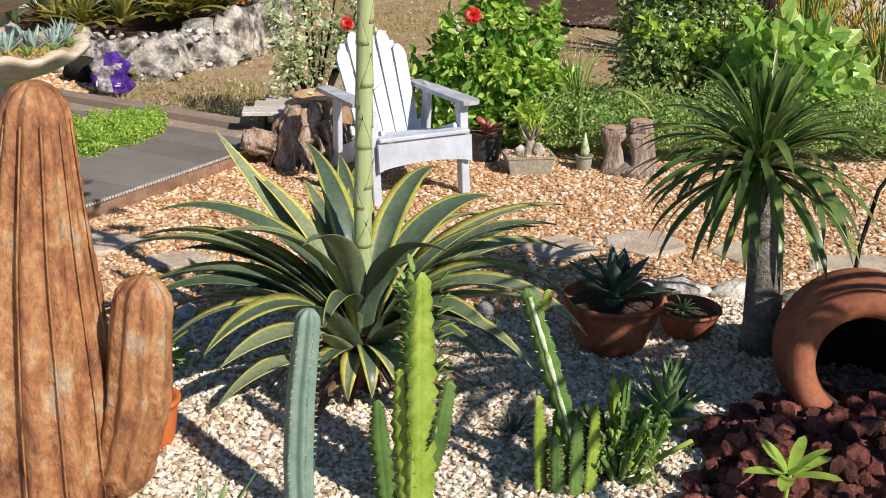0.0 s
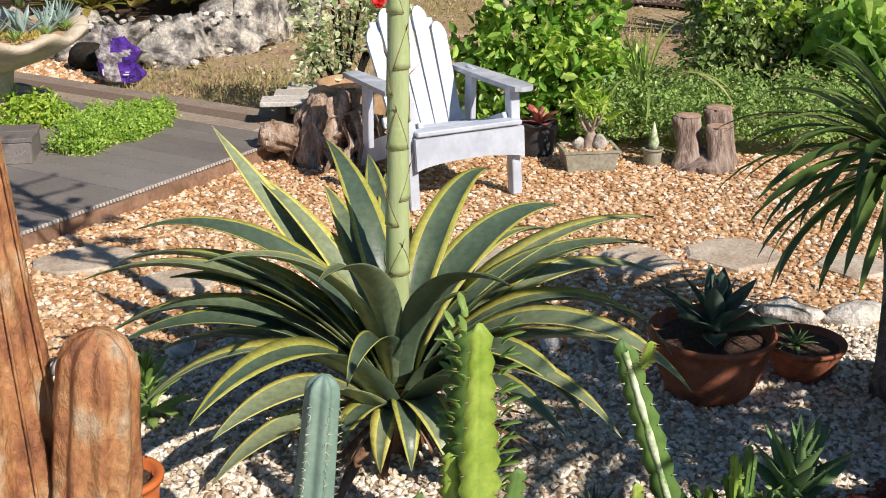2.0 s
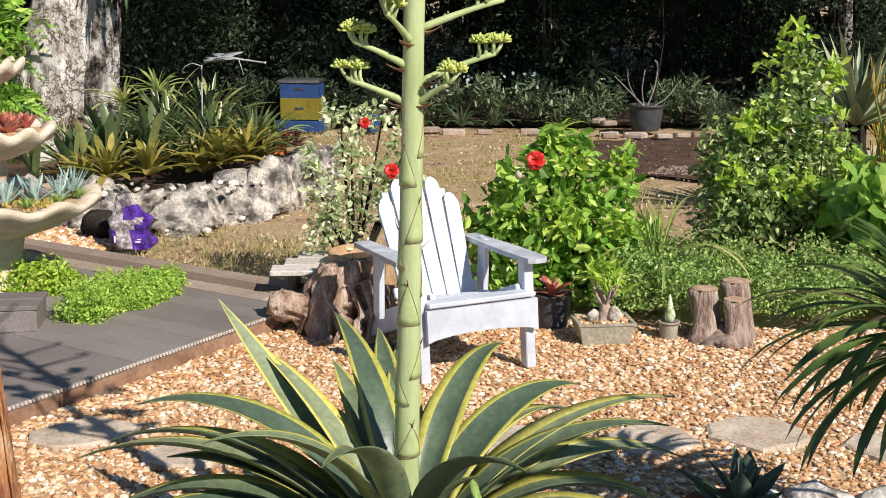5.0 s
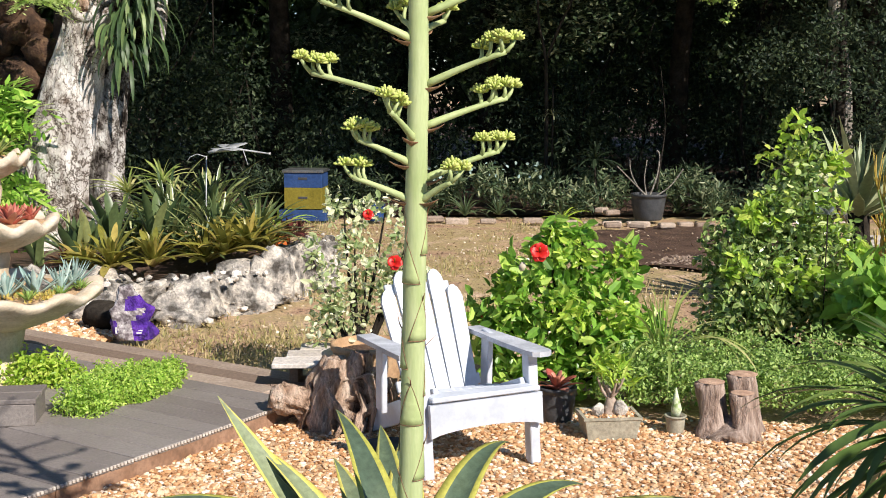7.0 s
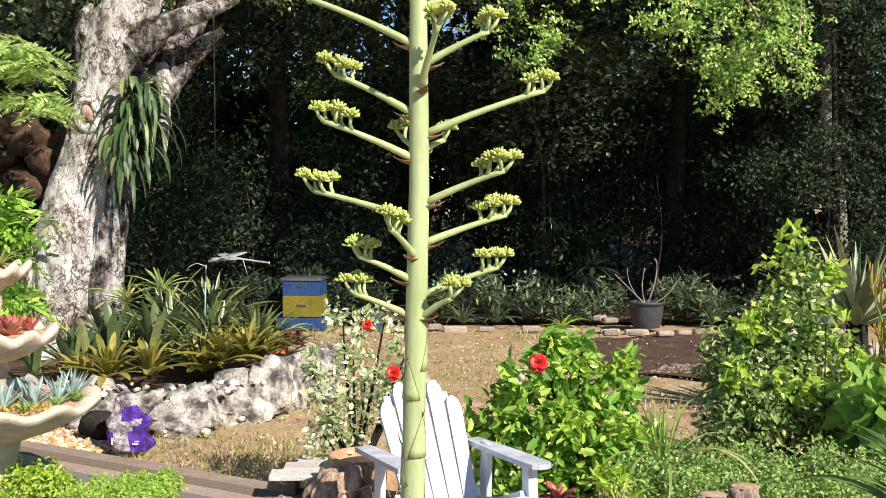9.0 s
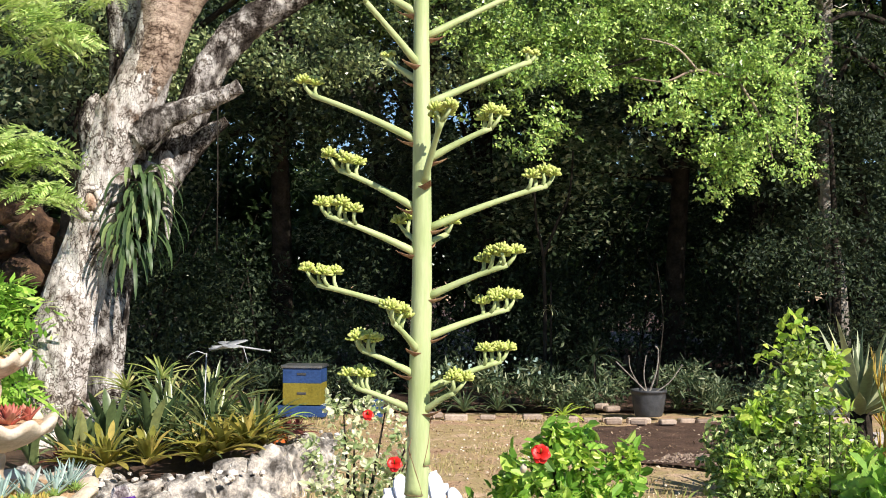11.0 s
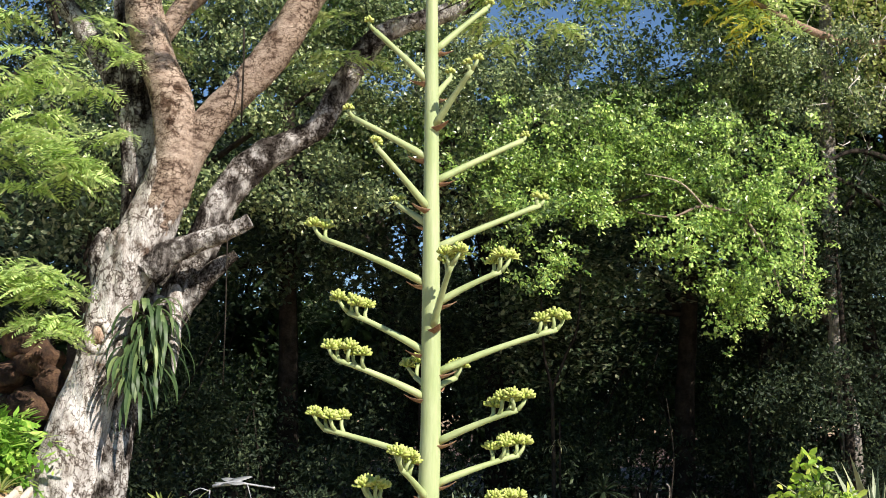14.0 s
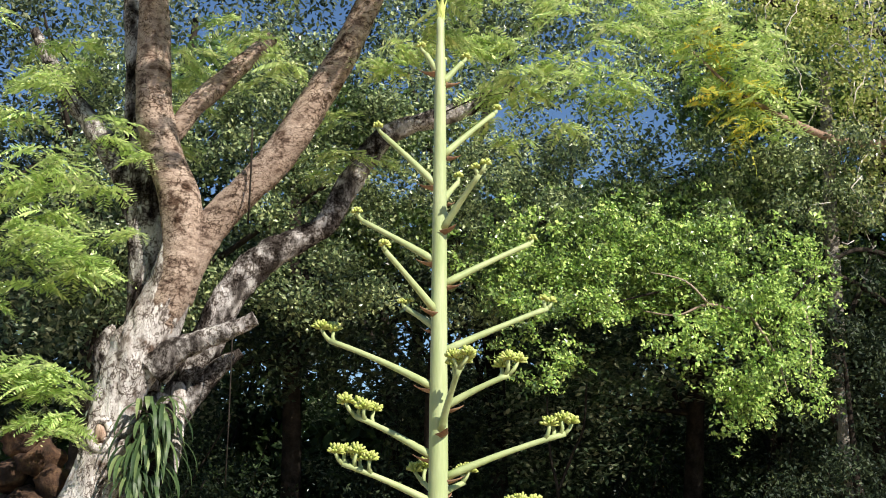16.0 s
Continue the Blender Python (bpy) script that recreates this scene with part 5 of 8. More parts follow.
def crown_of(seed, n, h, spread, low, size=(0.7, 1.3)):
    r = random.Random(seed)
    out = []
    for i in range(n):
        a, q = r.uniform(0, 6.28), math.sqrt(r.random()) * spread
        s = r.uniform(*size)
        out.append((math.cos(a) * q, math.sin(a) * q, r.uniform(low, h), s, s, s * 0.7))
    return out


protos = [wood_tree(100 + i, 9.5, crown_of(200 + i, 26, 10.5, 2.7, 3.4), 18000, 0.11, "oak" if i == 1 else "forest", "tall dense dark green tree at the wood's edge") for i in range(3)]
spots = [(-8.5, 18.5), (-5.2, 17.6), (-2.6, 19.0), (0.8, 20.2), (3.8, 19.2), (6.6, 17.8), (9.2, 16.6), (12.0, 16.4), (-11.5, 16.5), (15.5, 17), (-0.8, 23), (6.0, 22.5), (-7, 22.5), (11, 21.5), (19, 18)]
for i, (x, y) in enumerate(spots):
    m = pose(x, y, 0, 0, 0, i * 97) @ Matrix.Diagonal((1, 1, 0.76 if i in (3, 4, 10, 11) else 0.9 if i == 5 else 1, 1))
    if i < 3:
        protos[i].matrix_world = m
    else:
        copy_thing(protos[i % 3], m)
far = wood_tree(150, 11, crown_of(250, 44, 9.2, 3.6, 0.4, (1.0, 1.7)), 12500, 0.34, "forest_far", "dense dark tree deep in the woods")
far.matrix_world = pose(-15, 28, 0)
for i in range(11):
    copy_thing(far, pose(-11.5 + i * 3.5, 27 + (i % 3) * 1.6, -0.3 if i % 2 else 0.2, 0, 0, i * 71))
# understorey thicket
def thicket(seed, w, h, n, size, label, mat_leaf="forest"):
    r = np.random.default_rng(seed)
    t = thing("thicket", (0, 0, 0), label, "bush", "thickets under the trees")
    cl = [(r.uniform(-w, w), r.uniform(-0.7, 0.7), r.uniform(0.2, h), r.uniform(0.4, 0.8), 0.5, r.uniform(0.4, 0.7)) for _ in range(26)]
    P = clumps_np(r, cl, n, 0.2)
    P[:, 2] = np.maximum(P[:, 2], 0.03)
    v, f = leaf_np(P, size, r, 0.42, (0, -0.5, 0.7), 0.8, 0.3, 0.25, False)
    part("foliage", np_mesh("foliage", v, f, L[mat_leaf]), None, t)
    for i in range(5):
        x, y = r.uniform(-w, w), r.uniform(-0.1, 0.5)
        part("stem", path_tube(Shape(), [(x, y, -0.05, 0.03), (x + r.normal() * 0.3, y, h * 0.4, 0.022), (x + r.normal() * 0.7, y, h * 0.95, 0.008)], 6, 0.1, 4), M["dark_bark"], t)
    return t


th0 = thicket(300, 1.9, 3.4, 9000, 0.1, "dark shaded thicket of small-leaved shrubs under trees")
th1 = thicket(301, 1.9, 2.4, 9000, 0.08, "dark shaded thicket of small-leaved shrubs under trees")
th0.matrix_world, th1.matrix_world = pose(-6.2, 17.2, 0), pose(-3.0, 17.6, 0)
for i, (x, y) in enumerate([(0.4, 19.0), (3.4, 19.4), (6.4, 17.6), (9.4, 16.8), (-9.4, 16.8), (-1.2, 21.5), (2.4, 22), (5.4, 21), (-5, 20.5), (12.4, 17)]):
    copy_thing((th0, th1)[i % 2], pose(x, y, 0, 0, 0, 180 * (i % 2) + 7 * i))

# the sunlit overhanging tree
sun_tree = thing("sunlit_tree", (0, 0, 0), "tree with bright sunlit yellow-green drooping branches", "tree")
sh = Shape()
path_tube(sh, [(6.6, 16.2, -0.1, 0.2), (6.5, 16.1, 2.5, 0.16), (6.2, 15.8, 5, 0.14), (5.8, 15.5, 7.5, 0.08)], 10, 0.1)
path_tube(sh, [(6.3, 15.9, 4.4, 0.05), (5.0, 15.0, 4.9, 0.03), (3.4, 14.2, 4.7, 0.02), (1.9, 13.8, 4.3, 0.01)], 8, 0.1)
path_tube(sh, [(6.3, 15.8, 5.2, 0.05), (5.2, 14.8, 5.2, 0.03), (4.2, 14.0, 4.5, 0.018), (3.6, 13.7, 3.6, 0.012)], 8, 0.1)
part("trunk", sh, M["dark_bark"], sun_tree)
LIT = [(0.57, 4.94, 0.6, 0.3), (1.29, 4.79, 0.6, 0.4), (2.01, 4.74, 0.55, 0.4), (2.68, 4.74, 0.55, 0.45), (3.39, 4.64, 0.55, 0.45), (3.9, 4.35, 0.45, 0.4), (3.04, 4.21, 0.45, 0.3), (3.64, 3.96, 0.45, 0.35), (3.57, 3.49, 0.45, 0.35), (3.32, 3.21, 0.4, 0.3), (3.45, 2.92, 0.3, 0.25), (2.69, 3.82, 0.35, 0.25), (4.16, 3.87, 0.25, 0.3)]
LIT += [(4.22, 3.39, 0.18, 0.3), (0.95, 4.26, 0.45, 0.2), (0.89, 3.87, 0.35, 0.2), (0.98, 3.44, 0.3, 0.2), (1.32, 3.63, 0.2, 0.2), (0.38, 4.6, 0.3, 0.2), (1.71, 4.26, 0.4, 0.25), (1.15, 5.33, 0.75, 0.3), (2.12, 5.28, 0.75, 0.3), (3.08, 5.28, 0.7, 0.3), (3.93, 5.03, 0.5, 0.3), (4.29, 4.59, 0.3, 0.3)]
r2 = np.random.default_rng(33)
TW, TD = [], []
for a, c, d, g_ in LIT:
    for _ in range(max(10, int(640 * d * g_))):
        # a leafy twig that droops from its start
        p = np.array([a + r2.normal() * d * 0.58, 13.8 + 0.32 * r2.normal() + 0.5 * abs(r2.normal()) * (c > 4.4), c + r2.normal() * g_ * 0.55])
        if noise.noise(Vector((p[0] * 2.6, 3.1, p[2] * 3.4))) + 0.5 * noise.noise(Vector((p[0] * 6, 9.0, p[2] * 7))) < -0.14:
            continue
        q = unit(np.array([[r2.normal(), r2.normal() * 0.6 - 0.2, r2.normal() * 0.45 - 0.25]]))[0] * r2.uniform(0.1, 0.34)
        k_ = int(8 + 60 * np.linalg.norm(q))
        # Darker leaf colour stands for shade, more often on upper and left twigs.
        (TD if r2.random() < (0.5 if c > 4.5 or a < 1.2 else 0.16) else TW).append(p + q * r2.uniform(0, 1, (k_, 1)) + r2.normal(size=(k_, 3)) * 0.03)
# Upper clumps get a darker leaf colour in place of shade.
SHADED = []
for _ in range(120):
    q = 0.1 + 0.25 * r2.random() ** 2
    SHADED.append((r2.uniform(0.2, 5.6), r2.uniform(14.2, 15.2), r2.uniform(5.3, 6.7), q * 1.3, q, q * 0.8))
v, f = leaf_np(clumps_np(r2, SHADED, 16000, 0.0), 0.06, r2, 0.55, (0.5, -0.45, 0.6), 0.3, 0.3, 0.3, False)
part("upper_crown", np_mesh("upper_crown", v, f, L["backing"]), None, sun_tree, "upper foliage, its shade put into a darker leaf colour")
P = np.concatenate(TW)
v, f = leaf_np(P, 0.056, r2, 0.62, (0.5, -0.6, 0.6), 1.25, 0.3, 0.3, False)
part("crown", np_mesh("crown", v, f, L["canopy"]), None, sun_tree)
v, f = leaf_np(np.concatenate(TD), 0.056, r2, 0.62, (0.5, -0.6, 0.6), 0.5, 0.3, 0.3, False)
part("inner_crown", np_mesh("inner_crown", v, f, L["inner"]), None, sun_tree, "foliage with shade put into a darker leaf colour")
for k in ([(4.4, 14.4, 4.5, 0.03), (3.6, 13.9, 4.2, 0.024), (3.0, 13.6, 4.25, 0.018), (2.6, 13.5, 4.1, 0.012), (2.2, 13.5, 4.15, 0.006)], [(3.5, 13.8, 4.2, 0.02), (3.7, 13.5, 3.7, 0.015), (3.85, 13.5, 3.2, 0.008)], [(3.0, 13.6, 4.25, 0.014), (2.7, 13.45, 4.5, 0.01), (2.3, 13.45, 4.6, 0.005)], [(4.3, 14.4, 4.6, 0.02), (4.2, 13.7, 4.0, 0.014), (4.15, 13.6, 3.4, 0.006)]):
    part("bough", path_tube(Shape(), k, 7, 0.12, 5), M["grey_stone"], sun_tree, "pale grey twisting bough")

# canopy that overhangs the lawn's far end
over = thing("overhanging_tree", (0, 0, 0), "broad dark tree whose canopy overhangs the end of the lawn", "tree")
sh = Shape()
path_tube(sh, [(9.5, 17.0, -0.1, 0.3), (9.3, 16.8, 3.5, 0.24), (8.6, 16.0, 6.5, 0.2), (7.5, 15.2, 8.5, 0.12)], 12, 0.1)
for k in ([(9.2, 16.5, 5.0, 0.12), (8.2, 15.6, 5.8, 0.08), (7.0, 15.2, 6.2, 0.05)], [(8.6, 16.0, 6.5, 0.12), (6.0, 15.5, 8.5, 0.08), (2.0, 15.0, 9.2, 0.05), (-1.5, 14.5, 9.4, 0.03)]):
    path_tube(sh, k, 8, 0.1)
part("trunk", sh, M["dark_bark"], over)
r3 = np.random.default_rng(44)
OV = [(x, y, z, 1.1, 0.9, 0.55) for x, y, z in ((2.8, 15.5, 5.8), (4.4, 15.4, 6.6), (6.0, 15.2, 6.4), (7.4, 15.0, 6.0), (6.2, 15.4, 5.2), (7.6, 15.2, 4.7), (8.6, 15.2, 5.6), (-1.4, 15.8, 7.2), (4.2, 15.2, 7.8), (5.4, 15.0, 7.8), (7.2, 14.8, 7.4), (8.8, 15.2, 7.0), (10.0, 15.6, 6.0), (5.0, 15.4, 9.0), (8.0, 15.4, 8.4), (-3.2, 16.2, 8.2), (10.5, 16, 7.6), (1.0, 16.6, 5.4), (3.0, 16.6, 5.2), (5.0, 16.4, 5.2), (-1.0, 16.8, 5.8), (6.8, 16.2, 4.2), (9.0, 15.8, 4.2))]
OV = [(x, y + (1.4 if x > 4 else 0.0), z, a, b_, c) for x, y, z, a, b_, c in OV]
P = clumps_np(r3, OV, 46000, 0.1)
v, f = leaf_np(P, 0.12, r3, 0.5, (0.2, -0.2, 0.8), 0.8, 0.3, 0.25, False)
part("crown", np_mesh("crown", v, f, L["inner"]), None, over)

# small-leaved tree lit by the sun behind the big one
back = thing("backing_tree", (0, 0, 0), "small-leaved tree with sunlit foliage behind the big tree", "tree")
sh = Shape()
path_tube(sh, [(-5.2, 15.8, -0.1, 0.15), (-5.0, 15.7, 3, 0.12), (-4.5, 15.5, 6.0, 0.09), (-4.2, 15.4, 8, 0.05)], 10, 0.1)
for k in ([(-4.8, 15.6, 4.0, 0.06), (-2.8, 15.2, 5.4, 0.04), (-1.0, 15.0, 6.6, 0.02)], [(-4.7, 15.6, 4.6, 0.06), (-5.2, 15.1, 5.6, 0.04), (-5.6, 14.8, 6.4, 0.02)]):
    path_tube(sh, k, 8, 0.1)
part("trunk", sh, M["dark_bark"], back)
r4 = np.random.default_rng(55)
BK = []
for _ in range(330):
    x = r4.uniform(-5.4, 0.5)
    z = r4.uniform(4.3, 8.0)
    q = 0.08 + 0.3 * r4.random() ** 2
    if x > -1.2 and r4.random() < 0.35:
        continue
    BK.append((x, 15.2 + 0.45 * r4.normal(), z, q * 1.3, q, q * 0.8))
P = clumps_np(r4, BK, 46000, 0.0)
P += r4.normal(size=P.shape) * 0.07
v, f = leaf_np(P, 0.07, r4, 0.6, (0.5, -0.6, 0.6), 0.7, 0.3, 0.3, False)
part("crown", np_mesh("crown", v, f, L["backing"]), None, back)

# farther small-leaved tree that closes the view above the lit branches
upper = thing("backing_tree", (0, 0, 0), "tall small-leaved tree filling the gap above the lit branches", "tree")
sh = Shape()
path_tube(sh, [(-0.32, 17.8, -0.1, 0.14), (-0.3, 17.7, 4, 0.12), (0.2, 17.5, 7.0, 0.09), (1.0, 17.4, 9.5, 0.04)], 10, 0.1)
for k in ([(-0.1, 17.6, 5.5, 0.06), (-0.4, 17.2, 7.2, 0.04), (-0.8, 17.0, 8.6, 0.02)], [(0.0, 17.5, 5.6, 0.05), (2.4, 17.2, 6.6, 0.03), (4.8, 17.0, 7.2, 0.015)]):
    path_tube(sh, k, 8, 0.1)
part("trunk", sh, M["dark_bark"], upper)
UP = []
for _ in range(260):
    q = 0.12 + 0.34 * r4.random() ** 2
    x, z = r4.uniform(-1.2, 6.2), r4.uniform(6.2, 10.2)
    # ragged gaps where the sky shows
    if any(math.hypot((x - a) / w_, (z - c) / h_) < 1 for a, c, w_, h_ in ((2.15, 8.35, 0.24, 0.22), (2.5, 7.8, 0.26, 0.22), (0.8, 8.1, 0.3, 0.3), (3.4, 8.1, 0.24, 0.26))):
        continue
    UP.append((x, 17.2 + 0.5 * r4.normal(), z, q * 1.3, q, q * 0.8))
P = clumps_np(r4, UP, 32000, 0.0)
P += r4.normal(size=P.shape) * 0.08
v, f = leaf_np(P, 0.09, r4, 0.5, (0.5, -0.6, 0.6), 0.6, 0.3, 0.3, False)
part("crown", np_mesh("crown", v, f, L["backing"]), None, upper)

# small-leaved trees at the right end of the wood's edge, dimmed by their leaf colour
for x0, y0, h0, seed_ in ((5.1, 15.0, 4.4, 611), (6.4, 14.9, 5.0, 612)):
    r5 = np.random.default_rng(seed_)
    t = thing("edge_tree", (x0, y0, 0.0), "small-leaved green tree at the end of the wood's edge", "tree", "trees at the wood's edge")
    part("trunk", path_tube(Shape(), [(0, 0.2, -0.1, 0.08), (0.06, 0.2, h0 * 0.4, 0.06), (-0.05, 0.1, h0 * 0.9, 0.02)], 9, 0.1), M["dark_bark"], t)
    CL = [(r5.normal() * 0.5, r5.normal() * 0.25, r5.uniform(0.35, h0), q * 1.3, q, q * 0.8) for q in 0.1 + 0.25 * r5.random(110) ** 2]
    P = clumps_np(r5, CL, 8500, 0.0)
    P += r5.normal(size=P.shape) * 0.07
    v, f = leaf_np(P, 0.066, r5, 0.5, (0.0, 0.2, 1.0), 0.5, 0.35, 0.3, False)
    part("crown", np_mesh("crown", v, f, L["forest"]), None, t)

# ---- plant makers
def leaf_set(name, specs, mat_, prof, chan, thick, n=9, margin=0.0):
    return [blade(Shape(), l_, w_, e_, b_, 0, (0, 0, 0), 0.012, n, prof, chan, thick, margin).mesh(name, mat_) for l_, w_, e_, b_ in specs]


def fill_rosette(parent, meshes, n, z0=0.0, z1=0.0, jitter=0.12, seed=1, name="leaf", inner_small=0.55):
    """Leaves at golden-angle steps; the first meshes are the upright inner ones."""
    r = random.Random(seed)
    for i in range(n):
        s = i / max(1, n - 1)
        me = meshes[min(len(meshes) - 1, int(s * len(meshes)))]
        ob = new(name, me)
        ob.parent = parent
        k = (inner_small + (1 - inner_small) * s) * r.uniform(1 - jitter, 1 + jitter)
        ob.matrix_local = Matrix.Translation((0, 0, z1 + (z0 - z1) * s)) @ Matrix.Rotation(radians(i * 137.5 + r.uniform(-14, 14)), 4, "Z") @ Matrix.Rotation(r.uniform(-0.14, 0.14), 4, "Y") @ Matrix.Rotation(r.uniform(-0.2, 0.2), 4, "X") @ Matrix.Diagonal((k, k, k, 1))


def stem_column(keys, ribs, amt, sides, n=6, dent=0.0):
    """A ribbed cactus column through keys (x, y, z, radius) with a domed top."""
    sh = Shape()
    P, R = [], []
    for i in range(len(keys) - 1):
        for j in range(n):
            t = j / n
            P.append(Vector(keys[i][:3]).lerp(Vector(keys[i + 1][:3]), t))
            R.append(keys[i][3] * (1 - t) + keys[i + 1][3] * t)
    top, r = Vector(keys[-1][:3]), keys[-1][3]
    d = (top - Vector(keys[-2][:3])).normalized()
    for a in (0, 25, 45, 62, 76, 86):
        P.append(top + d * r * 1.15 * math.sin(radians(a)))
        R.append(r * math.cos(radians(a)))
    sh.tube(P, R, sides, ribs=ribs, rib_amt=amt)
    if dent:
        ax = [(Vector(P[min(i // sides, len(P) - 1)])) for i in range(len(sh.v))]
        for i, v in enumerate(sh.v):
            v, c = Vector(v), ax[i]
            k_ = 1 + dent * (noise.noise(v * 30) * 0.5 + noise.noise(Vector((v.x * 34, v.y * 34, v.z * 7))) + 0.4 * noise.noise(v * 70))
            sh.v[i] = tuple(c + (v - c) * k_)
    return sh


# ---- rusty iron cactus sculpture
def iron_cactus():
    t = thing("cactus_sculpture", (-0.985, 2.08, 0.0), "rusty iron sculpture of a ribbed cactus with side arms", "sculpture")
    main = stem_column([(-0.02, 0, 0, 0.2), (-0.01, 0, 0.4, 0.182), (0.005, 0, 0.8, 0.142), (0.035, 0, 1.19, 0.092)], 11, 0.08, 132, 40, 0.04)
    m = part("column", main, M["rust"], t)
    arm = stem_column([(0.1, -0.02, 0.06, 0.06), (0.2, -0.04, 0.13, 0.084), (0.26, -0.05, 0.36, 0.092), (0.295, -0.05, 0.66, 0.08)], 10, 0.075, 120, 26, 0.05)
    a = part("arm", arm, M["rust"], t)
    def girth(z):
        """Radius of the column at height z."""
        return float(np.interp(z, (0, 0.4, 0.8, 1.19, 1.26), (0.2, 0.182, 0.142, 0.092, 0.07)))

    def lean(z):
        return float(np.interp(z, (0, 0.4, 0.8, 1.19), (-0.02, -0.01, 0.005, 0.035)))

    # welded studs on the furrows
    r = random.Random(5)
    for k in range(11):
        for z in [0.15 + 0.075 * j for j in range(15)]:
            an = 2 * math.pi * (k + 0.5) / 11
            rad = girth(z) * 0.945
            c = Vector((lean(z) + math.cos(an) * rad, math.sin(an) * rad, z + r.uniform(-0.01, 0.01)))
            part("stud", Shape().tube([c, c + Vector((math.cos(an), math.sin(an), 0)) * 0.004], [0.006, 0.002], 6), M["rust"], m)
    for k in range(11):
        an = 2 * math.pi * (k + 0.02 * (k % 3)) / 11
        pts = []
        for j in range(14):
            z = 0.02 + 0.09 * j
            rad = girth(z) * 1.045
            pts.append((lean(z) + math.cos(an) * rad, math.sin(an) * rad, z))
        part("weld", Shape().tube(pts, 0.0035, 5), M["rust"], m, "raised weld seam on a rib")


iron_cactus()

# ---- blue-green columnar cactus
def spines(keys, ribs, radius, seed, every=0.02, length=0.012):
    sh, r = Shape(), random.Random(seed)
    for i in range(len(keys) - 1):
        a, b = Vector(keys[i][:3]), Vector(keys[i + 1][:3])
        n = max(1, int((b - a).length / every))
        for j in range(n):
            p = a.lerp(b, j / n)
            rad = keys[i][3] + (keys[i + 1][3] - keys[i][3]) * j / n
            for k in range(ribs):
                an = 2 * math.pi * k / ribs
                d0 = Vector((math.cos(an), math.sin(an), 0))
                for _ in range(3):
                    d = (d0 + Vector((r.gauss(0, 0.5), r.gauss(0, 0.5), r.gauss(0.1, 0.5)))).normalized()
                    c = p + d0 * rad * 1.12
                    sh.tube([c, c + d * length], [0.0008, 0.0003], 3, cap=False)
    return sh


t = thing("column_cactus", (-0.255, 1.95, 0.0), "blue-green ribbed columnar cactus with rows of pale spines", "cactus")
K = [(0.0, 0, -0.02, 0.038), (0.0, 0, 0.2, 0.039), (0.012, 0, 0.4, 0.037), (0.04, 0, 0.645, 0.032)]
part("column", stem_column(K, 6, 0.16, 48, 8), M["cereus"], t)
part("spines", spines(K, 6, 0.038, 3), M["spine"], t, "rows of short pale spines", False)


def euphorbia(parent, keys, mat_, pale=None, w=1.0, teeth=0.011, seed=1, name="stem"):
    """A three-winged euphorbia stem with toothed, wavy ridges."""
    sh, r = Shape(), random.Random(seed)
    n = 26
    P, R = [], []
    for i in range(n + 1):
        s = i / n * (len(keys) - 1)
        j = min(int(s), len(keys) - 2)
        t_ = s - j
        P.append(Vector(keys[j][:3]).lerp(Vector(keys[j + 1][:3]), t_))
        R.append(keys[j][3] * (1 - t_) + keys[j + 1][3] * t_)
    R[-1] *= 0.35
    o, sides = [], 9
    rot = radians(-30) + r.uniform(-0.3, 0.3)
    for i, p in enumerate(P):
        for k in range(sides):
            a = rot + 2 * math.pi * k / sides
            ridge = k % 3 == 0
            q = R[i] * (1.42 + (0.2 if i % 2 else -0.2) * w if ridge else 0.3)
            o.append(p + Vector((math.cos(a) * q, math.sin(a) * q, 0)))
    mi = [1 if (k % 3 in (0, 2) and pale) else 0 for k in range(sides)]
    for i in range(n):
        for k in range(sides):
            sh.f.append((i * sides + k, i * sides + (k + 1) % sides, (i + 1) * sides + (k + 1) % sides, (i + 1) * sides + k))
            sh.m.append(0)
    sh.v = [tuple(v) for v in o]
    sh.f.append(tuple(n * sides + k for k in range(sides)))
    sh.m.append(0)
    ob = part(name, sh, mat_, parent)
    th = Shape()
    for i in range(0, n, 2):
        for k in range(3):
            a = rot + 2 * math.pi * k / 3
            d = Vector((math.cos(a), math.sin(a), 0.3))
            c = P[i] + Vector((math.cos(a), math.sin(a), 0)) * R[i] * 1.15
            th.tube([c, c + d * teeth], [0.0025, 0.0006], 4, cap=False)
    part("thorns", th, pale or M["bract"], ob, "small thorns along the ridges")
    if pale:
        st = Shape()
        for k in range(3):
            a = rot + 2 * math.pi * (k + 0.5) / 3
            st.tube([P[i] + Vector((math.cos(a), math.sin(a), 0)) * R[i] * 0.3 for i in range(n)], [0.006 + 0.004 * r.random() for i in range(n)], 6, cap=False)
        part("pale_stripe", st, pale, ob, "pale streak between the ridges")
    return ob


t = thing("bright_euphorbia", (0.1, 2.0, 0.0), "bright yellow-green three-ridged euphorbia with several stems", "cactus")
euphorbia(t, [(0, 0, 0, 0.034), (0.0, 0, 0.4, 0.036), (0.004, 0, 0.77, 0.018)], M["euphorbia"], seed=2)
euphorbia(t, [(-0.09, 0.0, 0, 0.026), (-0.115, 0, 0.25, 0.026), (-0.12, 0, 0.37, 0.013)], M["euphorbia_dark"], seed=3)
euphorbia(t, [(-0.03, -0.02, 0, 0.024), (-0.05, 0, 0.3, 0.024), (-0.055, 0, 0.47, 0.013)], M["euphorbia"], seed=4)
euphorbia(t, [(0.03, 0.02, 0.12, 0.02), (0.06, 0, 0.25, 0.024), (0.09, 0, 0.43, 0.014)], M["euphorbia_dark"], seed=5)
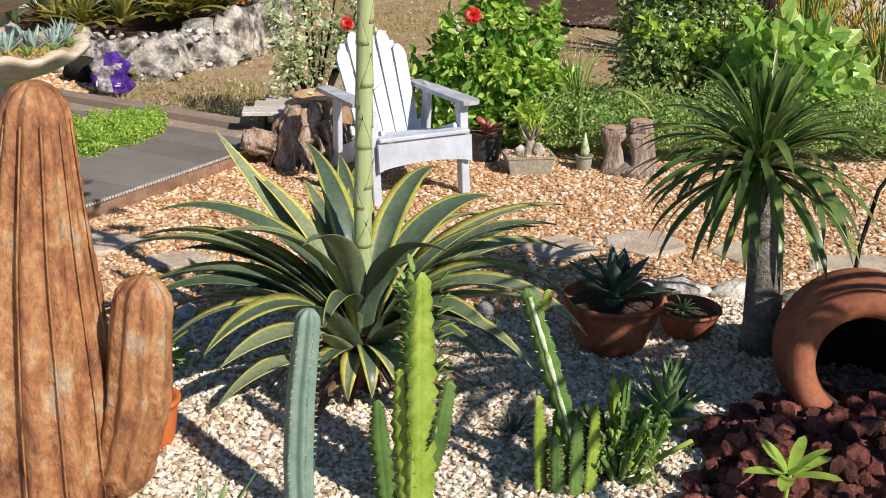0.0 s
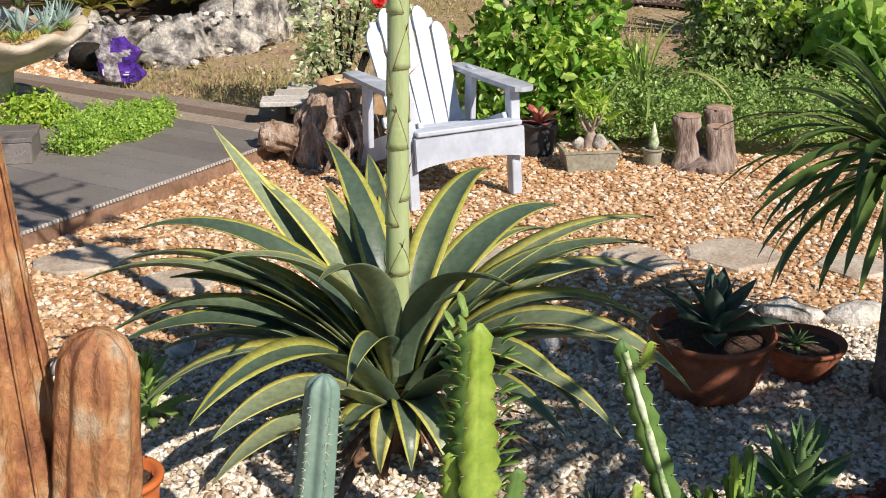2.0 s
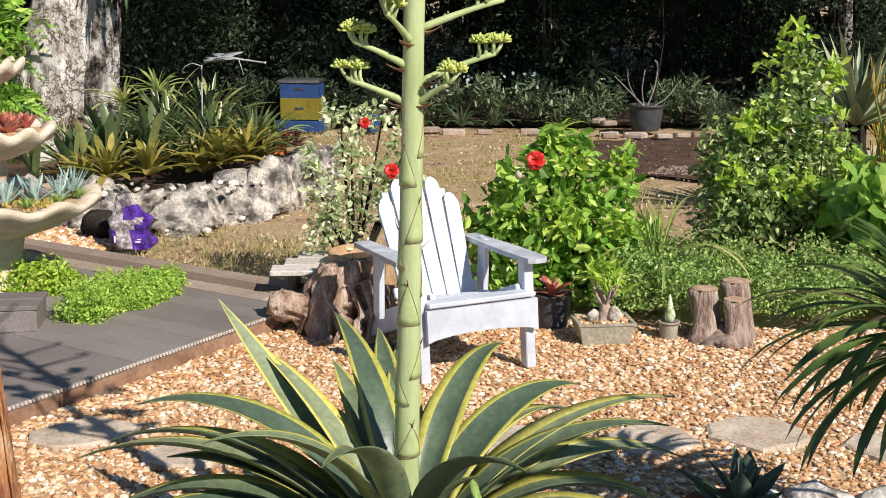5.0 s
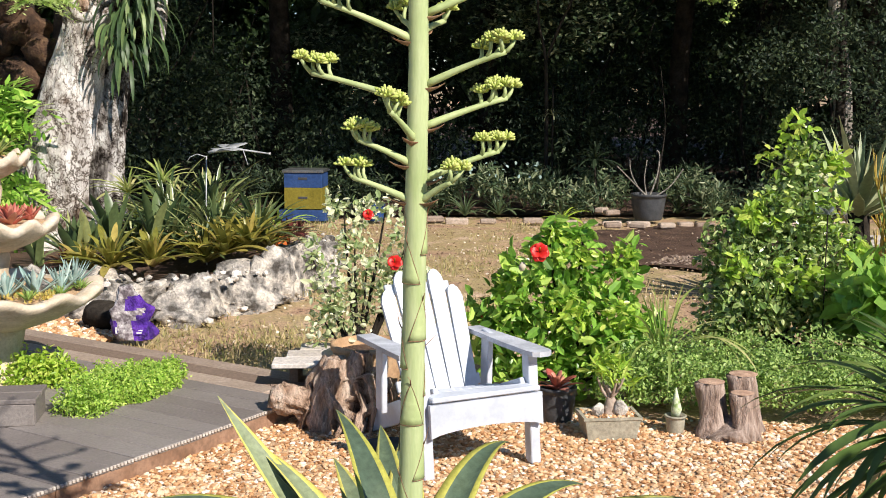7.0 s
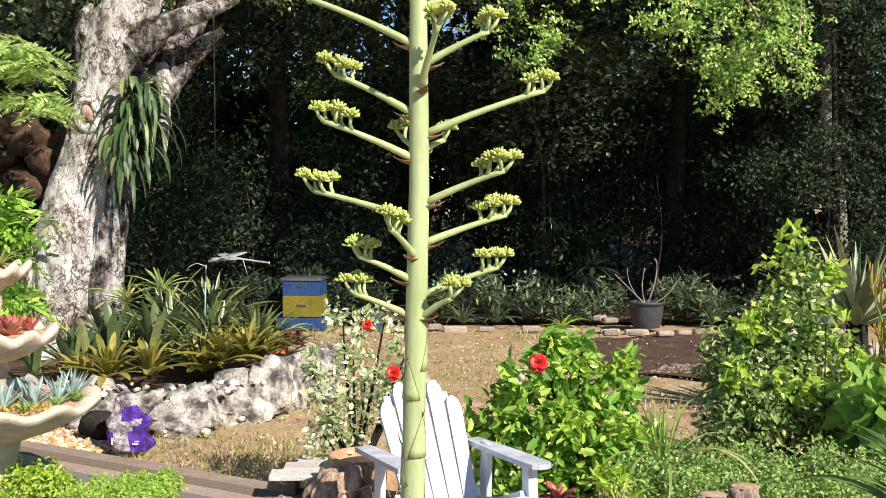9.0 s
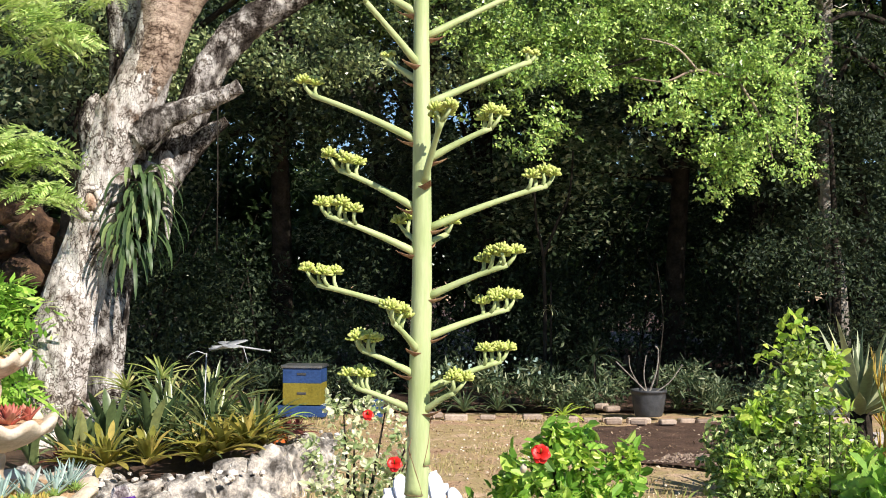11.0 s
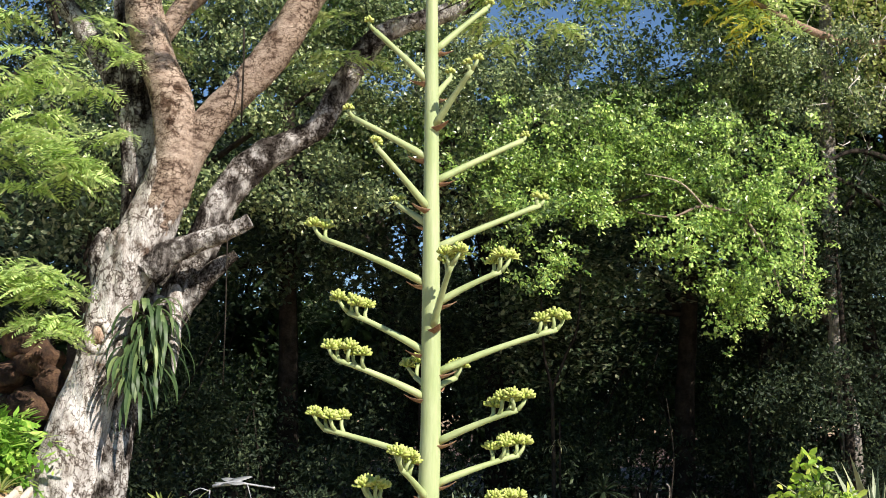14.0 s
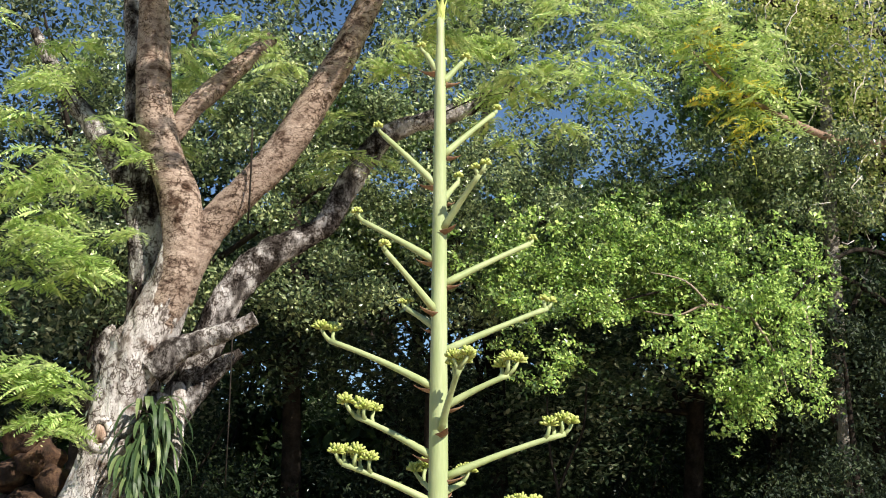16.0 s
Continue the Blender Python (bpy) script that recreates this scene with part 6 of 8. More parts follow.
euphorbia(t, [(0.0, 0.04, 0.1, 0.02), (-0.02, 0.05, 0.2, 0.022), (-0.03, 0.05, 0.34, 0.012)], M["euphorbia"], seed=6)
# the leafy one behind it
t = thing("leafy_euphorbia", (0.1, 2.16, 0.0), "dark columnar euphorbia with paddle leaves along its edges", "cactus")
st = euphorbia(t, [(0.0, 0, 0, 0.045), (0.0, 0, 0.4, 0.048), (0.0, 0, 0.68, 0.03)], M["euphorbia_dark"], seed=8)
ms = leaf_set("leaf", [(0.055, 0.02, 30, 20), (0.045, 0.018, 55, 20)], L["cover_dark"], "spoon", 0.2, 0.002, 6)
r = random.Random(12)
for i in range(74):
    ob = new("leaf", ms[i % 2])
    ob.parent = t
    a = radians(i * 120 + r.uniform(-25, 25))
    z = 0.28 + 0.43 * i / 74
    ob.matrix_local = Matrix.Translation((math.cos(a) * 0.05, math.sin(a) * 0.05, z)) @ Matrix.Rotation(a, 4, "Z")
# the pale striped one and its neighbours
t = thing("striped_euphorbia", (0.6, 2.13, 0.0), "leaning pale-striped euphorbia with short stems round its base", "cactus")
euphorbia(t, [(0.0, 0, 0, 0.024), (-0.02, 0, 0.16, 0.025), (-0.11, 0, 0.45, 0.026), (-0.18, 0, 0.67, 0.02)], M["euphorbia_dark"], M["pale_rib"], seed=9)
euphorbia(t, [(-0.165, 0.0, 0.57, 0.012), (-0.125, 0, 0.62, 0.014), (-0.115, 0, 0.665, 0.009)], M["euphorbia"], seed=10)
for i, (x, y, h, w) in enumerate([(-0.12, -0.05, 0.34, 0.02), (-0.07, -0.07, 0.22, 0.022), (-0.02, -0.08, 0.27, 0.022), (0.03, -0.06, 0.3, 0.02), (-0.1, 0.04, 0.2, 0.02), (0.06, 0.02, 0.18, 0.018), (-0.05, 0.08, 0.24, 0.02)]):
    euphorbia(t, [(x, y, 0, w * 0.8), (x * 1.1, y, h * 0.6, w * 0.85), (x * 1.15, y, h, w * 0.5)], M["euphorbia_dark" if i % 3 else "euphorbia"], seed=20 + i)
t = thing("crested_euphorbia", (0.74, 2.2, 0.0), "bushy crested green euphorbia with knobbly tips", "cactus")
r = random.Random(31)
TIPS = []
for i in range(110):
    x, y = r.gauss(0, 0.06), r.gauss(0, 0.05)
    h = max(0.06, r.gauss(0.15, 0.045)) if i > 3 else r.uniform(0.3, 0.38)
    if i < 4:
        x, y = -0.02 + 0.014 * i, 0.01 * i
    end = (x * 1.2 + r.gauss(0, 0.015), y * 1.2, h)
    sh = stem_column([(x * 0.5, y * 0.5, 0, 0.006), (x, y, h * 0.6, 0.0075), (*end, 0.007)], 4, 0.5, 12, 5)
    part("stem", sh, M["euphorbia"] if r.random() < 0.35 else M["euphorbia_dark"], t)
    TIPS += [(end[0] + r.gauss(0, 0.009), end[1] + r.gauss(0, 0.009), h - r.uniform(-0.008, 0.4) * h) for _ in range(12)]
v, f = leaf_np(np.array(TIPS), 0.017, np.random.default_rng(32), 0.5, (0, 0, 1), 0.5, -0.9, 0.25, True)
tagged(part("leaflets", np_mesh("leaflets", v, f, L["cover_dark"]), None, t, "tiny green leaves on the knobbly tips"), kind="stuff")

# ---- toothed aloe and small agaves
def small_rosette(name, loc, n, specs, mat_, label, prof="sword", chan=0.4, thick=0.01, z1=0.05, group="", seed=1, cat="plant"):
    t = thing(name, loc, label, cat, group)
    ms = leaf_set("leaf", specs, mat_, prof, chan, thick)
    fill_rosette(t, ms, n, 0.0, z1, 0.12, seed)
    return t


t = small_rosette("aloe", (0.96, 2.46, 0.02), 26, [(0.2, 0.066, 82, 12), (0.21, 0.08, 68, 8), (0.21, 0.085, 50, 2), (0.19, 0.085, 30, -8)], [L["aloe"], M["spine"]], "stacked triangular green aloe with pale toothed edges", "tip", 0.55, 0.018, 0.16, seed=4)
for ob in list(t.children)[:26]:
    th, r = Shape(), random.Random(3)
    vs = [v.co for v in ob.data.vertices][:30]
    for i in range(0, 27, 3):
        for c, sg in ((vs[i], -1), (vs[i + 2], 1)):
            th.tube([c, c + Vector((0.002, sg * 0.006, 0.002))], [0.0017, 0.0004], 4, cap=False)
    q = part("teeth", th, M["spine"], ob, "pale marginal teeth")
small_rosette("small_agave", (0.43, 2.45, 0.0), 22, [(0.1, 0.016, 78, 10), (0.11, 0.017, 55, 10), (0.11, 0.017, 28, 10)], L["agave_blue"], "small spiky dark agave in white gravel", "tip", 0.4, 0.005, 0.02, seed=6)
small_rosette("green_aloe", (-0.5, 1.72, 0.0), 14, [(0.34, 0.05, 76, 12), (0.32, 0.05, 58, 16), (0.28, 0.05, 40, 20)], L["aloe"], "smooth upright green aloe beside the iron cactus", "tip", 0.5, 0.012, 0.03, seed=8)
small_rosette("leafy_shrublet", (-0.86, 3.02, 0.0), 34, [(0.14, 0.03, 75, 20), (0.15, 0.035, 50, 25), (0.13, 0.035, 20, 30)], L["cover_dark"], "small soft green leafy plant behind the agave", "spoon", 0.2, 0.002, 0.18, seed=9)


def clay_pot(loc, r_top, r_bot, h, mat_, label, name="clay_pot", rim=0.02, soil=True, tilt=(0, 0)):
    t = thing(name, loc, label, "pot")
    if tilt != (0, 0):
        t.matrix_world = pose(*loc, tilt[0], tilt[1], 0)
    pr = [(0.001, 0.0), (r_bot, 0.0), (r_bot * 1.02, 0.005)]
    for i in range(1, 9):
        s = i / 8
        pr.append((r_bot + (r_top - r_bot) * s ** 0.6, h * s * 0.9))
    pr += [(r_top + rim * 0.5, h * 0.9), (r_top + rim * 0.6, h * 0.98), (r_top + rim * 0.3, h), (r_top - rim * 0.5, h), (r_top - rim * 0.8, h * 0.85), (0.001, h * 0.83)]
    part("body", Shape().lathe(pr, 40), mat_, t)
    if soil:
        part("soil", Shape().lathe([(r_top * 0.93, h * 0.84), (r_top * 0.6, h * 0.88), (0.001, h * 0.9)], 24), M["soil"], t, "dark potting soil")
    return t


clay_pot((0.89, 3.16, 0.0), 0.195, 0.11, 0.225, M["terracotta"], "wide terracotta bowl holding a blue agave", rim=0.008)
small_rosette("potted_agave", (0.9, 3.16, 0.21), 16, [(0.25, 0.085, 82, 10), (0.28, 0.09, 62, 8), (0.25, 0.09, 42, 4), (0.22, 0.085, 24, 5)], L["agave_blue"], "dark blue-green broad-leaved agave in a terracotta bowl", "agave", 0.45, 0.012, 0.05, seed=11)
clay_pot((1.225, 3.27, 0.0), 0.13, 0.065, 0.13, M["terracotta"], "small terracotta bowl with a sparse succulent", rim=0.01)
small_rosette("potted_succulent", (1.2, 3.27, 0.115), 16, [(0.06, 0.016, 78, 20), (0.07, 0.017, 50, 25), (0.08, 0.017, 20, 40)], L["aloe"], "small sprawling green succulent in a terracotta bowl", "tip", 0.3, 0.005, 0.02, seed=13)
clay_pot((-0.78, 2.42, 0.0), 0.09, 0.065, 0.17, M["orange_pot"], "plain orange plant pot behind the iron cactus", "plant_pot")

# ---- spiny-trunked pachypodium
t = thing("pachypodium", (1.47, 3.12, 0.0), "palm-like pachypodium with a spiny grey trunk and long dark leaves", "plant")
part("trunk", Shape().tube([(0.02, 0, -0.02), (0.01, 0, 0.12), (0, 0, 0.35), (-0.03, 0, 0.58), (-0.06, 0, 0.76)], [0.095, 0.078, 0.068, 0.062, 0.045], 22, wob=0.08), M["grey_trunk"], t)
sp, r = Shape(), random.Random(9)
for i in range(420):
    a, z = r.uniform(0, 6.28), r.uniform(0.02, 0.7)
    rad = 0.085 - 0.03 * min(1, z / 0.3)
    c = Vector((0.01 - 0.08 * max(0, z - 0.35) + math.cos(a) * rad, math.sin(a) * rad, z))
    sp.tube([c, c + Vector((math.cos(a) * 0.02 + r.gauss(0, 0.006), math.sin(a) * 0.02, r.gauss(0.002, 0.01)))], [0.0013, 0.0004], 3, cap=False)
part("thorns", sp, M["spine"], t, "pale thorns over the trunk", False)
ms = leaf_set("leaf", [(0.5, 0.028, 84, 24), (0.56, 0.03, 66, 60), (0.58, 0.031, 44, 78), (0.56, 0.031, 20, 80), (0.5, 0.03, -5, 62)], L["pachy"], "strap", 0.45, 0.0, 9)
crown = part("crown_bud", Shape().rock((-0.06, 0, 0.77), 0.045, random.Random(2), 2, 0.1), M["grey_trunk"], t)
r = random.Random(17)
for i in range(165):
    s = i / 164
    ob = new("leaf", ms[min(4, int(s * 5))])
    ob.parent = t
    k = (0.75 + 0.3 * s if s < 0.5 else 1.0) * r.uniform(0.88, 1.1)
    ob.matrix_local = Matrix.Translation((-0.06, 0, 0.8 - 0.06 * s)) @ Matrix.Rotation(radians(i * 137.5 + r.uniform(-12, 12)), 4, "Z") @ Matrix.Rotation(r.uniform(-0.2, 0.2), 4, "Y") @ Matrix.Rotation(r.uniform(-0.25, 0.25), 4, "X") @ Matrix.Diagonal((k, k, k, 1))

# ---- big jar on its side, spilling lava rocks
jar = thing("terracotta_jar", (1.58, 2.35, 0.3), "large terracotta jar lying on its side, mouth open", "jar")
jar.matrix_world = look((1.6, 2.38, 0.28), (1.09, 0.78, 0.73)) 
pr = [(0.165, -0.02), (0.17, 0.02), (0.2, 0.045), (0.245, 0.035), (0.262, 0.0), (0.258, -0.04), (0.235, -0.08), (0.225, -0.13), (0.27, -0.25), (0.3, -0.4), (0.27, -0.58), (0.17, -0.72), (0.001, -0.76)]
part("body", Shape().lathe([(a, -b) for a, b in pr], 48), M["terracotta"], jar)
# Inner wall in the dark soil colour: the hollow's shade is put in.
part("lining", Shape().lathe([(0.165, 0.02), (0.16, 0.1), (0.22, 0.25), (0.25, 0.4), (0.2, 0.6), (0.001, 0.7)], 40), M["soil"], jar, "dark inside of the jar, its shade put into the colour")
lava_me = [Shape().rock((0, 0, 0), (1, r.uniform(0.75, 1), r.uniform(0.65, 0.95)), random.Random(60 + i), 2, 0.42, 1.8).mesh("lava_rock", M["lava"], False) for i in range(7)]
r = random.Random(71)
done = 0
while done < 300:
    x, y = r.uniform(0.85, 2.0), r.uniform(1.7, 2.56)
    edge = 0.96 + 0.6 * max(-0.1, y - 2.16)
    if x < edge + r.uniform(-0.06, 0.05) or y > 2.62 - 0.12 * abs(x - 1.4):
        continue
    hill = 0.14 * max(0, 1 - ((x - 1.57) ** 2 + (y - 2.15) ** 2) / 0.35)
    s = r.uniform(0.024, 0.05)
    z = s * 0.5 + hill * r.uniform(0.75, 1.15)
    ob = thing("lava_rock", (0, 0, 0), "rough dark red porous lava rock", "rock", "lava rocks by the jar", data=lava_me[done % 7])
    ob.matrix_world = pose(x, y, z, r.uniform(0, 360), r.uniform(0, 360), r.uniform(0, 360)) @ Matrix.Diagonal((s, s, s, 1))
    done += 1
# bed of rock under the heap
sh = Shape()
k = 22
sh.add([(1.57 + (i / k - 0.5) * 1.05, 2.05 + (j / k - 0.5) * 1.1, 0.135 * max(0, 1 - ((((i / k - 0.5) * 1.05) ** 2 + ((j / k - 0.5) * 1.1 - 0.1) ** 2)) / 0.35) - 0.005 + 0.02 * noise.noise(Vector((i * 0.9, j * 0.9, 2)))) for j in range(k + 1) for i in range(k + 1)], [(j * (k + 1) + i, j * (k + 1) + i + 1, (j + 1) * (k + 1) + i + 1, (j + 1) * (k + 1) + i) for j in range(k) for i in range(k)])
tagged(new("lava_bed", sh.mesh("lava_bed", M["lava"])), "heap of fine dark red lava grit under the rocks", "gravel", "", "stuff")
# fresh shoot among the rocks
t = thing("young_plant", (1.17, 1.85, 0.0), "young plant with a whorl of fresh yellow-green leaves", "plant")
part("stem", Shape().tube([(0, 0, 0), (0, 0, 0.12), (0.005, 0, 0.2)], [0.008, 0.007, 0.006], 8), M["euphorbia"], t)
ms = leaf_set("leaf", [(0.12, 0.038, 55, 30), (0.14, 0.045, 25, 25)], L["cover"], "spoon", 0.3, 0.0, 8)
for i in range(9):
    ob = new("leaf", ms[i > 3])
    ob.parent = t
    ob.matrix_local = Matrix.Translation((0.004, 0, 0.2 - 0.01 * (i > 3))) @ Matrix.Rotation(radians(i * 137.5), 4, "Z")
# dark curved stick and dry twigs
t = thing("bent_stick", (1.75, 2.95, 0.0), "thin dark bent stick standing in the gravel", "stick", data=Shape().tube([(0, 0, -0.02), (0.0, 0, 0.25), (0.01, 0, 0.5), (0.05, 0, 0.72), (0.13, 0, 0.86)], 0.008, 7).mesh("bent_stick", M["dark_bark"]))
t = thing("dry_twig", (0.8, 2.2, 0.0), "thin dry brown twig leaning in the gravel", "twig", data=Shape().tube([(0.06, -0.12, 0.01), (0.02, 0, 0.1), (0, 0.03, 0.22)], 0.004, 6).mesh("dry_twig", M["agave_dead"]))

# ---- tall leafy plant to the right of the bed, whose shade falls across it
t = thing("screw_pine", (2.1, 1.3, 0.0), "strap-leaved screw pine shading the cactus bed", "plant")
part("trunk", Shape().tube([(0, 0, -0.02), (0, 0, 0.85), (0.03, 0, 1.7)], [0.07, 0.06, 0.05], 12, wob=0.1), M["grey_trunk"], t)
ms = leaf_set("leaf", [(0.9, 0.06, 75, 50), (1.0, 0.065, 45, 70), (0.95, 0.065, 12, 60)], L["pachy"], "strap", 0.4, 0.0, 8)
fill_rosette(t, ms, 78, 1.6, 1.9, 0.15, 5)
copy_thing(t, pose(3.45, 0.55, 0.0, 0, 0, 60))

# ---- tiered fountain planted with succulents
FX, FY = -2.48, 6.35
ft = thing("tiered_fountain", (FX, FY, 0.0), "tiered cast-concrete fountain with scalloped bowls planted with succulents", "fountain")


def bowl(r_, z, depth):
    pr = [(0.06, z - depth), (r_ * 0.35, z - depth * 0.95), (r_ * 0.62, z - depth * 0.7), (r_ * 0.86, z - depth * 0.36, 0.4), (r_ * 0.97, z - 0.035, 1), (r_ * 1.01, z - 0.012, 1), (r_ * 1.015, z + 0.006, 1), (r_ * 0.98, z + 0.02, 1), (r_ * 0.9, z + 0.016, 1), (r_ * 0.84, z, 0.6), (r_ * 0.8, z - 0.02, 0.3), (0.001, z - 0.03)]
    return Shape().lathe(pr, 110, scallop=11, amp=0.021)


for r_, z, dp in ((0.575, 0.62, 0.21), (0.35, 1.0, 0.16), (0.21, 1.36, 0.12)):
    b_ = part("bowl", bowl(r_, z, dp), M["concrete"], ft)
    part("grit", Shape().lathe([(r_ * 0.86, z - 0.005), (r_ * 0.5, z + 0.012), (0.001, z + 0.02)], 32), M["sand"], b_, "sandy grit filling the bowl")
part("pedestal", Shape().lathe([(0.3, 0.0), (0.3, 0.08), (0.24, 0.1), (0.16, 0.16), (0.12, 0.25), (0.15, 0.4), (0.17, 0.5)], 40), M["concrete"], ft)
part("stem", Shape().lathe([(0.12, 0.6), (0.1, 0.66), (0.075, 0.72), (0.09, 0.8), (0.07, 0.91)], 32), M["concrete"], ft)
part("stem", Shape().lathe([(0.08, 0.98), (0.07, 1.04), (0.05, 1.1), (0.065, 1.18), (0.05, 1.29)], 32), M["concrete"], ft)


def bowl_plant(name, ang, rad, z, n, specs, mat_, label, prof="spoon", seed=1, sc=1.0):
    a = radians(ang)
    t = thing(name, (FX + math.cos(a) * rad, FY + math.sin(a) * rad, z), label, "plant", "succulents in the fountain")
    fill_rosette(t, leaf_set("leaf", [(l_ * sc, w_ * sc, e_, b__) for l_, w_, e_, b__ in specs], mat_, prof, 0.3, 0.008, 6), n, 0, 0.02, 0.15, seed)
    return t


BS = [(0.13, 0.022, 80, 8), (0.13, 0.024, 62, 6), (0.11, 0.024, 40, 0)]
for i, (an, rd) in enumerate(((-35, 0.36), (-12, 0.4), (-60, 0.34), (10, 0.42), (-80, 0.38))):
    bowl_plant("blue_succulent", an, rd, 0.635, 18, BS, L["succulent"], "blue-grey finger-leaved succulent in a fountain bowl", "tip" if i % 2 else "spoon", 20 + i, 1.45 + 0.2 * (i % 2))
for i, (an, rd) in enumerate(((-48, 0.46), (-25, 0.47), (2, 0.47))):
    bowl_plant("green_succulent", an, rd, 0.635, 26, [(0.06, 0.012, 70, 10), (0.07, 0.012, 40, 10)], L["cover_dark"], "low green succulent in a fountain bowl", "tip", 30 + i)
PT = np.stack([FX + rng.uniform(0.0, 0.42, 260), FY + rng.uniform(-0.42, -0.1, 260), np.full(260, 0.64)], 1)
v, f = leaf_np(PT, 0.03, rng, 0.5, (0, 0, 1), 0.3, -1.5, 0.2, False)
tagged(new("stonecrop", np_mesh("stonecrop", v, f, L["yellow_succulent"])), "orange-yellow creeping stonecrop in a fountain bowl", "plant", "", "stuff")
bowl_plant("pink_succulent", -40, 0.2, 1.01, 22, [(0.13, 0.045, 78, 5), (0.14, 0.05, 55, 5), (0.12, 0.05, 30, 5)], L["red_succulent"], "rosy pink rosette succulent in a fountain bowl", "agave", 40, 1.1)
bowl_plant("pink_succulent", 15, 0.2, 1.01, 18, [(0.1, 0.035, 78, 5), (0.11, 0.04, 50, 5)], L["red_succulent"], "rosy pink rosette succulent in a fountain bowl", "agave", 41)
bowl_plant("yellow_bromeliad", -20, 0.06, 1.37, 26, [(0.16, 0.028, 72, 30), (0.18, 0.03, 48, 40), (0.16, 0.03, 25, 40)], L["grassy"], "yellow-green bromeliad crowning the fountain", "sword", 42)
thing("fountain_rock", (FX + 0.3, FY - 0.12, 0.66), "pale rock among succulents in the fountain bowl", "rock", data=Shape().rock((0, 0, 0), (0.09, 0.07, 0.06), rnd, 2).mesh("fountain_rock", M["limestone"]))

# ---- bright ground cover spilling over the deck, and the raised deck box behind it
def mat_plant(name, label, clumps, n, size, leaf, aspect=0.6, seed=1, group=""):
    r = np.random.default_rng(seed)
    t = thing(name, (0, 0, 0), label, "plant", group)
    for k in range(0, len(clumps), 3):
        P = clumps_np(r, clumps[k:k + 3], n * 3 // len(clumps), 0.4)
        keep_ = P[:, 2] > clumps[0][2] - 0.02
        v, f = leaf_np(P[keep_], size, r, aspect, (0, -0.2, 1), 0.7, -0.3, 0.3, True)
        part("foliage", np_mesh("foliage", v, f, L[leaf]), None, t)
    return t


r = random.Random(3)
cl = []
for i in range(64):
    u, w_ = r.random(), r.random()
    x, y = -1.92 + 0.4 * u + 0.02 * w_, 5.56 + 0.5 * u + 0.7 * w_ * (1 - 0.4 * u)
    cl.append((x + r.uniform(-0.04, 0.04), y + r.uniform(-0.04, 0.04), 0.11, r.uniform(0.05, 0.1), r.uniform(0.05, 0.1), r.uniform(0.06, 0.13) + 0.1 * r.random() * (1 - u)))
t = mat_plant("ground_cover", "bright green ferny ground cover spilling onto the deck", cl, 40000, 0.019, "cover", 0.6, seed=50)
sh, rr = Shape(), random.Random(8)
for i in range(60):
    c = rr.choice(cl)
    sh.tube([(c[0], c[1], 0.1), (c[0] + rr.gauss(0, 0.05), c[1] + rr.gauss(0, 0.05), 0.2)], [0.003, 0.0015], 4)
part("stems", sh, M["euphorbia_dark"], t)
cl2 = [(-2.5 + 0.055 * i + r.uniform(-0.04, 0.04), 6.3 + r.uniform(-0.2, 0.2), 0.12, 0.11, 0.11, r.uniform(0.1, 0.2)) for i in range(9)]
mat_plant("ground_cover", "yellow-green leafy ground cover beside the fountain", cl2, 4500, 0.03, "lime", seed=51)
bx = thing("deck_step", (-2.46, 5.72, DECK_Z), "low grey composite step box on the deck", "step")
bx.matrix_world = pose(-2.4, 5.6, DECK_Z, 0, 0, 8)
for i in range(2):
    part("tread", Shape().box(0, -0.078 + 0.15 * i, 0.122, 0.8, 0.146, 0.025, bev=0.004), M["deck"], bx, smooth=False)
part("riser", Shape().box(0, -0.138, 0.054, 0.78, 0.022, 0.108), M["deck"], bx, smooth=False)
for x in (-0.38, 0.38):
    part("side", Shape().box(x, 0.0, 0.054, 0.022, 0.25, 0.108), M["deck"], bx, smooth=False)

# ---- bag of pebbles
bag = thing("pebble_bag", (-2.12, 7.86, 0.02), "crumpled purple and clear plastic bag of pebbles", "bag", rz=8)
bag.scale = (0.92, 1.0, 1.08)
def bag_shape(z0, z1, seed, inflate=0.0):
    sh, n, m = Shape(), 22, 44
    o = []
    for i in range(n + 1):
        z = z0 + (z1 - z0) * i / n
        s = z / 0.33
        wx = 0.15 * (1 - 0.2 * s - 1.0 * max(0.0, s - 0.55)) * (1 if s > 0.03 else 0.9)
        wy = 0.075 * (1 - 0.55 * s)
        for k in range(m):
            a = 2 * math.pi * k / m
            nz = noise.noise(Vector((math.cos(a) * 2.2, math.sin(a) * 2.2, z * 14 + seed)))
            q = 1 + 0.42 * nz + inflate
            ca, sa = math.cos(a), math.sin(a)
            o.append((math.copysign(abs(ca) ** 0.7, ca) * wx * q - 0.05 * z / 0.3, math.copysign(abs(sa) ** 0.8, sa) * wy * q + 0.06 * z, z + 0.012 * nz))
    sh.add(o, [(i * m + k, i * m + (k + 1) % m, (i + 1) * m + (k + 1) % m, (i + 1) * m + k) for i in range(n) for k in range(m)] + [tuple(range(m))[::-1], tuple(n * m + k for k in range(m))])
    return sh
whole = bag_shape(0.0, 0.34, 0.0)
film, panel = Shape(), Shape()
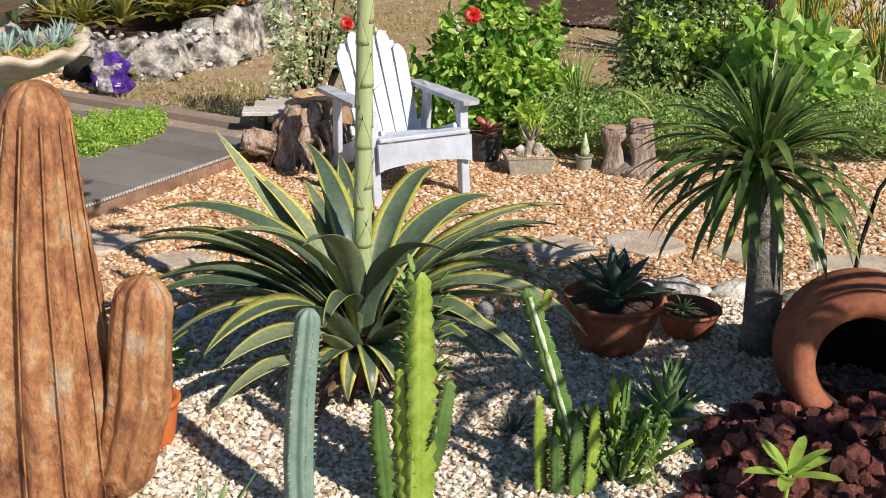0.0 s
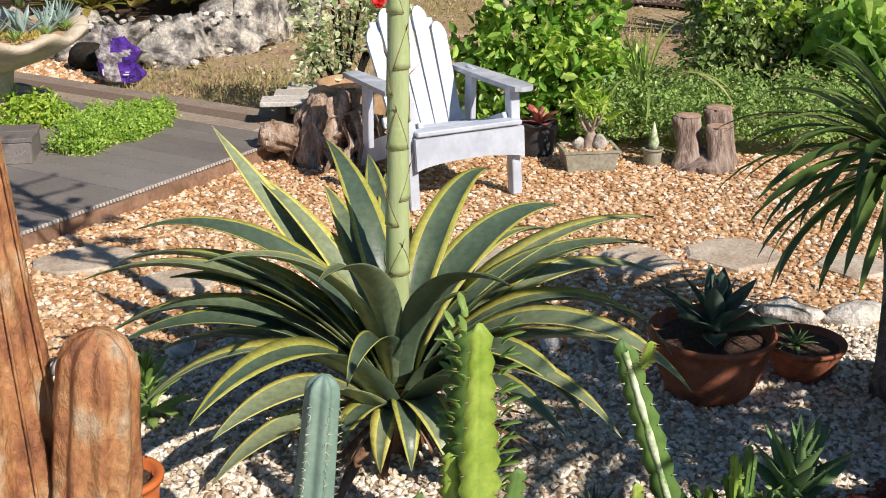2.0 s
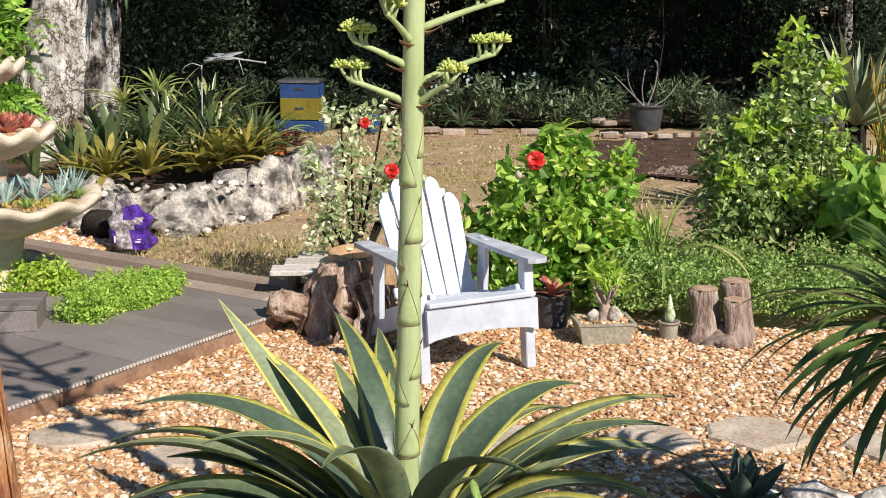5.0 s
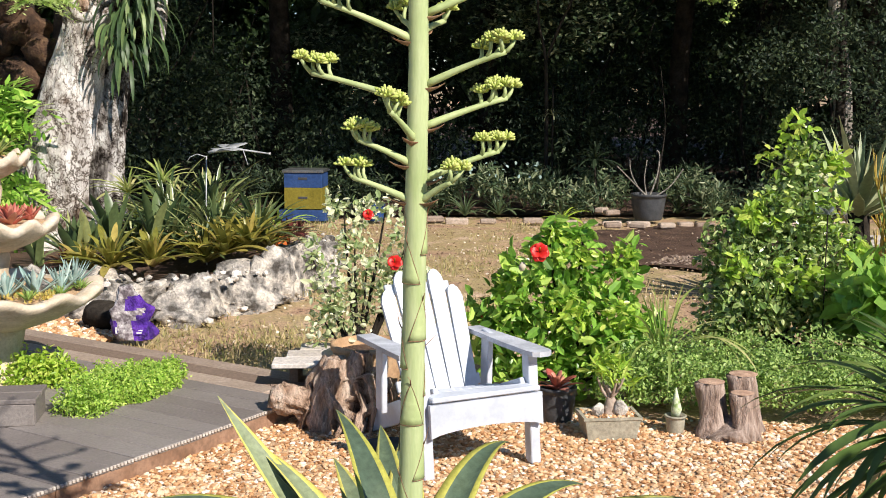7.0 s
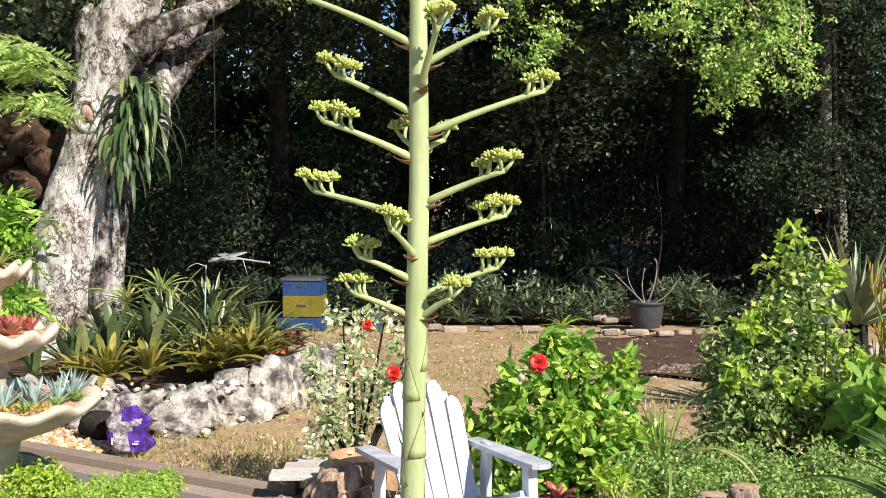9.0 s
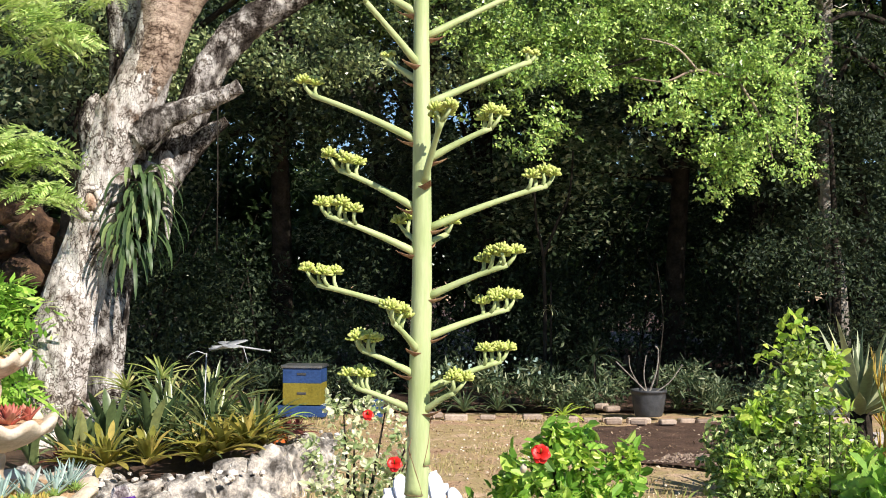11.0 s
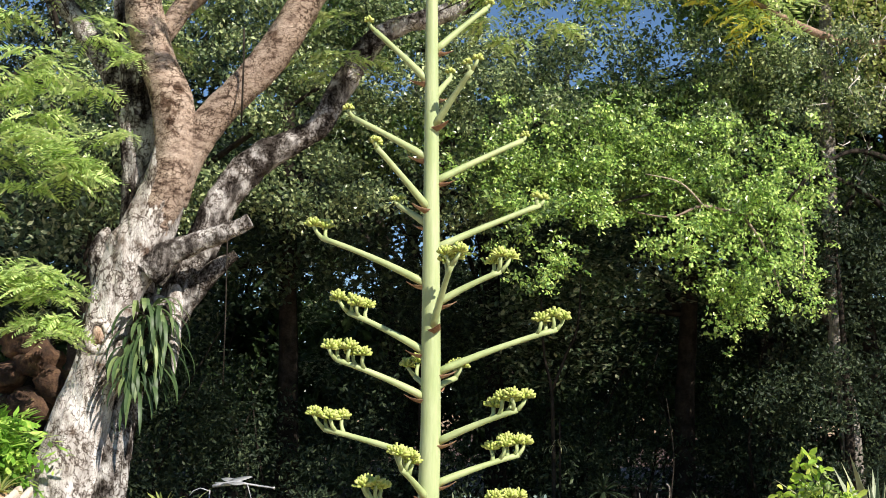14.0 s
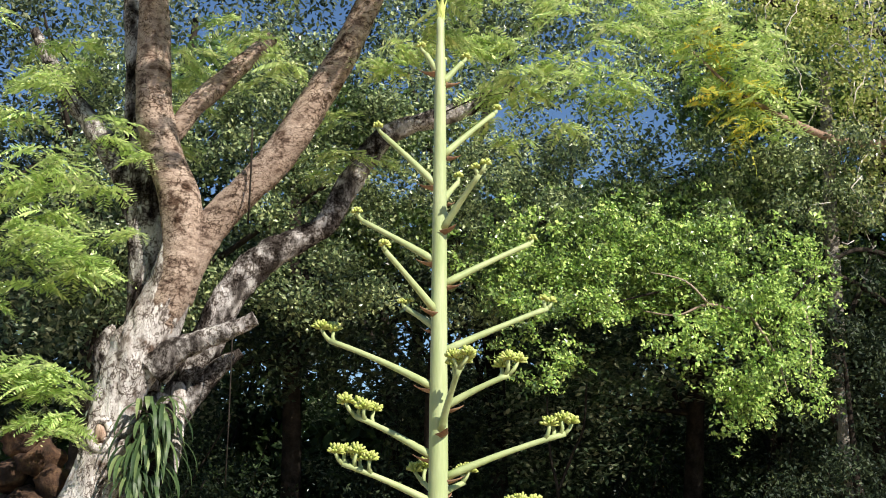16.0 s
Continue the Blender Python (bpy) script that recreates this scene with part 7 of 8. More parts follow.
for fc in whole.f:
    c = sum((Vector(whole.v[i]) for i in fc), Vector()) / len(fc)
    n_ = noise.noise(c * 9)
    purple = (c.z < 0.14 + 0.04 * n_ + 0.3 * c.x and c.x > 0.0 + 0.05 * n_) or (0.2 < c.z + 0.03 * n_ < 0.285 and c.x > -0.075 + 0.04 * n_) or (c.x < -0.12 and 0.03 < c.z < 0.13)
    (panel if purple else film).f.append(fc)
for q_ in (film, panel):
    q_.v, q_.m = whole.v, [0] * len(q_.f)
part("film", film, M["clear_film"], bag, "clear film over pale pebbles")
part("purple_panel", panel, M["purple_film"], bag, "printed purple panel and twisted neck")
sh = Shape()
for x, z, w, h in ((-0.125, 0.07, 0.012, 0.04), (0.04, 0.05, 0.04, 0.008), (0.05, 0.066, 0.03, 0.006)):
    sh.box(x, -0.082, z, w, 0.003, h, bev=0.001)
part("print", sh, M["white_print"], bag, "pale bars of unreadable print", False)
thing("dark_rock", (-2.45, 8.25, 0.09), "dark weathered rock beside the pebble bag", "rock", data=Shape().rock((0, 0, 0), (0.2, 0.13, 0.12), rnd, 3, 0.4).mesh("dark_rock", M["dark_bark"]))

# ---- limestone wall of the bromeliad bed
WALL = [(-3.3, 8.75), (-2.75, 8.7), (-2.1, 8.72), (-1.74, 8.85), (-1.45, 9.3), (-1.3, 9.9), (-1.2, 10.6), (-1.2, 11.2)]
for i in range(len(WALL) - 1):
    a, b = Vector((*WALL[i], 0)), Vector((*WALL[i + 1], 0))
    n = max(1, round((b - a).length / 0.36))
    for j in range(n):
        p = a.lerp(b, (j + 0.5) / n)
        s = rnd.uniform(0.34, 0.44)
        sh = Shape().rock((0, 0, 0), (s, s * 0.66, s * rnd.uniform(0.62, 0.78)), rnd, 4, 0.23, 1.9, hewn=13)
        thing("limestone_rock", (p.x + rnd.uniform(-0.04, 0.04), p.y + rnd.uniform(0, 0.08), 0.1), "large pitted grey and white limestone rock of the bed wall", "rock", "limestone bed wall", data=sh.mesh("limestone_rock", M["limestone"]))
        for lay in range(2):
            s = rnd.uniform(0.06, 0.12)
            sh = Shape().rock((0, 0, 0), (s, s * 0.8, s * 0.8), rnd, 3, 0.2, 1.7, hewn=11)
            thing("limestone_rock", (p.x + rnd.uniform(-0.2, 0.2), p.y + (0.12 if lay else -0.14), 0.25 if lay else 0.04), "small pitted limestone rock of the bed wall", "rock", "limestone bed wall", data=sh.mesh("limestone_rock", M["limestone"]))
for i in range(90):
    k = rnd.uniform(0, len(WALL) - 1.01)
    p = Vector((*WALL[int(k)], 0)).lerp(Vector((*WALL[int(k) + 1], 0)), k % 1)
    s = rnd.uniform(0.02, 0.05)
    thing("wall_rubble", (p.x + rnd.gauss(0, 0.07), p.y + 0.04 + rnd.gauss(0, 0.08), 0.27 + rnd.uniform(-0.02, 0.04)), "small white limestone chunk on top of the bed wall", "rock", "rubble on the bed wall", rnd.uniform(0, 360), data=Shape().rock((0, 0, 0), (s, s * 0.8, s * 0.7), rnd, 1, 0.2, hewn=6).mesh("wall_rubble", M["white_rock"], False))
for i in range(46):
    p = Vector((rnd.uniform(-2.2, -0.95), 0, 0))
    y = 8.55 + max(0, (p.x + 1.75)) * 2.2 + rnd.uniform(-0.1, 0.25)
    s = rnd.uniform(0.015, 0.05)
    thing("loose_stone", (p.x, y, s * 0.4), "small loose chunk of pale limestone", "rock", "loose stones by the bed wall", rnd.uniform(0, 360), data=Shape().rock((0, 0, 0), (s, s * 0.8, s * 0.6), rnd, 1, 0.3).mesh("loose_stone", M["white_rock"]))
sheet("bromeliad_bed", [(-6.5, 9.0), (-3.3, 8.85), (-2.1, 8.85), (-1.7, 9.1), (-1.4, 9.9), (-1.3, 11.2), (-1.9, 12.2), (-6.5, 12.6)], 0.2, M["soil"], "raised bed of dark soil and mulch under the tree")

# ---- bromeliads
def bromeliad(leaf, specs, n, label, prof="strap", seed=1, name="bromeliad"):
    t = thing(name, (0, 0, 0), label, "bromeliad", "bromeliads in the bed")
    fill_rosette(t, leaf_set("leaf", specs, L[leaf], prof, 0.5, 0.0, 7), n, 0.0, 0.05, 0.15, seed)
    return t


gold = bromeliad("brom_gold", [(0.32, 0.042, 80, 20), (0.4, 0.05, 60, 40), (0.38, 0.05, 36, 40)], 34, "yellow-green and bronze strap-leaved bromeliad", seed=1)
dark = bromeliad("brom_dark", [(0.5, 0.034, 80, 18), (0.58, 0.038, 62, 40), (0.55, 0.038, 38, 44)], 46, "dark green strap-leaved bromeliad", seed=2)
vase = bromeliad("brom_dark", [(0.55, 0.09, 86, 4), (0.58, 0.095, 80, 10), (0.5, 0.09, 74, 18)], 9, "upright banded vase-shaped bromeliad", seed=3)
red = bromeliad("brom_red", [(0.22, 0.03, 78, 20), (0.26, 0.035, 50, 34), (0.24, 0.035, 25, 34)], 26, "maroon bromeliad on the limestone wall", seed=4)
pale = bromeliad("grassy", [(0.42, 0.035, 70, 25), (0.5, 0.04, 45, 45), (0.48, 0.04, 25, 50)], 22, "cream and green variegated bromeliad", seed=5)
PLACES = [
    (gold, [(-2.62, 9.08, 0.3, 1.3), (-2.3, 9.12, 0.32, 1.2), (-2.85, 9.15, 0.28, 0.95), (-1.8, 9.5, 0.36, 1.35), (-1.6, 9.6, 0.4, 1.2), (-1.95, 9.45, 0.3, 1.1), (-1.5, 9.9, 0.36, 0.95)]),
    (dark, [(-1.95, 9.95, 0.36, 1.3), (-2.35, 10.05, 0.36, 1.4), (-1.6, 9.95, 0.4, 1.2), (-2.1, 10.5, 0.5, 1.4), (-2.5, 10.5, 0.5, 1.3), (-1.75, 10.2, 0.28, 1.0), (-2.05, 9.7, 0.3, 0.95), (-3.2, 9.9, 0.28, 1.0), (-2.2, 10.8, 0.25, 1.15), (-2.75, 10.2, 0.25, 1.0)]),
    (vase, [(-2.72, 9.6, 0.36, 1.1), (-2.45, 9.75, 0.34, 1.1), (-2.9, 9.5, 0.3, 0.9), (-3.0, 9.5, 0.28, 0.85), (-3.3, 9.4, 0.28, 0.9)]),
    (red, [(-1.4, 10.5, 0.38, 1.0), (-3.05, 9.3, 0.3, 0.9), (-1.33, 10.7, 0.36, 0.9)]),
    (pale, [(-2.9, 10.7, 0.75, 0.9), (-2.6, 10.8, 0.85, 0.85), (-2.25, 10.9, 0.7, 0.9), (-2.0, 10.7, 0.5, 0.85), (-2.85, 10.9, 0.4, 1.05), (-2.55, 10.9, 0.55, 1.0), (-2.2, 11.2, 0.45, 1.0), (-2.6, 10.6, 0.3, 1.0), (-1.15, 11.25, 0.02, 0.9), (-1.75, 11.2, 0.3, 0.9)]),
]
for proto, spots_ in PLACES:
    for i, (x, y, z, s) in enumerate(spots_):
        m = pose(x, y, z, rnd.uniform(-8, 8), rnd.uniform(-8, 8), rnd.uniform(0, 360)) 
        ob = proto if i == 0 else copy_thing(proto, m)
        ob.matrix_world = m @ Matrix.Diagonal((s, s, s, 1))
clay_pot((-1.55, 10.85, 0.2), 0.12, 0.09, 0.2, M["orange_pot"], "orange plastic pot at the edge of the bed", "plant_pot")
for x, y, z, s in ((-1.55, 10.85, 0.38, 1.0),):
    t = bromeliad("cover", [(0.4, 0.03, 74, 60), (0.48, 0.035, 52, 80)], 9, "bright green arching strap-leaved plant in an orange pot", seed=9, name="strap_plant")
    t.matrix_world = pose(x, y, z)

# ---- dragonfly on a stake
t = thing("dragonfly_stake", (-2.05, 10.0, 0.2), "grey metal dragonfly ornament on a thin stake", "ornament")
part("stake", Shape().tube([(0, 0, 0), (0.005, 0, 0.5), (0.02, 0, 0.95)], 0.006, 6), M["pale_steel"], t)
part("arm", Shape().tube([(0.02, 0, 0.94), (-0.06, 0, 0.965), (-0.12, 0, 0.94), (-0.15, 0, 0.9)], 0.004, 6), M["pale_steel"], t)
part("body", Shape().tube([(0.04, 0, 0.98), (0.14, 0, 1.0), (0.26, 0, 1.01), (0.34, 0, 1.0), (0.55, 0, 0.97), (0.57, 0, 0.968)], [0.012, 0.018, 0.018, 0.009, 0.007, 0.014], 8), M["pale_steel"], t)
# four broad sheet wings, the near pair towards the lawn
for a, b_, w, e in ((-72, 0.3, 0.14, 2), (-108, 0.27, 0.13, 4), (70, 0.3, 0.14, 10), (112, 0.27, 0.13, 8)):
    part("wing", blade(Shape(), b_, w, e, 6, a, (0.21, 0, 1.015), 0.0, 6, "spoon", 0.05, 0.004), M["pale_steel"], t)
part("leg", Shape().tube([(0.34, -0.02, 1.0), (0.38, -0.03, 0.87)], 0.004, 5), M["pale_steel"], t)
t = thing("flower_stake", (2.33, 7.0, 0.0), "small metal wire flower on a stake among shrubs", "ornament")
part("stake", Shape().tube([(0, 0, 0), (0, 0, 0.98)], 0.004, 6), M["dark_bark"], t)
for i in range(8):
    part("petal", blade(Shape(), 0.08, 0.03, 10 + 30 * (i % 2), 10, i * 45, (0, 0, 0.98), 0.0, 5, "spoon", 0.2, 0.002), M["steel"], t)

# ---- driftwood root, plank, saucer and planter beside the chair
dw = thing("driftwood_stump", (-0.58, 5.82, 0.0), "gnarled weathered driftwood root stump beside the chair", "driftwood")
r = random.Random(19)
sh = Shape()
hewn(sh, [(-0.02, 0, -0.01, 0.14), (-0.03, 0, 0.12, 0.115), (0.0, 0.02, 0.26, 0.105), (0.03, 0.03, 0.36, 0.08)], 4, 2.0, 0.15)
hewn(sh, [(0.1, 0.07, 0.0, 0.14), (0.12, 0.07, 0.18, 0.1), (0.16, 0.08, 0.38, 0.05)], 5, 5.0, 0.2)
hewn(sh, [(0.12, 0.06, 0.14, 0.1), (0.22, 0.02, 0.17, 0.1), (0.32, -0.02, 0.19, 0.09)], 6, 9.0, 0.0)
hewn(sh, [(-0.06, 0.02, 0.1, 0.09), (-0.16, 0.0, 0.14, 0.075), (-0.25, -0.03, 0.17, 0.08), (-0.3, -0.04, 0.18, 0.06)], 5, 1.0, 0.7)
part("body", sh, M["driftwood"], dw)
for i in range(19):
    a, z = radians(-165 + 10 * i + r.uniform(-9, 9)), r.uniform(0.1, 0.3)
    d = Vector((math.cos(a), math.sin(a), 0))
    b_ = Vector((-0.1 + 0.4 * r.random(), 0.02, z))
    l_ = r.uniform(0.14, 0.26)
    sd = Vector((-d.y, d.x, 0)) * r.uniform(-0.07, 0.07)
    r0 = r.uniform(0.016, 0.034)
    keys = [(*(b_ - d * 0.03), r0 * 1.3), (*(b_ + d * l_ * 0.4 + sd + Vector((0, 0, r.uniform(-0.02, 0.05)))), r0), (*(b_ + d * l_ * 0.75 - sd * 0.5 + Vector((0, 0, -z * 0.45))), r0 * 0.75), (*(b_ + d * l_ + Vector((0, 0, -z * 1.0))), r0 * 0.35)]
    part("root", hewn(Shape(), keys, 4 + i % 3, i * 3.7, i * 0.9, 18, 6), M["driftwood"], dw)
pl = thing("old_plank", (-0.74, 6.48, 0.15), "weathered grey plank slab bench behind the driftwood", "bench", rz=3)
for i in range(3):
    part("board", Shape().box(0.05 * i, -0.19 + 0.175 * i, 0.08, 0.42 - 0.03 * i, 0.168, 0.028, bev=0.004), M["paver"], pl, smooth=False)
for x in (-0.2, 0.25):
    part("support", Shape().box(x * 0.5, 0.06, -0.043, 0.05, 0.36, 0.218), M["old_wood"], pl, smooth=False)
thing("saucer", (-0.26, 5.38, 0.0), "black ribbed plastic plant saucer on the gravel", "saucer", data=Shape().lathe([(0.001, 0.02), (0.1, 0.02), (0.12, 0.03), (0.135, 0.045), (0.14, 0.045), (0.13, 0.0), (0.001, 0.0)], 36, scallop=18, amp=0.003).mesh("saucer", M["black_plastic"]))
clay_pot((-0.42, 6.4, 0.0), 0.2, 0.14, 0.32, M["tan_clay"], "large tan clay planter behind the chair", "planter")


def shrub(name, loc, clumps, n, size, leaf, label, aspect=0.55, stems=9, seed=1, stem_mat="dark_bark", extra=None, shell=0.35):
    r = np.random.default_rng(seed)
    t = thing(name, loc, label, "shrub")
    for i in range(stems):
        c = clumps[i % len(clumps)]
        e = Vector(c[:3]) + Vector(r.normal(0, 0.3, 3)) * Vector(c[3:]).length * 0.4
        sh = Shape()
        path_tube(sh, [(r.normal() * 0.04, r.normal() * 0.04, -0.02, 0.014), (e.x * 0.5, e.y * 0.5, e.z * 0.5, 0.01), (e.x, e.y, e.z, 0.004)], 6, 0.1, 4)
        part("stem", sh, M[stem_mat], t)
    P = clumps_np(r, clumps, n, shell)
    P = P[P[:, 2] > 0.015]
    v, f = leaf_np(P, size, r, aspect, (0.25, -0.35, 0.7), 0.8, 0.35, 0.3, True)
    part("foliage", np_mesh("foliage", v, f, L[leaf]), None, t)
    if extra:
        cl_, n2, size2, leaf2 = extra
        for c in cl_:
            P = clumps_np(r, [c], n2 // len(cl_), 0.3)
            v, f = leaf_np(P, size2, r, aspect, (0.25, -0.35, 0.8), 0.8, 0.1, 0.3, True)
            part("new_growth", np_mesh("new_growth", v, f, L[leaf2]), None, t, "pale new leaves at the tips")
    return t


def flower(parent, p, size, mat_, seed):
    r = random.Random(seed)
    face = Matrix.Translation(p) @ Matrix.Rotation(radians(62), 4, "X")
    for i in range(10):
        sh = blade(Shape(), size, size * 0.85, 62 if i % 2 else 35, 70, i * 72 + 36 * (i // 5) + r.uniform(-10, 10), (0, 0, 0), 0.0, 6, "spoon", 0.25)
        part("petal", sh, mat_, parent, "crumpled red petal").matrix_local = face
    part("stamen", Shape().tube([(0, 0, 0), (0, 0.01, size * 0.9)], [0.003, 0.004], 5), M["yellow_paint"], parent, "yellow stamen").matrix_local = face


# hibiscus with red flowers, right of the chair
t = shrub("hibiscus_bush", (0.68, 6.5, 0.0), [(-0.35, 0, 0.42, 0.2, 0.25, 0.22), (-0.1, -0.05, 0.5, 0.28, 0.28, 0.3), (0.2, -0.05, 0.42, 0.3, 0.28, 0.3), (0.42, 0, 0.3, 0.2, 0.25, 0.22), (0.0, 0.05, 0.72, 0.2, 0.2, 0.16), (-0.1, 0, 0.85, 0.09, 0.1, 0.1), (0.3, 0, 0.68, 0.14, 0.14, 0.12), (-0.2, -0.1, 0.18, 0.28, 0.22, 0.18), (0.2, -0.12, 0.16, 0.3, 0.2, 0.16), (-0.05, -0.02, 0.95, 0.05, 0.05, 0.12), (0.12, 0, 0.9, 0.08, 0.08, 0.1), (0.38, 0, 0.8, 0.06, 0.06, 0.1), (-0.3, 0, 0.72, 0.08, 0.08, 0.12)], 2700, 0.08, "hibiscus", "bright green hibiscus bush with red flowers", 0.56, 11, 61, extra=([(-0.05, 0, 0.92, 0.07, 0.07, 0.06), (0.34, 0, 0.8, 0.1, 0.1, 0.05), (0.05, -0.1, 0.82, 0.15, 0.12, 0.08), (-0.3, -0.1, 0.62, 0.1, 0.1, 0.08), (0.3, -0.25, 0.5, 0.12, 0.08, 0.1), (0.0, -0.3, 0.55, 0.14, 0.06, 0.12)], 360, 0.06, "lime"), shell=0.1)
flower(t, (-0.16, -0.3, 0.86), 0.06, M["red_petal"], 1)
flower(t, (-0.48, 0.06, 0.43), 0.035, M["red_petal"], 2)
part("pale_bloom", Shape().rock((-0.25, -0.28, 0.78), (0.02, 0.015, 0.028), rnd, 2), M["spine"], t, "faded pale bloom")
# variegated hibiscus in the planter behind the chair
t = shrub("variegated_hibiscus", (-0.5, 6.65, 0.1), [(-0.05, 0, 0.35, 0.16, 0.16, 0.22), (-0.15, -0.05, 0.5, 0.13, 0.14, 0.2), (0.1, 0, 0.55, 0.16, 0.16, 0.22), (-0.02, 0, 0.75, 0.12, 0.12, 0.14), (0.2, 0.1, 0.6, 0.16, 0.12, 0.1), (-0.2, -0.05, 0.28, 0.1, 0.12, 0.14), (0.3, 0.1, 0.55, 0.2, 0.1, 0.05), (-0.1, 0, 0.95, 0.12, 0.1, 0.12), (0.12, 0, 0.95, 0.16, 0.1, 0.1), (0.28, 0.05, 0.8, 0.12, 0.1, 0.12), (-0.25, 0, 0.7, 0.08, 0.08, 0.12)], 1350, 0.045, "variegated", "sparse variegated hibiscus with red flowers in a planter", 0.6, 12, 62, shell=0.1)
flower(t, (0.08, -0.15, 0.93), 0.036, M["red_petal"], 3)
flower(t, (0.23, -0.17, 0.66), 0.05, M["red_petal"], 4)
# tall glossy shrub
t = shrub("glossy_shrub", (2.15, 7.3, 0.0), [(0.0, 0, 0.5, 0.42, 0.35, 0.45), (-0.25, -0.1, 0.45, 0.3, 0.3, 0.35), (0.25, 0, 0.6, 0.32, 0.3, 0.4), (0.05, 0, 0.98, 0.27, 0.25, 0.27), (0.12, 0, 1.28, 0.14, 0.14, 0.2), (-0.2, 0, 0.85, 0.14, 0.14, 0.18), (-0.38, -0.1, 0.2, 0.2, 0.25, 0.2), (-0.36, 0, 0.72, 0.18, 0.2, 0.26), (0.4, -0.1, 0.3, 0.25, 0.25, 0.28)], 8600, 0.05, "glossy", "tall dense glossy-leaved shrub with pale new tips", 0.6, 14, 63, extra=([(0.06, 0, 1.46, 0.13, 0.09, 0.12), (-0.1, -0.1, 1.0, 0.18, 0.12, 0.14), (0.25, -0.1, 0.95, 0.18, 0.12, 0.16), (-0.25, -0.15, 0.95, 0.06, 0.06, 0.08), (0.3, 0, 1.25, 0.07, 0.07, 0.12), (-0.35, -0.25, 0.65, 0.12, 0.08, 0.12), (0.0, -0.3, 0.6, 0.2, 0.06, 0.15), (0.0, 0, 1.3, 0.2, 0.1, 0.1), (0.4, -0.2, 0.7, 0.14, 0.1, 0.12)], 560, 0.066, "lime"), shell=0.15)
t = shrub("broadleaf_shrub", (2.68, 6.95, 0.0), [(0, 0, 0.35, 0.3, 0.3, 0.32), (0.15, 0, 0.55, 0.3, 0.3, 0.22), (0.4, 0, 0.35, 0.3, 0.3, 0.32), (-0.15, -0.1, 0.5, 0.18, 0.2, 0.2), (0.1, -0.3, 0.3, 0.3, 0.3, 0.25), (-0.1, -0.25, 0.5, 0.2, 0.15, 0.22)], 1100, 0.15, "broad", "broad-leaved green shrub beside the glossy shrub", 0.75, 8, 64)
# low fine-leaved mat in front of the shrubs
cl = [(1.0 + 0.16 * i + rnd.uniform(-0.05, 0.05), 5.95 + rnd.uniform(-0.08, 0.2) - 0.004 * i, 0.1, rnd.uniform(0.13, 0.19), rnd.uniform(0.13, 0.19), rnd.uniform(0.22, 0.32) - 0.005 * i) for i in range(18)] + [(1.1 + 0.2 * i, 6.35 + rnd.uniform(-0.1, 0.1), 0.1, 0.18, 0.16, rnd.uniform(0.24, 0.38) - 0.008 * i) for i in range(14)]
mat_plant("ground_cover", "low mounding fine-leaved green ground cover along the gravel", cl, 64000, 0.024, "cover_dark", seed=52)
t = thing("spider_plant", (1.22, 6.3, 0.2), "arching yellow-green grassy plant", "plant")
fill_rosette(t, leaf_set("leaf", [(0.62, 0.016, 86, 16), (0.68, 0.018, 76, 80), (0.66, 0.018, 62, 125)], L["grassy"], "strap", 0.4, 0.0, 12), 40, 0, 0.03, 0.2, 3)
part("base", Shape().tube([(0, 0, -0.21), (0, 0, 0.02)], [0.035, 0.025], 8), M["driftwood"], t)
# sword-leaved plant at the far right and pencil cactus
t = thing("sword_plant", (3.2, 8.9, 0.74), "large grey-green sword-leaved plant with pale leaf edges", "plant")
fill_rosette(t, leaf_set("leaf", [(0.95, 0.095, 76, 4), (1.1, 0.1, 58, 6), (1.05, 0.1, 42, 8), (0.9, 0.095, 28, 8)], [L["sword"], M["pale_rib"]], "sword", 0.4, 0.006, 8, 0.1), 44, 0, 0.05, 0.12, 8)
part("base", Shape().tube([(0, 0, -0.8), (0.02, 0, -0.4), (0, 0, 0.05)], [0.12, 0.09, 0.08], 12), M["dark_bark"], t)
t = thing("pencil_cactus", (4.1, 8.4, 0.0), "bushy pencil cactus with yellow and orange tipped stems", "cactus")
r = random.Random(77)
for i in range(70):
    a, q = r.uniform(0, 6.28), math.sqrt(r.random()) * 0.45
    h = r.uniform(0.35, 0.85) * (1 - 0.4 * q)
    sh, tp = Shape(), Shape()
    p0 = Vector((math.cos(a) * q * 0.3, math.sin(a) * q * 0.3, r.uniform(0.0, 0.3)))
    p1 = Vector((math.cos(a) * q, math.sin(a) * q, h))
    sh.tube([p0, (p0 + p1) / 2 + Vector((0, 0, 0.03)), p1], [0.011, 0.009, 0.007], 5)
    for _ in range(3):
        p2 = p1 + Vector((r.gauss(0, 0.06), r.gauss(0, 0.06), r.uniform(0.12, 0.22)))
        tp.tube([p1, (p1 + p2) / 2 + Vector((r.gauss(0, 0.015), 0, 0)), p2], [0.006, 0.006, 0.004], 5)
    st = part("stem", sh, L["cover_dark"], t)
    part("tip", tp, L["firestick"], st, "orange-yellow forked pencil tip")
copy_thing(t, pose(3.72, 9.3, 0.0, 0, 0, 50))
copy_thing(t, pose(3.4, 8.3, 0.0, 0, 0, 120) @ Matrix.Diagonal((0.6, 0.6, 1.5, 1)))

# ---- pots along the gravel's far edge
tr = thing("bonsai_tray", (0.835, 5.68, 0.0), "shallow rectangular glazed tray planter of pebbles", "planter", rz=6)
sh = Shape()
o, i_ = [(-0.14, -0.1), (0.14, -0.1), (0.14, 0.1), (-0.14, 0.1)], []
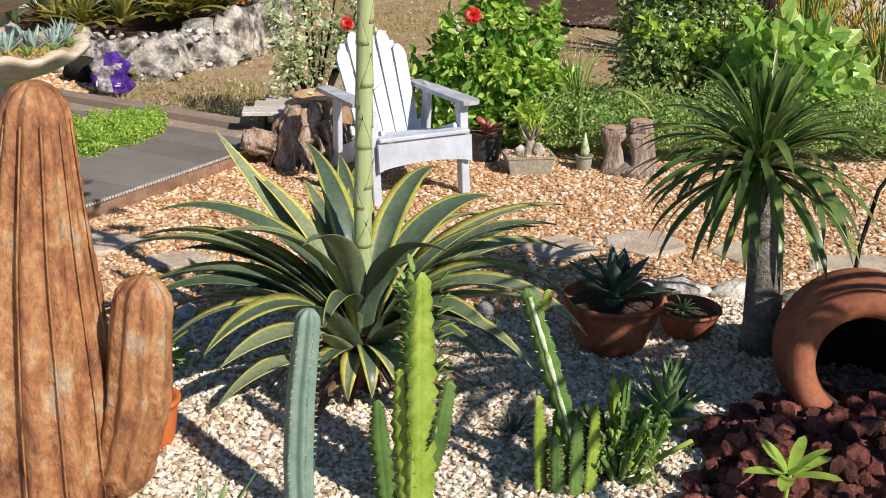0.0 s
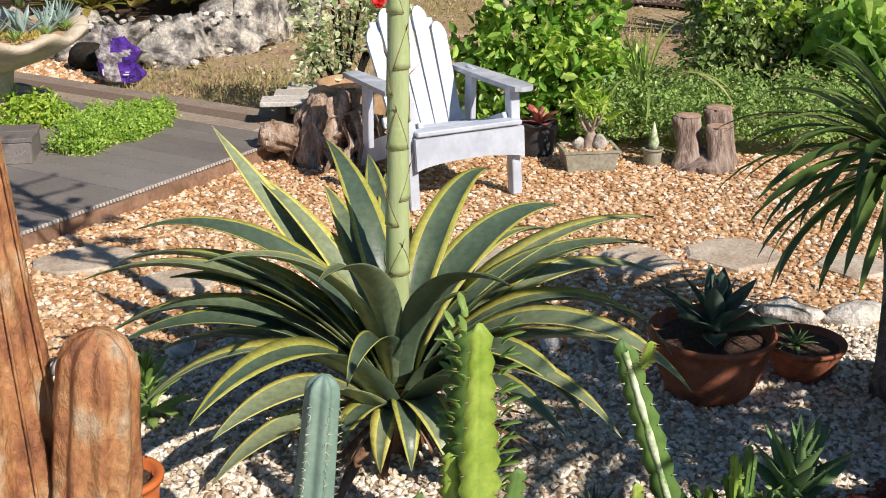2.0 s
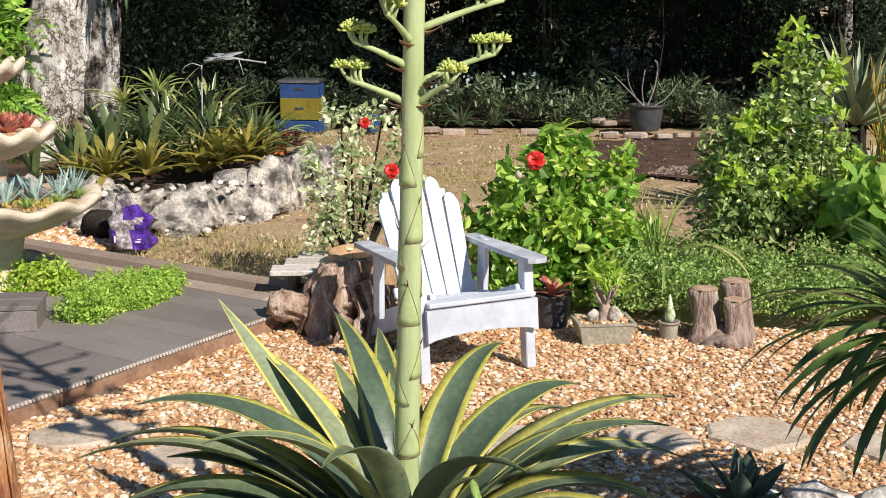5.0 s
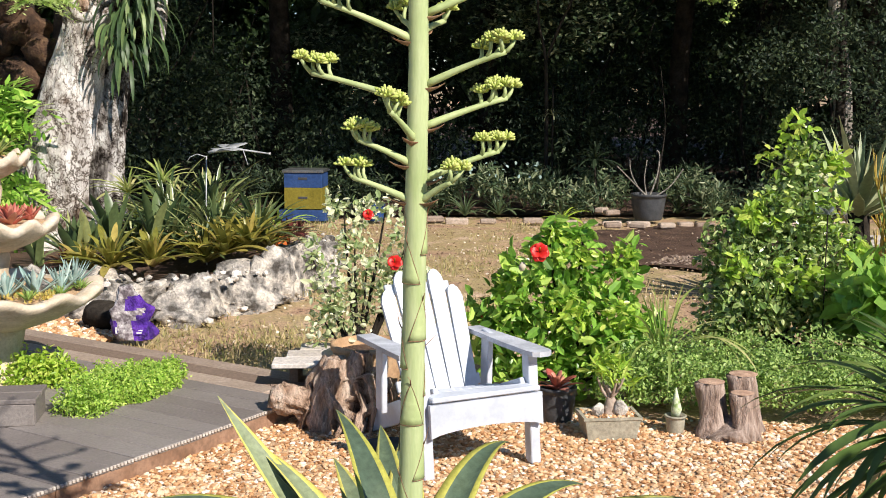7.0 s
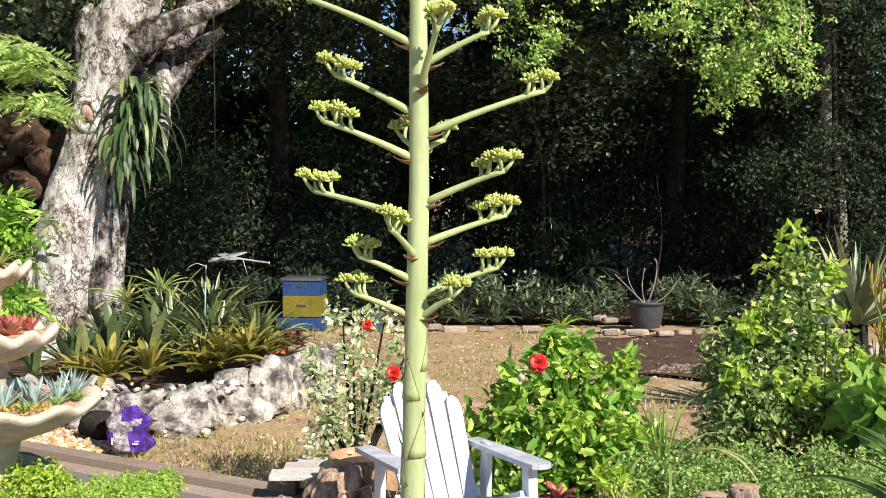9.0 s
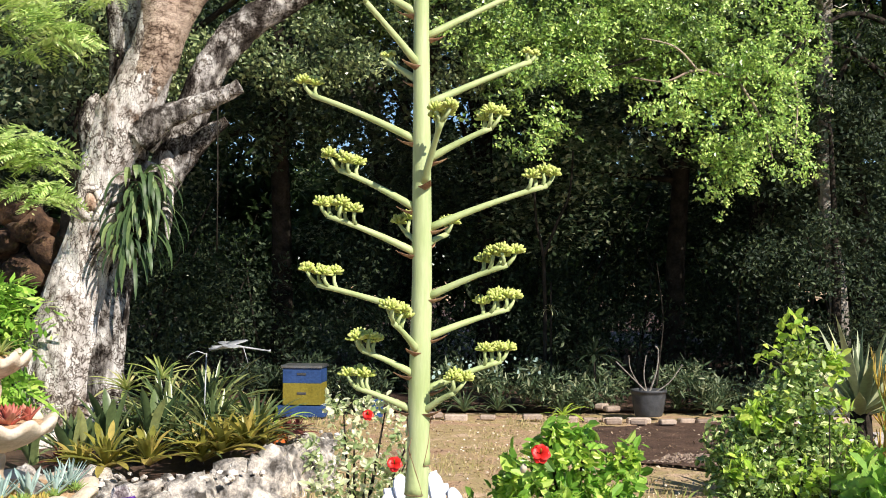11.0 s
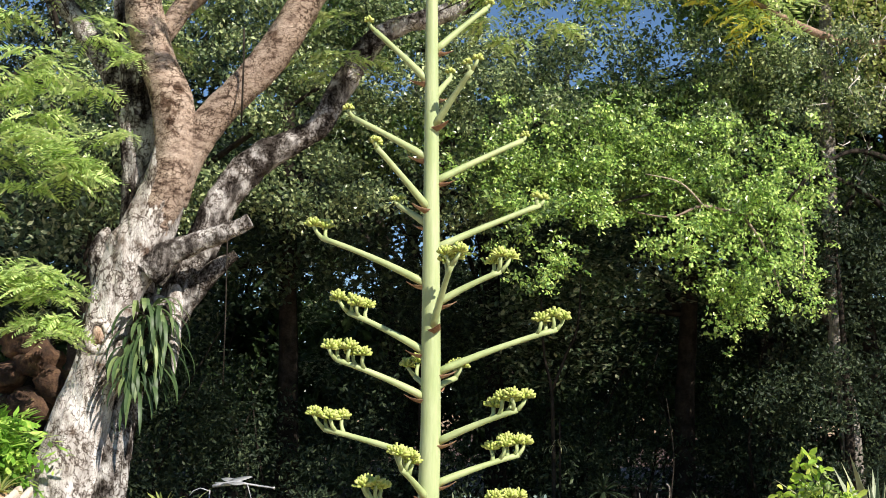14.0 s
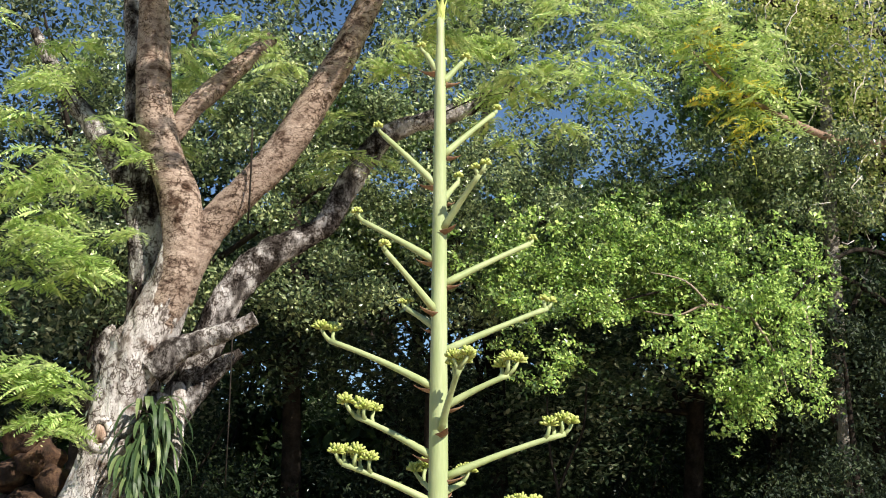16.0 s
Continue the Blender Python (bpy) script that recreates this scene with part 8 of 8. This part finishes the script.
rings = [(0.86, 0.0), (1.0, 0.105), (1.06, 0.11), (1.06, 0.122), (0.93, 0.122), (0.9, 0.1)]
for s, z in rings:
    sh.v += [(x * s, y * s, z + 0.0) for x, y in o]
for k in range(len(rings) - 1):
    for j in range(4):
        sh.f.append((k * 4 + j, k * 4 + (j + 1) % 4, (k + 1) * 4 + (j + 1) % 4, (k + 1) * 4 + j))
        sh.m.append(0)
sh.f.append((20, 21, 22, 23)), sh.m.append(0)
part("tray", sh, M["cream_tray"], tr, smooth=False)
tagged(new("tray_pebbles", pebble_area([(0.71, 5.58), (0.97, 5.6), (0.96, 5.78), (0.7, 5.76)], 260, 0.007, 0.014, 0.108, 18, M["pebble"])), "tan pebbles filling the glazed tray", "gravel", "", "stuff")
t = thing("desert_rose", (0.84, 5.69, 0.1), "small desert rose bonsai with a swollen pale base", "plant")
sh = Shape()
path_tube(sh, [(0, 0, 0, 0.05), (0.01, 0, 0.07, 0.045), (0.0, 0, 0.14, 0.022), (-0.02, 0, 0.2, 0.014)], 12, 0.15)
for a in (20, 120, 200, 290, 340):
    d = Vector((math.cos(radians(a)), math.sin(radians(a)), 0))
    path_tube(sh, [(0, 0, 0.11, 0.014), (*(d * 0.05 + Vector((0, 0, 0.17))), 0.01), (*(d * 0.09 + Vector((0, 0, 0.26))), 0.006)], 7, 0.1, 4)
part("trunk", sh, M["grey_stone"], t, "swollen pale grey trunk")
r = np.random.default_rng(5)
v, f = leaf_np(clumps_np(r, [(0.08, 0.03, 0.3, 0.07, 0.07, 0.05), (-0.08, 0, 0.3, 0.08, 0.08, 0.06), (0, 0.06, 0.36, 0.08, 0.06, 0.06), (0.02, -0.07, 0.28, 0.08, 0.05, 0.05), (0.12, -0.02, 0.22, 0.04, 0.04, 0.03)], 130, 0.1), 0.085, r, 0.3, (0, 0, 1), 0.6, -0.4, 0.3, True)
part("foliage", np_mesh("foliage", v, f, L["lime"]), None, t)
t.scale = (0.8, 0.8, 0.8)
thing("white_stone", (0.89, 5.66, 0.15), "rounded white stone in the pebble tray", "rock", data=Shape().rock((0, 0, 0), (0.045, 0.035, 0.05), rnd, 2, 0.15).mesh("white_stone", M["white_rock"]))
thing("white_stone", (0.78, 5.66, 0.145), "rounded white stone in the pebble tray", "rock", data=Shape().rock((0, 0, 0), (0.04, 0.03, 0.04), rnd, 2, 0.15).mesh("white_stone", M["white_rock"]))
clay_pot((1.18, 5.72, 0.0), 0.05, 0.04, 0.1, M["cream_tray"], "small pale clay pot on the gravel", "clay_pot", 0.012)
t = thing("caudex_plant", (1.18, 5.72, 0.09), "single pale pointed shoot in a small clay pot", "plant", data=Shape().tube([(0, 0, 0), (0.004, 0, 0.04), (0.002, 0, 0.09), (0, 0, 0.15)], [0.02, 0.028, 0.016, 0.003], 10).mesh("caudex_plant", M["pale_rib"]))
t = clay_pot((0.6, 5.95, 0.0), 0.1, 0.08, 0.19, M["black_plastic"], "black plastic nursery pot behind the chair", "nursery_pot", 0.01)
t = small_rosette("potted_bromeliad", (0.6, 5.95, 0.17), 14, [(0.14, 0.06, 78, 20), (0.15, 0.065, 52, 30), (0.13, 0.06, 28, 30)], L["red_succulent"], "bronze-pink broad-leaved bromeliad in a black pot", "spoon", 0.3, 0.003, 0.02, seed=44)
# three-trunked stump
st = thing("tree_stump", (1.445, 5.7, 0.0), "three joined weathered tree stumps on the gravel", "stump")
part("root_base", Shape().rock((0.01, 0.0, 0.02), (0.19, 0.13, 0.085), random.Random(4), 3, 0.3), M["stump_bark"], st)
for x, y, h, r_, fl_ in ((-0.085, 0.03, 0.27, 0.07, 1.7), (0.085, 0.07, 0.3, 0.075, 1.5), (0.05, -0.06, 0.235, 0.06, 1.6)):
    sh = Shape()
    sh.tube([(x * 1.05, y, -0.02), (x * 1.02, y, 0.05), (x, y, 0.12), (x, y, h * 0.8), (x, y, h)], [r_ * fl_, r_ * 1.15, r_ * 1.02, r_, r_ * 0.97], 28, wob=0.45)
    tk = part("trunk", sh, M["stump_bark"], st)
    part("cut_top", Shape().lathe([(r_ * 0.95, h + 0.001), (r_ * 0.5, h + 0.006), (0.001, h + 0.006)], 22, (x, y, 0)), M["stump_top"], tk, "pale sawn top")

# ---- beehive at the wood's edge
hv = thing("beehive", (-1.8, 15.3, 0.0), "stacked wooden beehive painted blue and yellow on a blue stand", "beehive", rz=-6)
part("stand", Shape().box(0.0, 0, 0.07, 0.62, 0.52, 0.14), M["blue_paint"], hv, smooth=False)
part("brood_box", Shape().box(0, 0, 0.29, 0.5, 0.42, 0.28), M["yellow_paint"], hv, "yellow hive box", False)
part("super_box", Shape().box(0, 0, 0.53, 0.5, 0.42, 0.2), M["blue_paint"], hv, "blue hive box", False)
part("lid", Shape().box(0, 0, 0.645, 0.54, 0.46, 0.035), M["steel"], hv, "grey metal lid", False)
for z in (0.3, 0.55):
    part("hand_hold", Shape().box(0, -0.212, z, 0.12, 0.012, 0.03), M["black_plastic"], hv, smooth=False)
clay_pot((-0.86, 15.1, 0.0), 0.1, 0.09, 0.22, M["blue_paint"], "small blue tub at the wood's edge", "tub")

# ---- edging blocks along the far border
blk = [Shape().box(0, 0, 0, 0.2 + 0.05 * i, 0.12, 0.065 + 0.012 * i, bev=0.015).mesh("edging_block", M["grey_stone"], False) for i in range(3)]
x = -0.6
i = 0
while x < 5.2:
    w = 0.2 + 0.05 * (i % 3)
    y = 15.0 - 0.12 * max(0, x - 0.5) + rnd.uniform(-0.03, 0.03)
    ob = thing("edging_block", (x + w / 2, y + rnd.uniform(-0.05, 0.05), rnd.uniform(-0.012, 0.03)), "pale concrete edging block of the far border", "block", "far border edging", rnd.uniform(-14, 14), data=blk[i % 3])
    x += w + rnd.choice((0.02, 0.05, 0.16, 0.34))
    i += 1
for x, y, z, a in ((2.15, 14.75, 0.15, 20), (2.4, 14.2, 0.05, -20), (2.1, 14.3, 0.04, 5), (2.75, 14.2, 0.05, 8), (2.05, 14.95, 0.16, 60)):
    thing("edging_block", (x, y, z), "loose pale concrete block by the border", "block", "far border edging", a, data=blk[0])

# ---- black tub with bare branches
t = clay_pot((2.68, 15.1, 0.02), 0.225, 0.17, 0.34, M["black_plastic"], "large black plastic tub with a bare-branched plant", "plant_tub", 0.02)
t = thing("bare_plant", (2.68, 15.1, 0.3), "bare grey-branched plant growing in a black tub", "plant")
for k in ([(0, 0, 0, 0.014), (-0.2, 0, 0.2, 0.01), (-0.42, 0, 0.42, 0.007)], [(0, 0, 0, 0.014), (0.1, 0, 0.28, 0.012), (0.13, 0, 0.55, 0.009), (0.09, 0, 0.62, 0.012)], [(0.05, 0, 0, 0.012), (0.26, 0, 0.14, 0.009), (0.4, 0, 0.32, 0.008), (0.44, 0, 0.38, 0.013)], [(-0.02, 0, 0, 0.011), (-0.06, 0, 0.25, 0.008), (-0.03, 0, 0.5, 0.006)], [(-0.05, 0, 0, 0.01), (-0.22, 0.03, 0.3, 0.007), (-0.25, 0.03, 0.5, 0.006)], [(0.1, 0, 0.1, 0.012), (0.16, 0.05, 0.5, 0.01), (0.2, 0.05, 1.0, 0.008), (0.12, 0.05, 1.7, 0.005)]):
    part("branch", path_tube(Shape(), k, 7, 0.1, 4), M["dark_bark"] if k[-1][2] > 1 else M["grey_trunk"], t)

# ---- low border plants along the wood's edge
def tuft(name, leaf, specs, n, label, seed, group="border plants"):
    t = thing(name, (0, 0, 0), label, "plant", group)
    fill_rosette(t, leaf_set("leaf", specs, L[leaf], "strap", 0.4, 0.0, 7), n, 0, 0.04, 0.2, seed)
    return t


lily = tuft("border_lily", "oak", [(0.5, 0.03, 80, 30), (0.55, 0.035, 60, 60), (0.5, 0.035, 40, 70)], 24, "dark green strappy border plant at the wood's edge", 3)
dra = tuft("dracaena", "forest", [(0.35, 0.025, 80, 30), (0.4, 0.03, 45, 60), (0.4, 0.03, 10, 60)], 40, "dark spiky dracaena at the wood's edge", 4)
sp = [(0.3, 15.5), (0.75, 15.6), (1.6, 15.5), (3.6, 15.4), (4.2, 15.2), (-0.2, 15.7), (-1.0, 16.0), (4.8, 15.0), (3.2, 15.8)]
for i, (x, y) in enumerate(sp):
    m = pose(x, y, 0.02, 0, 0, i * 53)
    ob = lily if i == 0 else copy_thing(lily, m)
    ob.matrix_world = m
for i, (x, y, z, s) in enumerate([(2.05, 15.7, 0.75, 1.1), (1.55, 15.6, 0.45, 0.9), (3.4, 16.2, 0.5, 1.0)]):
    m = pose(x, y, z, 0, 0, i * 40) 
    ob = dra if i == 0 else copy_thing(dra, m)
    ob.matrix_world = m @ Matrix.Diagonal((s, s, s, 1))
    thing("dracaena_cane", (x, y, 0.0), "thin bare cane of a dracaena", "plant", data=Shape().tube([(0, 0, -0.02), (0.02, 0, z * 0.5), (0, 0, z + 0.05)], 0.018, 7).mesh("dracaena_cane", M["dark_bark"]))
r = np.random.default_rng(91)
for i, (x0, x1, n, leaf, h, lab) in enumerate([(-0.4, 1.3, 2600, "oak", 0.55, "low leafy border of blue-flowered plants"), (1.2, 2.4, 1800, "oak", 0.5, "low green leafy border plants"), (2.9, 5.4, 3000, "oak", 0.55, "low green leafy border plants"), (-2.9, -0.6, 2600, "forest", 0.7, "dark leafy border plants by the beehive")]):
    cl = [(r.uniform(x0, x1), 15.6 + r.uniform(-0.2, 0.5), r.uniform(0.12, h), 0.22, 0.2, 0.2) for _ in range(16)]
    t = thing("border_plants", (0, 0, 0), lab, "plant", "border plants")
    for k in range(0, 16, 2):
        P = clumps_np(r, cl[k:k + 2], n // 8, 0.1)
        P = P[P[:, 2] > 0.02]
        v, f = leaf_np(P, 0.11, r, 0.26, (0, -0.3, 0.5), 0.6, -0.2, 0.3, True)
        part("foliage", np_mesh("foliage", v, f, L[leaf]), None, t)
P = np.stack([r.uniform(-0.4, 1.3, 40), 15.35 + r.uniform(-0.1, 0.2, 40), r.uniform(0.5, 0.75, 40)], 1)
v, f = leaf_np(P, 0.05, r, 0.8, (0, -1, 0.3), 1.0, 0, 0.2, True)
tagged(new("blue_flowers", np_mesh("blue_flowers", v, f, L["succulent"])), "small pale blue flowers over the border", "flower", "", "stuff")
lt = tuft("light_lily", "lime", [(0.4, 0.035, 60, 60), (0.45, 0.04, 35, 60)], 12, "bright yellow-green strappy plant at the border", 6)
lt.matrix_world = pose(1.55, 14.9, 0.02)
# hanging air plant and pale forked sapling in the shade
t = thing("air_plant", (1.5, 16.0, 1.35), "pale spidery air plant hanging from a stem", "plant")
fill_rosette(t, leaf_set("leaf", [(0.3, 0.012, 70, 120), (0.3, 0.012, 30, 110)], L["sword"], "strap", 0.3, 0.0, 8), 16, 0, 0.02, 0.2, 4)
part("stem", Shape().tube([(0, 0, -1.4), (0, 0, 0), (0.0, 0, 0.4)], 0.012, 6), M["dark_bark"], t)
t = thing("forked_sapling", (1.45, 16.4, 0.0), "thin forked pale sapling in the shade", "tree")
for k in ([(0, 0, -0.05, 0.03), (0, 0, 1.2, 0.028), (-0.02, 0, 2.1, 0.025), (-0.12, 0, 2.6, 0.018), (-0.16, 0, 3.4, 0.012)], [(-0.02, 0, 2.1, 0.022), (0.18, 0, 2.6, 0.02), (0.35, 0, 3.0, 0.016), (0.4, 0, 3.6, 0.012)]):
    # Near-black bark colour stands for the shade on this pale sapling.
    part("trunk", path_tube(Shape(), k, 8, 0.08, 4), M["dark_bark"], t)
t = thing("slender_tree", (5.25, 15.5, 0.0), "slender grey tree trunk in the shade of the wood's edge", "tree")
part("trunk", path_tube(Shape(), [(0.1, 0, -0.1, 0.14), (0.03, 0, 1.7, 0.12), (-0.1, 0, 2.7, 0.11), (-0.12, 0, 5.0, 0.1), (0, 0.2, 8, 0.08)], 12, 0.08), M["grey_trunk"], t)
for k in ([(-0.1, 0, 2.8, 0.05), (-0.4, 0, 3.4, 0.035), (-0.6, 0, 4.2, 0.02)], [(-0.12, 0, 4.2, 0.05), (0.3, 0.1, 4.9, 0.03), (0.5, 0.1, 5.6, 0.015)]):
    part("branch", path_tube(Shape(), k, 8, 0.08, 4), M["dark_bark"], t)

# ---- on and behind the big tree: strap fern, cut logs, rope
t = thing("strap_fern", (-2.93, 11.4, 2.72), "long strap-leaved fern hanging from the tree trunk", "fern")
ms = leaf_set("leaf", [(0.5, 0.05, 55, 150), (0.62, 0.055, 20, 108), (0.72, 0.05, -5, 84), (0.45, 0.06, 40, 125)], L["fern"], "strap", 0.3, 0.0, 10)
for i in range(130):
    ob = new("frond", ms[i % 4])
    ob.parent = t
    h = rnd.uniform(-0.75, 0.15)
    ob.matrix_local = Matrix.Translation((rnd.uniform(-0.12, 0.12) - 0.1 * (h < -0.3), rnd.uniform(-0.16, 0.0), h)) @ Matrix.Rotation(radians(rnd.gauss(-62, 45)), 4, "Z") @ Matrix.Diagonal((0.75, 0.75, rnd.uniform(0.75, 1.1), 1))
part("root_ball", Shape().rock((0, 0, -0.25), (0.18, 0.16, 0.5), random.Random(3), 3, 0.3), M["dark_bark"], t, "dark fibrous root mass")
lg = [Shape().rock((0, 0, 0), (0.26, 0.2, 0.2), random.Random(90 + i), 3, 0.3).mesh("cut_log", M["red_log"]) for i in range(3)]
for i, (x, z) in enumerate(((-4.2, 2.3), (-4.5, 2.15), (-4.05, 2.05), (-4.45, 2.5), (-4.25, 1.85), (-4.6, 1.75))):
    thing("cut_log", (x, 11.9 + 0.1 * (i % 2), z), "reddish brown cut log in a tall stack behind the tree", "log", "stacked logs", i * 40, data=lg[i % 3])
thing("log_pile_base", (-4.35, 12.2, 0.0), "dark upright log holding the stack", "log", data=path_tube(Shape(), [(0, 0, -0.1, 0.3), (0, 0, 1.4, 0.28), (0, 0, 2.6, 0.2)], 14, 0.15).mesh("log_pile_base", M["dark_bark"]))
thing("rope", (-2.2, 11.3, 2.05), "thin rope hanging from the broken limb", "rope", data=Shape().tube([(0.0, 0, 0), (0.005, 0, 0.6), (0, 0, 1.55)], 0.007, 6).mesh("rope", M["dark_bark"]))
thing("rope", (-2.08, 11.2, 4.6), "thin rope hanging from an upper limb", "rope", data=Shape().tube([(0.0, 0, 0), (0.005, 0, 0.6), (0, 0, 1.0)], 0.01, 6).mesh("rope", M["dark_bark"]))
t = shrub("fern_bush", (-4.2, 10.6, 0.2), [(0, 0, 1.1, 0.35, 0.3, 0.5), (0.1, 0, 0.7, 0.35, 0.3, 0.4), (-0.2, 0, 1.5, 0.3, 0.3, 0.3)], 300, 0.08, "cover_dark", "green ferny bush beside the tree trunk", 0.3, 8, 71)
P = clumps_np(np.random.default_rng(72), [(0, 0, 1.2, 0.3, 0.3, 0.3), (0.05, 0, 0.6, 0.25, 0.3, 0.3), (-0.2, 0, 1.5, 0.3, 0.3, 0.25), (0.15, 0, 1.35, 0.2, 0.2, 0.2)], 190, 0.3)
r = np.random.default_rng(73)
v, f = frond_np(P, unit(r.normal(size=P.shape) * np.array([1, 1, 0.4])), r, 0.4, 8, 0.13)
part("fronds", np_mesh("fronds", v, f, L["hibiscus"]), None, t)

def farther(ob, k):
    """Sets a thing k times farther from the eye's place, and as much larger."""
    ob.matrix_world = Matrix.Translation((0, 0, 1.84)) @ Matrix.Scale(k, 4) @ Matrix.Translation((0, 0, -1.84))


# ---- vines, dead twigs and yellowed leaves overhead on the right
vt = thing("hanging_vines", (0, 0, 0), "pale-leaved vines and dead twigs hanging from the canopy", "vine")
r = np.random.default_rng(81)
Ps = []
for i in range(26):
    x0, z0, ln_ = r.uniform(3.2, 5.2), r.uniform(6.2, 7.8), r.uniform(0.7, 2.2)
    y0 = r.uniform(10.8, 12.2)
    pts = [(x0 + 0.1 * math.sin(k * 0.5 + i) + r.normal() * 0.012, y0 + 0.08 * math.cos(k * 0.4 + i), z0 - ln_ * k / 21) for k in range(22)]
    part("vine", Shape().tube(pts, 0.0055, 5), M["paver"] if i % 3 else M["grey_stone"], vt)
    if i % 3 != 2:
        a = np.array(pts)
        for k in range(21):
            q = a[k] + (a[k + 1] - a[k]) * r.uniform(0, 1, (4, 1)) + r.normal(0, 0.05, (4, 3))
            Ps.append(q)
Ps.append(clumps_np(r, [(4.3, 11.6, 7.0, 1.0, 0.6, 0.6), (4.9, 11.6, 6.0, 0.5, 0.5, 0.8), (3.4, 11.8, 7.4, 0.8, 0.6, 0.4), (4.6, 11.8, 5.3, 0.4, 0.4, 0.5), (4.2, 11.6, 6.2, 0.5, 0.3, 0.6), (3.9, 11.7, 7.0, 0.5, 0.3, 0.4)], 8000, 0.0))
v, f = leaf_np(np.concatenate(Ps), 0.046, r, 0.75, (0.3, -0.5, 0.5), 0.8, 0.2, 0.25, True)
part("foliage", np_mesh("foliage", v, f, L["vine"]), None, vt)
for i in range(70):
    sh = Shape()
    p = Vector((r.uniform(3.7, 5.0), r.uniform(11, 12), r.uniform(4.4, 7.2)))
    q = p + Vector((r.normal() * 0.18, r.normal() * 0.1, -abs(r.normal()) * 0.25))
    sh.tube([p, (p + q) / 2 + Vector((r.normal() * 0.04, 0, r.normal() * 0.04)), q], [0.006, 0.004, 0.002], 5)
    part("dead_twig", sh, M["paver"], vt, "bare pale dead twig")
gb = thing("yellowed_branch", (0, 0, 0), "drooping feathery branch with yellowing leaves", "branch")
part("limb", path_tube(Shape(), [(5.2, 12.5, 5.9, 0.06), (4.2, 12.0, 5.75, 0.05), (3.5, 11.7, 5.9, 0.035), (2.9, 11.5, 6.15, 0.02), (2.4, 11.4, 6.6, 0.01)], 8, 0.1), M["limb_bark"], gb)
P = clumps_np(r, [(2.9, 11.4, 6.1, 0.35, 0.3, 0.3), (2.7, 11.4, 6.6, 0.35, 0.3, 0.3), (3.05, 11.4, 5.75, 0.15, 0.2, 0.2)], 48, 0.1)
v, f = frond_np(P, unit(r.normal(size=P.shape) * np.array([1, 1, 0.3])), r, 0.32, 9, 0.075)
part("yellow_leaves", np_mesh("yellow_leaves", v, f, L["gold"]), None, gb)
P = clumps_np(r, [(2.9, 11.5, 6.5, 0.7, 0.5, 0.4), (2.2, 11.5, 7.1, 0.8, 0.5, 0.4), (1.6, 11.5, 6.2, 0.5, 0.4, 0.3), (3.2, 11.5, 6.0, 0.35, 0.3, 0.4)], 420, 0.1)
v, f = frond_np(P, unit(r.normal(size=P.shape) * np.array([1, 1, 0.3])), r, 0.32, 9, 0.075)
part("green_leaves", np_mesh("green_leaves", v, f, L["feather"]), None, gb)
farther(vt, 1.28)
farther(gb, 1.22)
